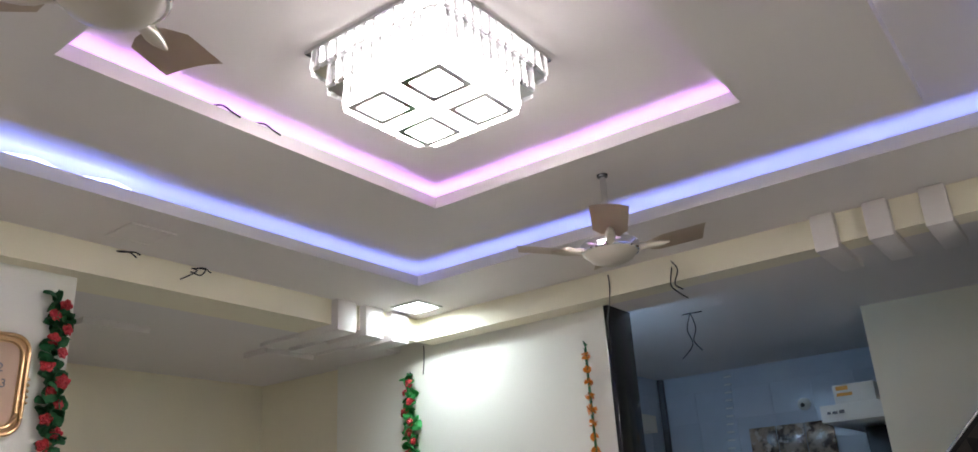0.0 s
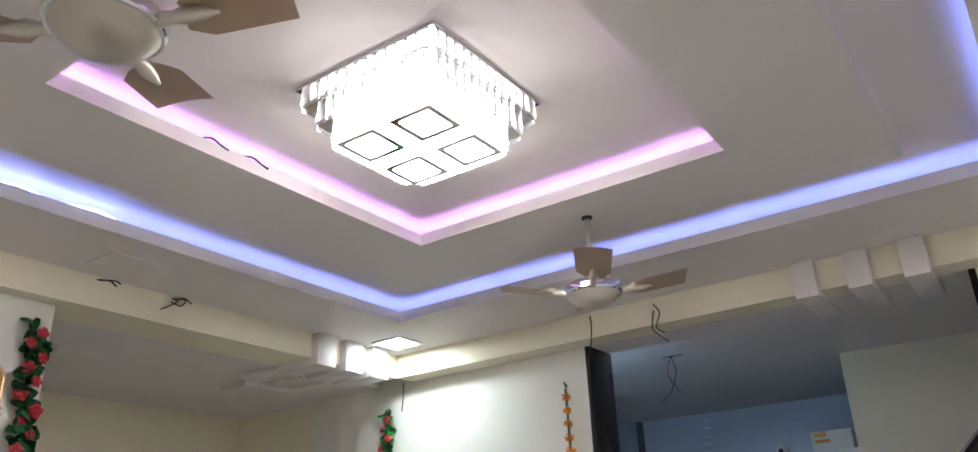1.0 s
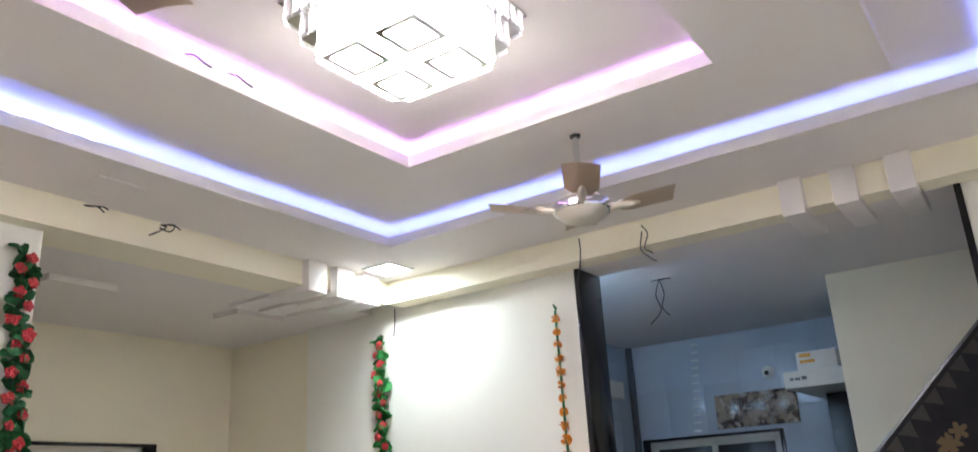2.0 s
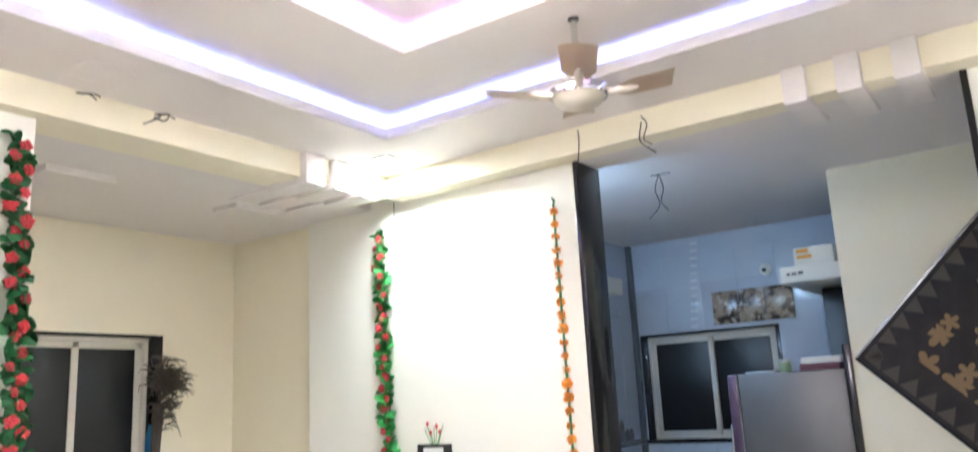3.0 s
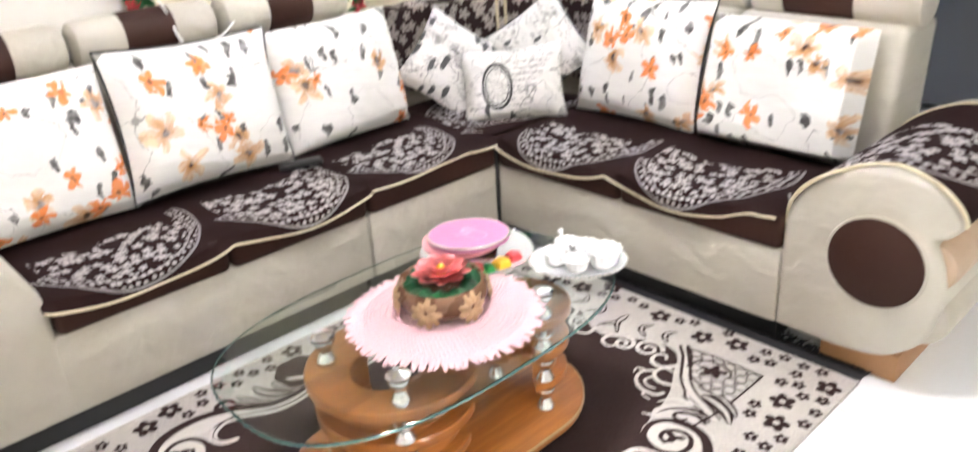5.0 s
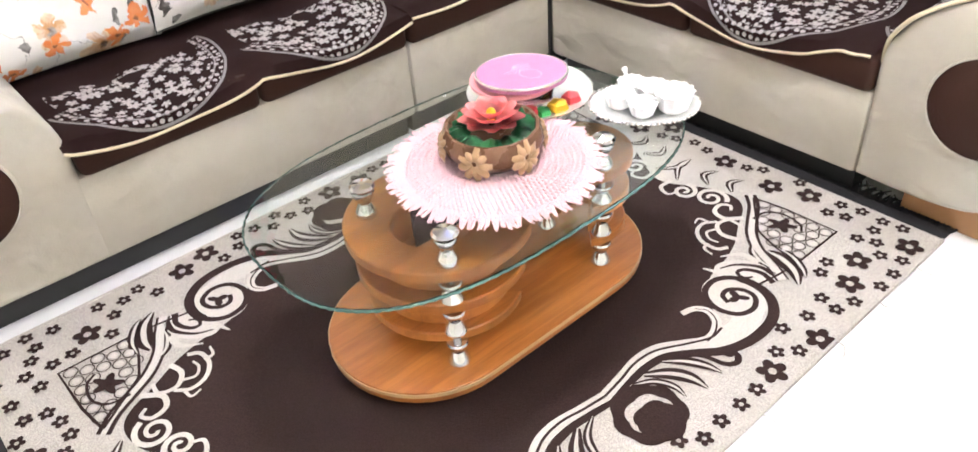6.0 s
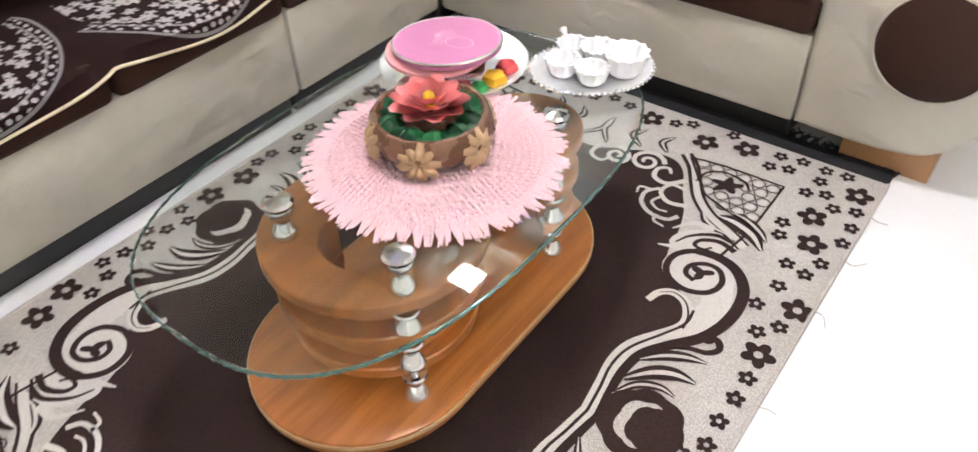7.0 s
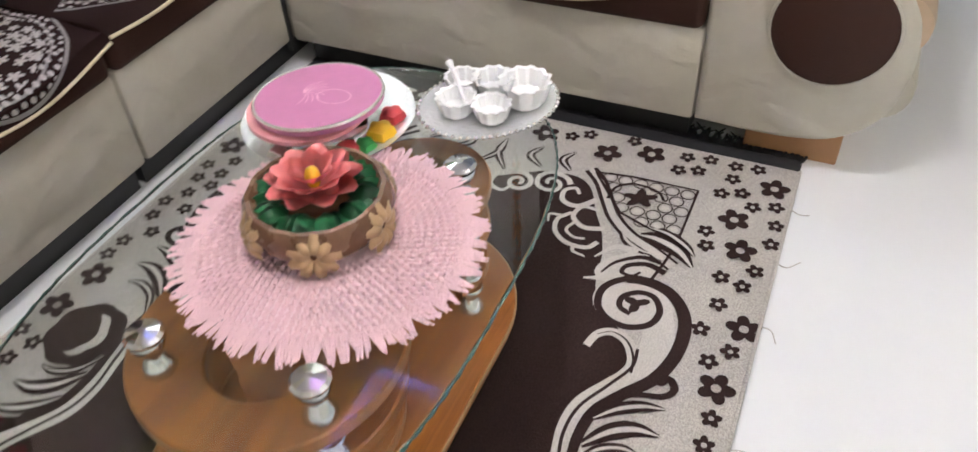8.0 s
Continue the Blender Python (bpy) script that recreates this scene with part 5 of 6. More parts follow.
def arm(parent, m, length):
    """m takes (across, along from the front, up) into the room."""
    def put(bm):
        bmesh.ops.recalc_face_normals(bm, faces=bm.faces)
        return moved(bm, m)
    turn = Matrix(((1, 0, 0, 0), (0, 0, 1, 0), (0, 1, 0, 0), (0, 0, 0, 1)))
    a = part("arm", put(moved(prism(arm_profile(), 0.0, length, 0.018, 3), turn)), M["beige"], parent, "beige scroll armrest")
    part("disc", put(moved(lathe([(0.118, -0.014), (0.126, -0.008), (0.126, 0.02)], (0.260, 0.379, 0.0), 40), turn)), M["brown"], a, "round brown end disc")
    part("disc_piping", put(moved(tube([(0.260 + 0.129 * math.cos(t), 0.379 + 0.129 * math.sin(t), -0.006) for t in (2 * math.pi * k / 40 for k in range(40))], 0.005, 6, closed=True), turn)), M["beige"], a)
    for k, (x, z, r) in enumerate(((0.375, 0.235, 0.078), (0.372, 0.385, 0.075))):
        part("bolster", put(moved(lathe([(r * 0.7, 0.03), (r * 0.95, 0.04), (r, 0.07), (r, length - 0.05), (r * 0.8, length - 0.01)], (x, z, 0), 24), turn)), M["tan"] if k else M["beige"], a)
    part("foot", put(box(0.12, 0.34, 0.06, length - 0.02, 0.0, 0.087, 0.004)), M["foot_wood"], a, "tan wooden foot")


def seat_run(name, label, base, seats, backs, plinth):
    s = thing(name, (sum(base[:2]) / 2, sum(base[2:4]) / 2, 0), label, "sofa", "sofa sections")
    part("plinth", box(*plinth, 0.0, 0.092), M["black"], s, "black plinth")
    part("base", box(*base, 0.085, 0.330, 0.012), M["beige"], s)
    for r in seats:
        part("seat", box(*r, 0.325, SEAT, 0.022, seg=3), M["brown"], s, "brown seat cushion")
    for r in backs:
        part("backrest", r, M["beige"], s)
    return s


def back_x(y0, y1):
    bm = box(BACKX, -2.50, y0, y1, 0.30, 0.855, 0.03, seg=3)
    for v in bm.verts:
        v.co.x -= 0.06 * (v.co.z - 0.3)
    return bm


def back_y(x0, x1):
    bm = box(x0, x1, 2.70, BACKY, 0.30, 0.855, 0.03, seg=3)
    for v in bm.verts:
        v.co.y += 0.06 * (v.co.z - 0.3)
    return bm


west = seat_run("sofa_section", "beige and brown two-seat sofa section with scroll arm and roll headrests", (-2.70, FX, 0.0, 1.487),
                [(-2.52, FX + 0.012, 0.49, 0.985), (-2.52, FX + 0.012, 0.99, 1.485)], [back_x(0.38, 0.94), back_x(0.945, 1.487)], (-2.66, FX - 0.05, 0.05, 1.48))
roll((-2.60, 0.37, 0.925), (-2.60, 0.885, 0.925), 0.078, west)
roll((-2.60, 0.90, 0.925), (-2.60, 1.385, 0.925), 0.078, west)
arm(west, Matrix(((0, -1, 0, FX + 0.005), (-1, 0, 0, 0.485), (0, 0, 1, 0), (0, 0, 0, 1))), 0.78)

corner = seat_run("sofa_section", "beige and brown corner sofa section with a cloth-covered curved back", (-2.70, FX, 1.493, 2.95),
                  [(-2.52, FX + 0.012, 1.493, 2.085), (-2.60, FX + 0.005, 2.09, 2.90)], [back_x(1.493, 2.02)], (-2.66, FX - 0.05, 1.50, 2.9))
roll((-2.60, 1.41, 0.925), (-2.60, 1.93, 0.925), 0.078, corner)


def curved(r0, r1, z0, z1, c=(-1.96, 2.10)):
    out, inn = [], []
    for k in range(19):
        a = radians(180 - 5 * k)
        out.append((c[0] + r1 * math.cos(a), c[1] + r1 * 1.13 * math.sin(a)))
        inn.append((c[0] + r0 * math.cos(a), c[1] + r0 * 1.13 * math.sin(a)))
    return prism(out + inn[::-1], z0, z1, 0.02, 3)


part("curved_back", curved(0.60, 0.74, 0.30, 0.83), M["beige"], corner)
part("seam", box(FX - 0.01, FX + 0.006, 2.085, 2.10, 0.06, 0.42), M["black"], corner)

north = seat_run("sofa_section", "beige and brown two-seat sofa section beside the kitchen opening", (-1.925, -0.775, FY, 2.94),
                 [(-1.92, -1.355, FY - 0.012, 2.72), (-1.35, -0.778, FY - 0.012, 2.72)], [back_y(-1.92, -1.335), back_y(-1.33, -0.745)], (-1.90, -0.79, FY + 0.05, 2.9))
roll((-1.92, 2.83, 0.915), (-1.325, 2.83, 0.915), 0.078, north, 0.22, 0.66)
roll((-1.31, 2.83, 0.915), (-0.72, 2.83, 0.915), 0.078, north, 0.22, 0.64)
arm(north, Matrix(((1, 0, 0, -0.773), (0, 1, 0, FY - 0.005), (0, 0, 1, 0), (0, 0, 0, 1))), 0.80)

# cloth over the curved back
c = (-1.96, 2.10)


def cover_point(u, v):
    a = radians(182 - 94 * u)
    L = 0.0
    if v < 0.55:
        r, z = 0.592, 0.50 + 0.338 * v / 0.55
    elif v < 0.75:
        r, z = 0.592 + 0.155 * (v - 0.55) / 0.2, 0.838 + 0.012 * math.sin((v - 0.55) / 0.2 * 3.14)
    else:
        r, z = 0.747, 0.838 - 0.2 * (v - 0.75) / 0.25
    return (c[0] + r * math.cos(a), c[1] + r * 1.13 * math.sin(a), z + 0.006 * math.sin(u * 40))


cov = thing("back_cover", (-2.5, 2.6, 0.8), "brown woven cloth with pale leaf print over the curved sofa back", "cover")
bm = grid(40, 20, cover_point, lambda u, v: (u * 1.15, v * 0.6))
bmesh.ops.solidify(bm, geom=bm.faces[:], thickness=0.004)
part("cloth", bm, M["back_cover"], cov)
for edge in (0.0, 1.0):
    part("hem", tube([cover_point(edge, k / 20) for k in range(21)], 0.006, 6), M["piping"], cov, "cream hem")
for mid in (0.50, 0.535):
    part("stripe", tube([Vector(cover_point(mid, k / 20)) + Vector((0.0, 0.0, 0.004)) for k in range(3, 16)], 0.007, 6), M["piping"], cov, "cream woven stripe")


def scallop(low, high, period, shift):
    return lambda s: low + (high - low) * abs(math.sin(math.pi * (s + shift) / period)) ** 0.8


throw("dark brown throw with pale leaf medallions over two seats", (FX + 0.014, 0.47, SEAT + 0.004), (0, 1, 0), (-1, 0, 0), 1.03, 0.46, scallop(0.015, 0.055, 0.53, 0.0))
throw("dark brown throw with pale leaf medallions on the single corner seat", (FX + 0.014, 1.50, SEAT + 0.006), (0, 1, 0), (-1, 0, 0), 0.60, 0.50, scallop(0.006, 0.02, 0.53, 0.1))
throw("dark brown throw with pale leaf medallions over the kitchen-side seats", (-1.93, FY - 0.014, SEAT + 0.006), (1, 0, 0), (0, 1, 0), 1.135, 0.50, lambda s: scallop(0.012, 0.065, 0.53, 0.0)(s) * min(1.0, max(0.05, (1.13 - s) / 0.16)))
ct = thing("throw", (-2.2, 2.5, SEAT), "dark brown leaf-print throw on the corner seat", "throw", "throws")
bm = grid(24, 24, lambda u, v: (-2.52 + 0.57 * u, 2.12 + 0.55 * v, SEAT + 0.014 + 0.003 * math.sin(u * 14 + v * 9)), lambda u, v: (u * 0.53, 0.04 + v * 0.30))
bmesh.ops.solidify(bm, geom=bm.faces[:], thickness=0.004)
part("cloth", bm, M["throw"], ct)

# cloth over the scroll arm
prof = arm_profile()[9:42]
ac = thing("throw", (-0.5, 2.5, 0.6), "dark brown leaf-print throw draped over the sofa arm", "throw", "throws")


def arm_cover(u, v):
    k = u * (len(prof) - 1)
    i = min(int(k), len(prof) - 2)
    x = prof[i][0] + (prof[i + 1][0] - prof[i][0]) * (k - i)
    z = prof[i][1] + (prof[i + 1][1] - prof[i][1]) * (k - i)
    front = 0.0 + 0.05 * (1 - abs(math.sin(math.pi * (u * 1.5 + 0.1))))
    return (-0.773 + x + 0.008 * (u - 0.3), FY - 0.012 + front + (0.70 - front) * v, z + 0.008)


bm = grid(40, 20, arm_cover, lambda u, v: (0.53 * u + 0.02, 0.02 + 0.5 * v))
bmesh.ops.solidify(bm, geom=bm.faces[:], thickness=0.004)
part("cloth", bm, M["throw"], ac)
for end in (0, 1):
    part("piping", tube([arm_cover(k / 40, end) for k in range(41)], 0.006, 6), M["piping"], ac, "cream piped edge")

# floral cushions
FLORAL = "white floral back cushion with orange blossoms and black leaves"
cushion((-2.40, 0.64, 0.665), 90, -13, 0, 0.55, 0.46, 0.19, M["cushion"], FLORAL, 4.5, 0.03)
cushion((-2.38, 1.19, 0.68), 90, -14, 2, 0.58, 0.48, 0.25, M["cushion"], "white cushion with orange blossoms, black leaves and dark piping", 3.0, 0.07, cord=M["black"])
cushion((-2.40, 1.75, 0.665), 90, -12, -1, 0.55, 0.45, 0.18, M["cushion"], FLORAL, 4.5, 0.03)
cushion((-1.65, 2.62, 0.665), 0, -14, 0, 0.56, 0.48, 0.21, M["cushion"], "white cushion with orange blossoms, black leaves and dark piping", 3.2, 0.07, cord=M["black"])
cushion((-1.08, 2.62, 0.645), 0, -12, 0, 0.56, 0.43, 0.21, M["cushion"], FLORAL, 9)
# printed pillows heaped in the corner
cushion((-2.37, 2.28, 0.615), 62, -20, 38, 0.36, 0.36, 0.13, M["smudge"], "white and grey printed pillow standing on its corner", 3, 0.10, group="corner pillows")
cushion((-2.11, 2.55, 0.665), 25, -18, 52, 0.36, 0.36, 0.12, M["smudge"], "white and grey printed pillow with black back, on its corner", 3, 0.10, M["black"], "corner pillows")
cushion((-2.08, 2.35, 0.562), 36, -24, -6, 0.42, 0.30, 0.14, M["bicycle"], "white printed pillow with a black wheel drawing", 3.5, 0.08, group="corner pillows")

rem = thing("remote_control", (-2.33, 1.45, SEAT + 0.02), "black remote control lying on the throw", "remote")
part("body", moved(box(-0.075, 0.075, -0.024, 0.024, 0, 0.022, 0.006), Matrix.Translation((-2.25, 1.45, SEAT + 0.014)) @ Matrix.Rotation(radians(70), 4, "Z")), M["black"], rem)

# small artificial roses behind the sofa corner
fl = thing("flower_bunch", (-2.72, 2.07, 0.84), "small bunch of dark red cloth flowers behind the sofa", "flowers")
part("stalk", tube([(-2.70, 2.07, 0.72), (-2.71, 2.08, 0.90)], 0.006, 6), M["leaf_dark"], fl)
rnd = random.Random(5)
for k in range(24):
    piece("rose", ROSE, fl, Matrix.Translation((rnd.uniform(-0.02, 0.05), rnd.gauss(0.0, 0.035), rnd.uniform(-0.02, 0.13))) @ Euler((rnd.uniform(-1, 1), rnd.uniform(0.3, 1.6), rnd.uniform(-1, 1))).to_matrix().to_4x4() @ Matrix.Scale(rnd.uniform(0.6, 0.95), 4))
for k in range(8):
    piece("leaf", LEAF_DARK, fl, Matrix.Translation((0.02, rnd.gauss(0.0, 0.03), rnd.uniform(-0.02, 0.09))) @ Euler((rnd.uniform(-1, 1), rnd.uniform(-1.2, 0.2), rnd.uniform(0, 6))).to_matrix().to_4x4() @ Matrix.Scale(0.8, 4))


# ================= rug =================
RX, RY, HX, HY = -1.203, 1.085, 0.697, 1.005
rug = thing("rug", (RX, RY, 0), "brown and cream floral woven rug with a dark fringe", "rug")
part("border_weave", box(RX - HX, RX + HX, RY - HY, RY + HY, 0.001, 0.010, 0.002), M["rug_pale"], rug, "cream woven ground")
QUAD = [(0.430, 0.0), (0.422, 0.06), (0.412, 0.12), (0.420, 0.18), (0.455, 0.245), (0.482, 0.30), (0.480, 0.345), (0.445, 0.38), (0.395, 0.42), (0.365, 0.48), (0.352, 0.56), (0.330, 0.63), (0.292, 0.70), (0.258, 0.77), (0.215, 0.80), (0.15, 0.795), (0.09, 0.765), (0.04, 0.735), (0.0, 0.725)]
quad = [(p.x, p.y) for p in spline([(a, b, 0) for a, b in QUAD], 5)]
ring = quad + [(-a, b) for a, b in quad[-2::-1]] + [(-a, -b) for a, b in quad[1:]] + [(a, -b) for a, b in quad[-2:0:-1]]
part("field", prism([(RX + a, RY + b) for a, b in ring], 0.004, 0.0115), M["rug_dark"], rug, "dark brown field")

white, dark = bmesh.new(), bmesh.new()


def spiral(cx, cy, r, turns, start, sense=1, n=26):
    return [(cx + r * (1 - 0.85 * k / n) * math.cos(start + sense * turns * 2 * math.pi * k / n), cy + r * (1 - 0.85 * k / n) * math.sin(start + sense * turns * 2 * math.pi * k / n)) for k in range(n + 1)]


def taper(n, w0, w1):
    return [w0 * (1 - k / (n - 1)) + w1 * k / (n - 1) for k in range(n)]


# dark leaves with a pale vein: points and width
FRONDS = [([(0.465, 0.165), (0.50, 0.200), (0.54, 0.222), (0.578, 0.230)], 0.024), ([(0.462, 0.105), (0.50, 0.148), (0.54, 0.170), (0.582, 0.172)], 0.032), ([(0.462, 0.060), (0.49, 0.105), (0.53, 0.125), (0.565, 0.120)], 0.018),
          ([(0.41, 0.655), (0.45, 0.655), (0.50, 0.635), (0.537, 0.597)], 0.040), ([(0.42, 0.685), (0.465, 0.68), (0.51, 0.655), (0.535, 0.63)], 0.022), ([(0.365, 0.665), (0.385, 0.63), (0.42, 0.61), (0.45, 0.605)], 0.022),
          ([(0.19, 0.815), (0.16, 0.85), (0.18, 0.89)], 0.020), ([(0.12, 0.80), (0.08, 0.835), (0.10, 0.88)], 0.020), ([(0.04, 0.76), (0.0, 0.82), (0.0, 0.88)], 0.018)]
# pale curls lying on the dark field: points, first and last width
CURLS = [([(0.498, 0.285), (0.492, 0.322), (0.470, 0.356), (0.437, 0.368), (0.411, 0.352), (0.400, 0.318)], 0.026, 0.015),
         ([(0.33, 0.645), (0.285, 0.635), (0.252, 0.662), (0.262, 0.700), (0.30, 0.70)], 0.014, 0.009), ([(0.245, 0.672), (0.222, 0.640), (0.232, 0.600), (0.268, 0.574), (0.312, 0.575), (0.33, 0.60)], 0.010, 0.012),
         ([(0.262, 0.645), (0.252, 0.615), (0.275, 0.597), (0.30, 0.60)], 0.008, 0.006), ([(0.285, 0.578), (0.288, 0.555), (0.318, 0.548)], 0.010, 0.005), ([(0.225, 0.655), (0.200, 0.650), (0.205, 0.625)], 0.009, 0.004),
         ([(0.285, 0.735), (0.250, 0.698), (0.212, 0.705), (0.203, 0.740), (0.225, 0.757), (0.240, 0.740)], 0.016, 0.008), ([(0.40, 0.505), (0.372, 0.500), (0.335, 0.487)], 0.026, 0.004), ([(0.42, 0.600), (0.372, 0.600), (0.338, 0.555)], 0.024, 0.004),
         ([(0.03, 0.745), (0.03, 0.70), (0.065, 0.685), (0.08, 0.71)], 0.014, 0.007)]
# the thick dark stem that winds into the large scroll
STEM = [(0.466, 0.0), (0.457, 0.06), (0.452, 0.12), (0.462, 0.18), (0.50, 0.235), (0.54, 0.285), (0.562, 0.345), (0.566, 0.41), (0.552, 0.465), (0.515, 0.508), (0.465, 0.523), (0.415, 0.512), (0.384, 0.475), (0.386, 0.430), (0.412, 0.400), (0.455, 0.390), (0.496, 0.410), (0.508, 0.450), (0.488, 0.485), (0.455, 0.488), (0.428, 0.465), (0.430, 0.437), (0.455, 0.425)]
VINE = [(0.50, 0.585), (0.45, 0.615), (0.39, 0.645), (0.34, 0.69), (0.305, 0.745), (0.272, 0.80), (0.235, 0.838)]
PATCH = [(0.250, 0.832), (0.34, 0.845), (0.492, 0.848), (0.490, 0.660), (0.40, 0.690), (0.345, 0.712), (0.305, 0.762)]


def inside(poly, x, y):
    hit = False
    for (x0, y0), (x1, y1) in zip(poly, poly[1:] + poly[:1]):
        if (y0 > y) != (y1 > y) and x < x0 + (x1 - x0) * (y - y0) / (y1 - y0):
            hit = not hit
    return hit


def curve(row, per=6):
    return [(q.x, q.y) for q in spline([(*p, 0) for p in row], per)]


def quarter(sx, sy):
    """Scrolls and leaves of one quarter, mirrored by sx, sy."""
    def P(a, b):
        return (RX + sx * a, RY + sy * b)

    def strip(bm, row, widths, z, per=6):
        pts = [P(a, b) for a, b in curve(row, per)]
        n = len(pts)
        merge(bm, ribbon(pts, [widths(k / (n - 1)) for k in range(n)] if callable(widths) else widths, z))

    def blot(bm, cx, cy, rx, ry, z, turn=0.0, lobes=0, depth=0.0, n=28):
        out = []
        for k in range(n):
            t = 2 * math.pi * k / n
            q = 1 - depth * (0.5 - 0.5 * math.cos(lobes * t))
            x, y = rx * q * math.cos(t), ry * q * math.sin(t)
            out.append(P(cx + x * math.cos(turn) - y * math.sin(turn), cy + x * math.sin(turn) + y * math.cos(turn)))
        bm.faces.new([bm.verts.new((x, y, z)) for x, y in out])
    # pale stem beside the field, with a fine line in it
    strip(white, [(0.446, 0.0), (0.438, 0.07), (0.431, 0.13), (0.441, 0.185), (0.478, 0.24), (0.512, 0.29), (0.523, 0.345), (0.52, 0.40), (0.50, 0.45)], lambda f: 0.032 + 0.034 * f, 0.0120)
    strip(dark, [(a + 0.014, b) for a, b in QUAD[:7]], 0.0065, 0.0128)
    # large scroll
    blot(white, 0.452, 0.457, 0.082, 0.074, 0.0122)
    strip(dark, STEM, lambda f: 0.015 + 0.012 * math.sin(math.pi * min(1, f * 1.5)) if f < 0.5 else 0.021 - 0.009 * f, 0.0128)
    blot(dark, 0.458, 0.456, 0.030, 0.024, 0.0131, 0.6, 3, 0.62)
    # second scroll above it
    blot(white, 0.420, 0.552, 0.080, 0.044, 0.0121, 0.62)
    strip(dark, [(0.365, 0.515), (0.385, 0.555), (0.43, 0.588), (0.475, 0.588)], lambda f: 0.004 + 0.012 * f, 0.0127)
    strip(dark, [(0.49, 0.560), (0.45, 0.572), (0.412, 0.555), (0.405, 0.532), (0.428, 0.528), (0.442, 0.545)], lambda f: 0.016 - 0.010 * f, 0.0127)
    # vine round the netted patch
    strip(dark, VINE, 0.034, 0.0124)
    strip(white, VINE, lambda f: 0.022 - 0.010 * f, 0.0127)
    # hook and leaves towards the edge
    strip(dark, [(0.49, 0.225), (0.53, 0.245), (0.566, 0.255), (0.582, 0.276), (0.570, 0.296), (0.548, 0.292)], lambda f: 0.010 + 0.008 * f, 0.0126)
    blot(dark, 0.552, 0.288, 0.014, 0.012, 0.0129)
    for row, w in FRONDS:
        strip(dark, row, lambda f: w * (0.15 + math.sin(math.pi * (0.08 + 0.90 * f))), 0.0125)
        strip(white, row, lambda f: 0.32 * w * (0.10 + math.sin(math.pi * (0.05 + 0.9 * f))), 0.0129)
    for row, w0, w1 in CURLS:
        strip(white, row, lambda f: w0 + (w1 - w0) * f, 0.0127)
    strip(dark, CURLS[0][0][:5], lambda f: 0.006 * (1 - 0.7 * f), 0.0131)
    for cx, cy, r, tn, st, sn in ((0.165, 0.752, 0.046, 1.6, 0.3, 1), (0.09, 0.728, 0.036, 1.5, 2.0, -1)):
        sp = [P(a, b) for a, b in spiral(cx, cy, r, tn, st, sn)]
        merge(white, ribbon(sp, taper(len(sp), 0.014, 0.009), 0.0127))
    # netted corner patch with a leaf
    edge = [P(a, b) for a, b in PATCH] + [P(*PATCH[0])]
    merge(dark, ribbon(edge, 0.007, 0.0128))
    strip(dark, [(0.490, 0.66), (0.482, 0.60), (0.468, 0.53)], 0.007, 0.0128)
    for i in range(8):
        for j in range(7):
            a, b = 0.27 + 0.037 * i + (0.0185 if j % 2 else 0), 0.665 + 0.032 * j
            if inside(PATCH, a, b) and (a - 0.375) ** 2 + (b - 0.775) ** 2 > 0.0017:
                merge(dark, ribbon([P(a + 0.0165 * math.cos(t), b + 0.0165 * math.sin(t)) for t in (2 * math.pi * k / 12 for k in range(13))], 0.0030, 0.0127))
                blot(white, a, b, 0.010, 0.010, 0.0126, n=8)
    blot(dark, 0.375, 0.775, 0.042, 0.034, 0.0129, 0.5, 5, 0.5, 40)
    strip(dark, [(0.305, 0.748), (0.312, 0.795), (0.350, 0.820), (0.405, 0.812), (0.428, 0.785)], 0.007, 0.0128)


for sx in (1, -1):
    for sy in (1, -1):
        quarter(sx, sy)
    # bell blossom in the middle of the long side
    cx, cy, gold_line = RX + sx * 0.540, RY + sx * 0.030, bmesh.new()
    for bm2, r, z, q in ((dark, 0.076, 0.0132, 1.0), (gold_line, 0.050, 0.0136, 0.85), (dark, 0.046, 0.0140, 0.8)):
        ox = sx * (0.016 if z > 0.0138 else 0.0)
        wave = 0.10 if r > 0.07 else 0.13
        lobes = 7 if r > 0.07 else 5
        pts = [(cx + ox + r * q * math.cos(t) * (1 + wave * abs(math.cos(lobes * t / 2))), cy + r * math.sin(t) * (1 + wave * abs(math.cos(lobes * t / 2)))) for t in (2 * math.pi * k / 40 for k in range(40))]
        bm2.faces.new([bm2.verts.new((x, y, z)) for x, y in pts])
    part("bell_outline", gold_line, M["rug_pale"], rug, "cream heart of the woven bell blossom")
tagged(part("scrollwork", white, M["rug_line"], rug, "white woven scrolls"), kind="stuff")
part("leafwork", dark, M["rug_dark"], rug, "brown woven leaves")


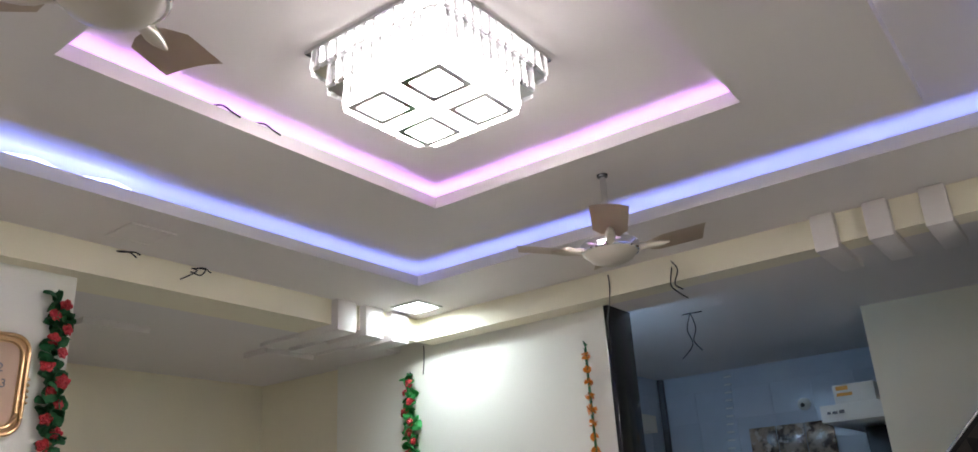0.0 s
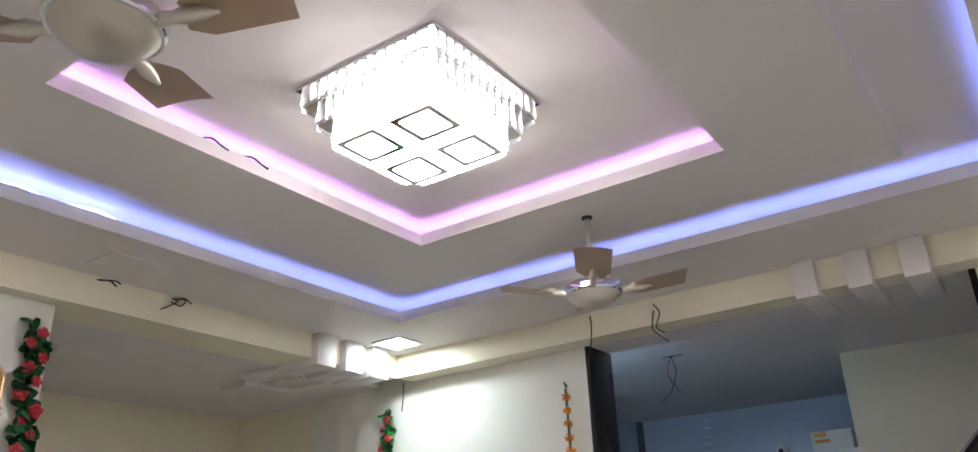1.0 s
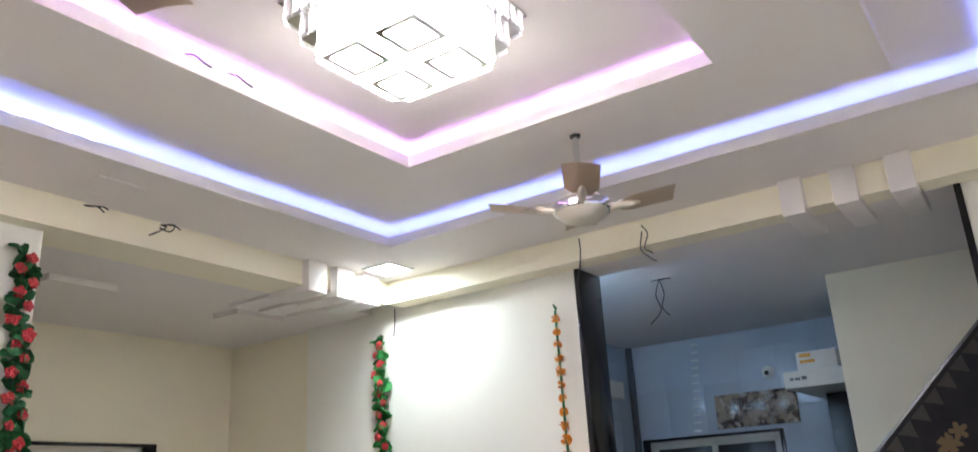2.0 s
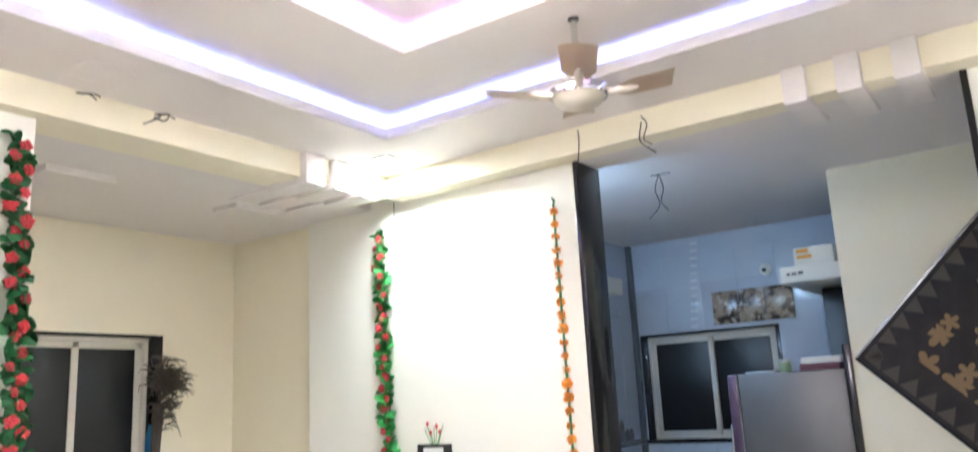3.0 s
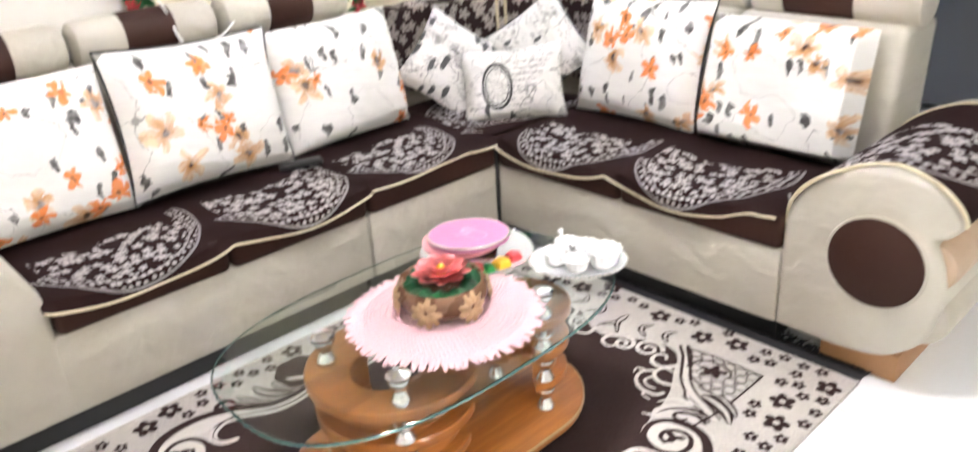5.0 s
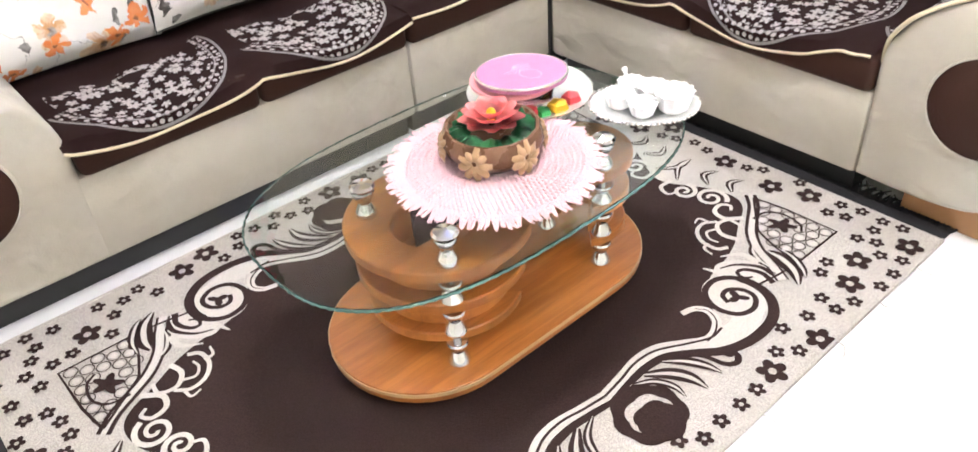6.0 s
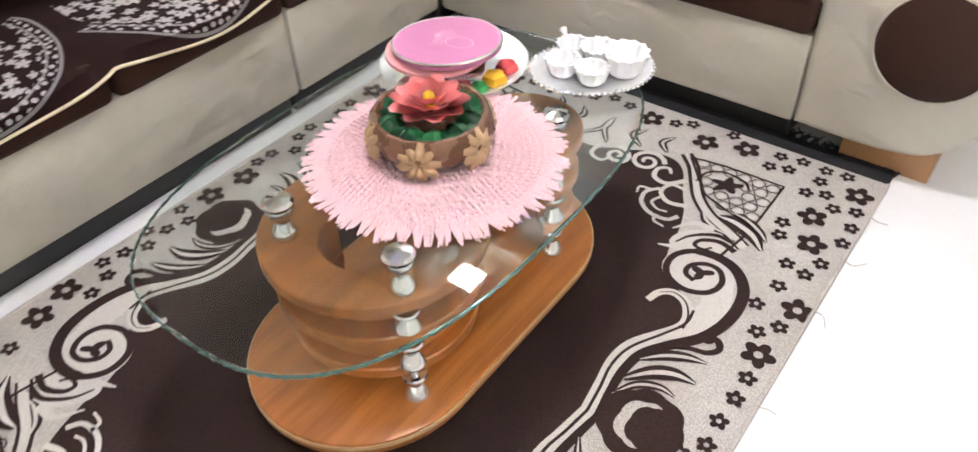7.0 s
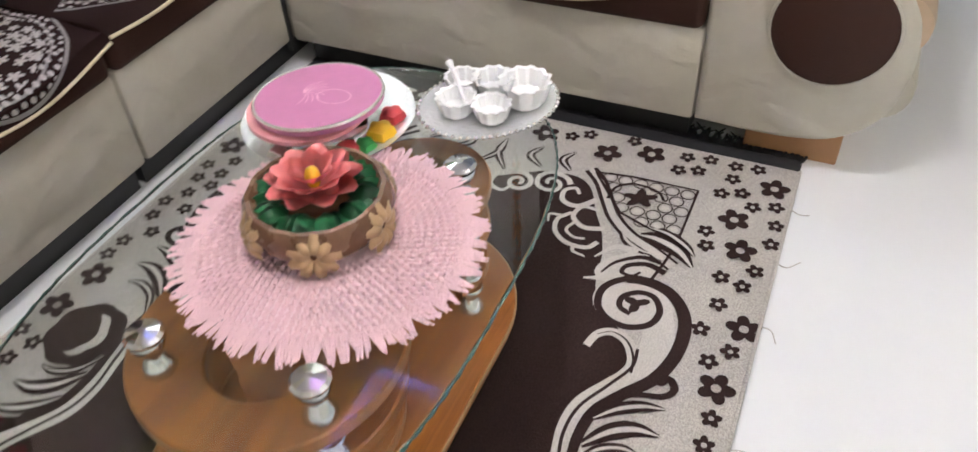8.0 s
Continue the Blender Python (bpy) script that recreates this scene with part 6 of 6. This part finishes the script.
def blossom(cx, cy, r, spin, z=0.0123):
    bm = bmesh.new()
    n = 40
    out = [bm.verts.new((cx + r * (0.58 + 0.42 * abs(math.cos(2.5 * t))) * math.cos(t + spin), cy + r * (0.58 + 0.42 * abs(math.cos(2.5 * t))) * math.sin(t + spin), z)) for t in (2 * math.pi * k / n for k in range(n))]
    inn = [bm.verts.new((cx + r * 0.26 * math.cos(t + spin), cy + r * 0.26 * math.sin(t + spin), z)) for t in (2 * math.pi * k / n for k in range(n))]
    for k in range(n):
        j = (k + 1) % n
        bm.faces.new((out[k], out[j], inn[j], inn[k]))
    return bm


FLOWER_BIG, FLOWER_SMALL = mesh_of("flower_motif", blossom(0, 0, 0.036, 0.3, 0.0), M["rug_dark"]), mesh_of("flower_motif", blossom(0, 0, 0.020, 0.9, 0.0), M["rug_dark"])
rnd = random.Random(11)
spots = []
for k in range(6000):
    x, y = rnd.uniform(-HX + 0.02, HX - 0.02), rnd.uniform(-HY + 0.02, HY - 0.02)
    ax, ay = abs(x), abs(y)
    if ay < (0.34 if ax < 0.62 else -1) or ay < (0.66 if ax < 0.592 else -1) or ay < (0.875 if ax < 0.525 else -1) or (ax < 0.28 and ay < 0.91):
        continue
    r = rnd.choice((0.036, 0.020) if k < 900 else (0.020,))
    if all((x - a) ** 2 + (y - b) ** 2 > (r + c2 + 0.006) ** 2 for a, b, c2 in spots):
        spots.append((x, y, r))
        piece("flower_motif", FLOWER_BIG if r > 0.03 else FLOWER_SMALL, rug, Matrix.Translation((x, y, 0.0123)) @ Matrix.Rotation(rnd.uniform(0, 6), 4, "Z"))

for end in (1, -1):
    part("end_band", box(RX - HX, RX + HX, RY + min(end * HY, end * (HY + 0.07)), RY + max(end * HY, end * (HY + 0.07)), 0.001, 0.008, 0.002), M["dark_fringe"], rug, "black woven end band")
fringe = bmesh.new()
for end in (1, -1):
    for k in range(230):
        x = RX - HX + 2 * HX * k / 229
        l = 0.06 + rnd.uniform(-0.012, 0.02)
        y = RY + end * (HY + 0.045)
        merge(fringe, tube([(x, y, 0.006), (x + rnd.uniform(-0.012, 0.012), y + end * l * 0.5, 0.009), (x + rnd.uniform(-0.02, 0.02), y + end * l, 0.004)], [0.004, 0.004, 0.002], 4))
tagged(part("fringe", fringe, M["dark_fringe"], rug, "black yarn fringe"), kind="stuff")
threads = bmesh.new()
for k in range(9):
    y = RY - 0.8 + 0.21 * k + rnd.uniform(-0.08, 0.08)
    x = RX + HX
    merge(threads, tube(spline([(x - 0.01, y, 0.010), (x + 0.02, y + rnd.uniform(-0.02, 0.02), 0.008), (x + rnd.uniform(0.03, 0.06), y + rnd.uniform(-0.03, 0.03), 0.002)], 4), 0.0012, 4))
tagged(part("loose_thread", threads, M["rug_pale"], rug, "loose pale threads"), kind="stuff")
for sx in (1, -1):
    part("selvedge", box(RX + sx * HX - 0.004, RX + sx * HX + 0.004, RY - HY, RY + HY, 0.001, 0.013, 0.002), M["rug_pale"], rug)


# ================= coffee table =================
TX, TY, TZ = -1.148, 1.097, 0.418
tab = thing("coffee_table", (TX, TY, 0.0), "oval glass coffee table on honey-coloured wooden crescents with chrome pillars", "coffee table")


def oval(cx, cy, a, b, n=96, p=2.75, ripple=0.0):
    out = []
    for k in range(n):
        t = 2 * math.pi * k / n
        c1, s1 = math.cos(t), math.sin(t)
        out.append((cx + (a + (ripple if k % 2 else 0)) * math.copysign(abs(c1) ** (2 / p), c1), cy + (b + (ripple if k % 2 else 0)) * math.copysign(abs(s1) ** (2 / p), s1)))
    return out


part("glass_top", prism(oval(TX, TY, 0.310, 0.505, 128, ripple=0.0016), TZ, TZ + 0.008, 0.0022, 1), M["clear"], tab, "clear greenish glass top with a chipped bevelled edge", smooth=False)
rim = oval(TX, TY, 0.3112, 0.5062, 220, ripple=0.0018)
part("glass_edge", prism(rim, TZ + 0.0012, TZ + 0.0066, hole=oval(TX, TY, 0.3095, 0.5045, 220)), M["glass_edge"], tab, "greenish chipped glass edge", smooth=False)


def stadium(cx, cy, a, b, n=20):
    """Straight-sided plate with round ends, long in y."""
    out = [(cx + a * math.cos(t), cy + b - a + a * math.sin(t)) for t in (math.pi * k / n for k in range(n + 1))]
    return out + [(cx + a * math.cos(t), cy - b + a + a * math.sin(t)) for t in (math.pi + math.pi * k / n for k in range(n + 1))]


part("base_plate", prism(stadium(-1.160, 1.125, 0.226, 0.428), 0.050, 0.082, 0.006, 2), M["wood"], tab, "honey wooden base plate")
part("edge_band", prism(stadium(-1.160, 1.125, 0.2275, 0.4295), 0.068, 0.0775, hole=stadium(-1.160, 1.125, 0.2245, 0.4265)), M["edge_band"], tab, "worn pale edge band")
for x, y in ((-1.28, 0.85), (-1.02, 0.85), (-1.28, 1.40), (-1.02, 1.40)):
    part("foot", lathe([(0.018, 0.0), (0.022, 0.01), (0.018, 0.0385)], (x, y, 0.0125), 14), M["black"], tab)


def crescent(cx, cy, r, inner, a0, a1, z0, z1, dx=0.0, dy=0.012, n=40):
    """A C-shaped plate; dx, dy set its round hole off the centre."""
    turn = [radians(a0 + (a1 - a0) * k / n) for k in range(n + 1)]
    out = [(cx + r * math.cos(t), cy + r * math.sin(t)) for t in turn]
    inn = [(cx + dx + inner * math.cos(t), cy + dy + inner * math.sin(t)) for t in reversed(turn)]
    return prism(out + inn, z0, z1, 0.003, 1)


# two stacks of crescent shelves on hourglass spacers, with a recessed curved wall
LEVELS = ((0.145, 0.170), (0.235, 0.262), (0.326, 0.352))
for cx, cy, radii, hole, dx, dy, a0, a1 in ((-1.152, 0.983, (0.176, 0.190, 0.204), 0.086, 0.015, -0.028, 176, 392), (-1.11, 1.375, (0.112, 0.118, 0.124), 0.055, 0.0, 0.012, -32, 212)):
    for r, (z0, z1) in zip(radii, LEVELS):
        part("crescent", crescent(cx, cy, r, hole, a0, a1, z0, z1, dx, dy), M["wood"], tab, "honey wooden crescent shelf")
    part("inner_wall", crescent(cx, cy, radii[0] - 0.028, hole + 0.004, a0, a1, 0.170, 0.326, dx, dy), M["wood"], tab, "curved wooden inner wall")


def pillar(x, y):
    p = part("pillar", lathe([(0.010, 0.080), (0.010, TZ)], (x, y, 0), 12), M["chrome"], tab, "chrome pillar")
    for z0, z1 in ((0.082, 0.145), (0.170, 0.232), (0.260, 0.306), (0.352, TZ - 0.001)):
        h = z1 - z0
        part("spacer", lathe([(0.023, z0), (0.025, z0 + h * 0.08), (0.021, z0 + h * 0.26), (0.0125, z0 + h * 0.5), (0.021, z0 + h * 0.74), (0.025, z0 + h * 0.92), (0.023, z1)], (x, y, 0), 20), M["chrome"], p)
    part("cap", lathe([(0.027, TZ + 0.0085), (0.028, TZ + 0.012), (0.023, TZ + 0.017), (0.006, TZ + 0.020)], (x, y, 0), 14), M["chrome"], p, "faceted chrome cap", smooth=False)


for x, y in ((-1.256, 0.872), (-1.006, 0.892), (-1.017, 1.352), (-1.21, 1.36)):
    pillar(x, y)

# pink yarn mat
GZ = TZ + 0.0085
mat_thing = thing("table_mat", (-1.118, 1.122, GZ), "round pink crocheted table mat with a shaggy fringe", "table mat")
MX, MY = -1.118, 1.122


def mat_z(u, v):
    a, r = 2 * math.pi * u, 0.196 * v
    return (MX + r * math.cos(a), MY + r * math.sin(a), GZ + 0.006 + 0.0015 * abs(math.sin(r * 210)))


bm = grid(120, 26, mat_z)
bmesh.ops.remove_doubles(bm, verts=bm.verts, dist=0.0003)
bmesh.ops.solidify(bm, geom=bm.faces[:], thickness=-0.004)
part("mat", bm, M["crochet"], mat_thing)
# tassels: four strands knotted into each edge loop
bm = bmesh.new()
for k in range(150):
    a = 2 * math.pi * k / 150
    lean, reach = rnd.uniform(-0.05, 0.05), rnd.uniform(0.224, 0.238)
    for j in range(4):
        b = a + (j - 1.5) * 0.008
        e = a + lean + (j - 1.5) * rnd.uniform(0.004, 0.014)
        l = reach + rnd.uniform(-0.006, 0.005)
        merge(bm, tube([(MX + 0.190 * math.cos(a), MY + 0.190 * math.sin(a), GZ + 0.008), (MX + 0.206 * math.cos(b), MY + 0.206 * math.sin(b), GZ + 0.0075 + rnd.uniform(0, 0.003)), (MX + l * math.cos(e), MY + l * math.sin(e), GZ + 0.003 + rnd.uniform(0, 0.002))], [0.0030, 0.0027, 0.0018], 4))
tagged(part("fringe", bm, M["pink_yarn"], mat_thing, "loose pink yarn fringe"), kind="stuff")
# crochet stitches in rings
bm = bmesh.new()
for ringk in range(11):
    r = 0.072 + 0.0118 * ringk
    n = int(2 * math.pi * r / 0.0105)
    for k in range(n):
        a = 2 * math.pi * (k + 0.5 * (ringk % 2)) / n
        b = a + 0.004 / r
        merge(bm, tube([(MX + (r - 0.006) * math.cos(a), MY + (r - 0.006) * math.sin(a), GZ + 0.0065), (MX + r * math.cos((a + b) / 2), MY + r * math.sin((a + b) / 2), GZ + 0.0095 + rnd.uniform(0, 0.0012)), (MX + (r + 0.006) * math.cos(b), MY + (r + 0.006) * math.sin(b), GZ + 0.0065)], [0.0025, 0.0042, 0.0025], 5))
tagged(part("stitches", bm, M["pink_yarn"], mat_thing, "raised pink crochet stitches"), kind="stuff")

# clay bowl with a lotus
PX, PY, PZ = -1.138, 1.137, GZ + 0.008
pot = thing("clay_bowl", (PX, PY, PZ), "brown clay bowl with gilded relief flowers, filled with green", "bowl")
part("bowl", lathe([(0.070, 0.0), (0.084, 0.007), (0.106, 0.031), (0.111, 0.049), (0.106, 0.069), (0.101, 0.077), (0.094, 0.077), (0.091, 0.070), (0.085, 0.066), (0.002, 0.064)], (PX, PY, PZ), 48, lambda a, i: 1 + (0.012 * math.sin(a * 14) if 4 <= i <= 6 else 0)), M["terracotta"], pot)
pm = bmesh.new()
for k in range(9):
    p = grid(5, 4, lambda u, v: (0.003 + 0.029 * u, (v - 0.5) * 0.0175 * math.sin(math.pi * (0.10 + 0.74 * u)) ** 0.9, 0.010 * math.sin(math.pi * min(1, u + 0.1)) * (1 - (2 * v - 1) ** 2) ** 0.5 if 0 < v < 1 else 0.0))
    merge(pm, moved(p, Matrix.Rotation(2 * math.pi * k / 9, 4, "Z")))
REL = mesh_of("relief_flower", pm, M["clay_relief"])
for k in range(6):
    a = radians(-62 + 60 * k)
    n = Vector((math.cos(a), math.sin(a), 0.12)).normalized()
    piece("relief_flower", REL, pot, Matrix.Translation((0.105 * math.cos(a), 0.105 * math.sin(a), 0.041)) @ n.to_track_quat("Z", "Y").to_matrix().to_4x4() @ Matrix.Scale(1.2, 4))
pl = leaf_mesh("green_leaf", M["moss"], 0.05, 0.024)
for k in range(26):
    a = k * 2.4
    piece("green_leaf", pl, pot, Matrix.Translation((0.045 * math.cos(a), 0.045 * math.sin(a), 0.061 + 0.002 * (k % 5))) @ Matrix.Rotation(a, 4, "Z") @ Matrix.Rotation(-0.06 - 0.06 * (k % 3), 4, "Y"))
lot = thing("lotus_flower", (PX, PY, PZ + 0.072), "coral pink artificial lotus with a yellow heart in the bowl", "flower")
pet = grid(6, 5, lambda u, v: (0.006 + 0.064 * u, (v - 0.5) * 0.050 * math.sin(math.pi * (0.14 + 0.80 * u)) ** 0.9, 0.016 * u * u + 0.012 * (2 * v - 1) ** 2 * math.sin(math.pi * u)))
bmesh.ops.solidify(pet, geom=pet.faces[:], thickness=0.0015)
PET = mesh_of("petal", pet, M["lotus"])
for ringk, (n, tilt, sc) in enumerate(((9, -0.06, 1.04), (8, -0.28, 0.92), (6, -0.52, 0.68))):
    for k in range(n):
        piece("petal", PET, lot, Matrix.Translation((0, 0, 0.004 + 0.006 * ringk)) @ Matrix.Rotation(2 * math.pi * (k + 0.5 * ringk) / n, 4, "Z") @ Matrix.Rotation(tilt, 4, "Y") @ Matrix.Scale(sc, 4))
part("heart", lathe([(0.008, 0.010), (0.012, 0.026), (0.009, 0.038), (0.003, 0.043)], (PX, PY, PZ + 0.072), 12), M["yellow"], lot)

# foil plate with a lidded pink box
QX, QY = -1.285, 1.385
plate = thing("foil_plate", (QX, QY, GZ), "silver foil plate holding a pink lidded box", "plate")
part("dish", lathe([(0.09, 0.0), (0.10, 0.003), (0.150, 0.016), (0.152, 0.019), (0.148, 0.019), (0.10, 0.008), (0.002, 0.006)], (QX, QY, GZ), 56, lambda a, i: 1 + (0.012 * math.sin(a * 28) if i in (2, 3, 4) else 0)), M["foil"], plate)
pb = thing("lidded_box", (QX + 0.02, QY - 0.05, GZ + 0.009), "round glossy pink lid resting tilted on a glass box", "box")
bx, by, bz = QX + 0.025, QY - 0.045, GZ + 0.010
part("box", lathe([(0.060, 0.0), (0.070, 0.006), (0.074, 0.045), (0.072, 0.052)], (bx, by, bz), 40), M["cut_glass"], pb, "clear glass box")
part("under_lid", lathe([(0.094, 0.052), (0.102, 0.055), (0.102, 0.062), (0.094, 0.065)], (bx - 0.018, by - 0.012, bz), 44), M["salmon"], pb, "salmon pink inner lid")
lidm = Matrix.Translation((bx - 0.002, by + 0.0, bz + 0.074)) @ Matrix.Rotation(radians(-2), 4, "X") @ Matrix.Rotation(radians(-3), 4, "Y")
lid = part("lid", moved(lathe([(0.100, -0.010), (0.107, -0.006), (0.107, 0.005), (0.105, 0.0068), (0.098, 0.0074), (0.096, 0.0075), (0.002, 0.0076)], steps=48), lidm), M["pink_lid"], pb, "glossy pink lid")
part("rim", moved(tube([(0.1065 * math.cos(t), 0.1065 * math.sin(t), 0.005) for t in (2 * math.pi * k / 48 for k in range(48))], 0.003, 6, closed=True), lidm), M["silver"], lid, "silver rim")
pale_line = plain("pale_engraving", (0.82, 0.42, 0.58), 0.4, vary=0.05, bump=0.0)
eng = bmesh.new()
for k in range(9):
    a = radians(-70 + 17 * k)
    petal = [(-0.03 + 0.042 * t * math.cos(a) - 0.008 * math.sin(t * 3.14) * math.sin(a), 0.042 * t * math.sin(a) + 0.008 * math.sin(t * 3.14) * math.cos(a)) for t in (j / 8 for j in range(9))]
    merge(eng, ribbon(petal, 0.0015, 0.0080))
merge(eng, ribbon([(0.03 + 0.030 * math.cos(2 * math.pi * k / 24), 0.022 * math.sin(2 * math.pi * k / 24)) for k in range(25)], 0.0016, 0.0080))
part("engraving", moved(eng, lidm), pale_line, lid)
for k, (dx, dy, m, r) in enumerate(((0.118, -0.022, "yellow", 0.024), (0.112, 0.028, "rose", 0.022), (0.045, -0.118, "rose", 0.022), (0.088, -0.085, "rose", 0.022), (-0.01, -0.128, "silver", 0.022), (0.110, -0.062, "leaf", 0.018))):
    s = thing("toy_sweet" if m != "silver" else "glass_trinket", (QX + dx, QY + dy, GZ + 0.012), {"yellow": "small yellow ornament on the silver foil plate", "rose": "small red ornament on the silver foil plate", "silver": "small shiny trinket on the silver foil plate", "leaf": "small green ornament on the silver foil plate"}[m], "ornament", "plate ornaments")
    part("body", lathe([(r * 0.7, 0), (r, r * 0.4), (r * 0.85, r * 0.9), (r * 0.3, r * 1.2)], base_of(s), 14, lambda a, i: 1 + 0.15 * math.sin(5 * a)), M[m], s)

# silver plate with white crystal cups
SX, SY = -1.035, 1.51
tray = thing("silver_plate", (SX, SY, GZ), "oval silver plate with a beaded rim", "plate")
part("dish", lathe([(0.07, 0.0), (0.08, 0.003), (0.112, 0.018), (0.115, 0.021), (0.110, 0.021), (0.08, 0.009), (0.002, 0.007)], (SX, SY, GZ), 48, lambda a, i: 1 + 0.10 * math.cos(2 * (a - 0.8)) + (0.01 * math.sin(a * 30) if i in (2, 3, 4) else 0)), M["foil"], tray)
beads = bmesh.new()
for k in range(56):
    a = 2 * math.pi * k / 56
    rr = 0.1135 * (1 + 0.10 * math.cos(2 * (a - 0.8)))
    bead = bmesh.new()
    bmesh.ops.create_icosphere(bead, subdivisions=1, radius=0.0042, matrix=Matrix.Translation((SX + rr * math.cos(a), SY + rr * math.sin(a), GZ + 0.022)))
    merge(beads, bead)
tagged(part("beading", beads, M["silver"], tray, "beaded silver rim"), kind="stuff")
for k, (dx, dy, r, h) in enumerate(((-0.045, -0.035, 0.034, 0.034), (0.02, -0.03, 0.033, 0.032), (0.055, 0.035, 0.044, 0.046), (-0.005, 0.035, 0.036, 0.040), (-0.06, 0.025, 0.032, 0.036))):
    s = thing("crystal_cup", (SX + dx, SY + dy, GZ + 0.010), "small fluted white crystal cup on the silver plate", "cup", "crystal cups")
    part("cup", lathe([(r * 0.6, 0), (r * 0.8, h * 0.2), (r, h), (r * 1.05, h * 1.05), (r * 0.9, h), (r * 0.7, h * 0.4), (0.002, h * 0.3)], base_of(s), 36, lambda a, i: 1 + (0.08 * math.sin(a * 12) if i > 1 else 0.03 * math.sin(a * 12))), M["crystal_white"], s)
sp = thing("spoon", (SX - 0.06, SY - 0.02, GZ + 0.03), "small white spoon leaning on the crystal cups", "spoon")
part("handle", tube([(SX - 0.03, SY - 0.03, GZ + 0.035), (SX - 0.075, SY + 0.02, GZ + 0.06), (SX - 0.088, SY + 0.03, GZ + 0.066)], [0.004, 0.004, 0.008], 8), M["crystal_white"], sp)


# ================= kitchen wall tiles =================
tile_me = mesh_of("tile", box(-0.1495, 0.1495, -0.005, 0.0, -0.223, 0.223, 0.003, seg=1), M["tile"])
for i in range(7):
    for j in range(7):
        x, z = KIT_X0 + 0.15 + 0.302 * i, 0.223 + 0.45 * j
        if z > KIT_CEIL or x > YELLOW_X:
            continue
        if K0 - 0.14 < x < K1 + 0.14 and KZ0 - 0.22 < z < KZ1 + 0.22:
            continue
        piece("tile", tile_me, kit, Matrix.Translation((x, KIT_Y, z)))
for z0, z1 in ((0.9, KZ0 - 0.03), (KZ1 + 0.02, 2.46)):
    for i in range(4):
        part("tile", box(K0 - 0.05 + 0.302 * i, K0 + 0.248 + 0.302 * i, KIT_Y - 0.0085, KIT_Y - 0.001, z0, z1, 0.002), M["tile"], kit)
for i in range(9):
    for j in range(7):
        y, z = 3.33 + 0.15 + 0.302 * i, 0.223 + 0.45 * j
        if z < KIT_CEIL and y < KIT_Y - 0.1:
            piece("tile", tile_me, kitw, Matrix.Translation((KIT_X0, y, z)) @ Matrix.Rotation(radians(90), 4, "Z"))
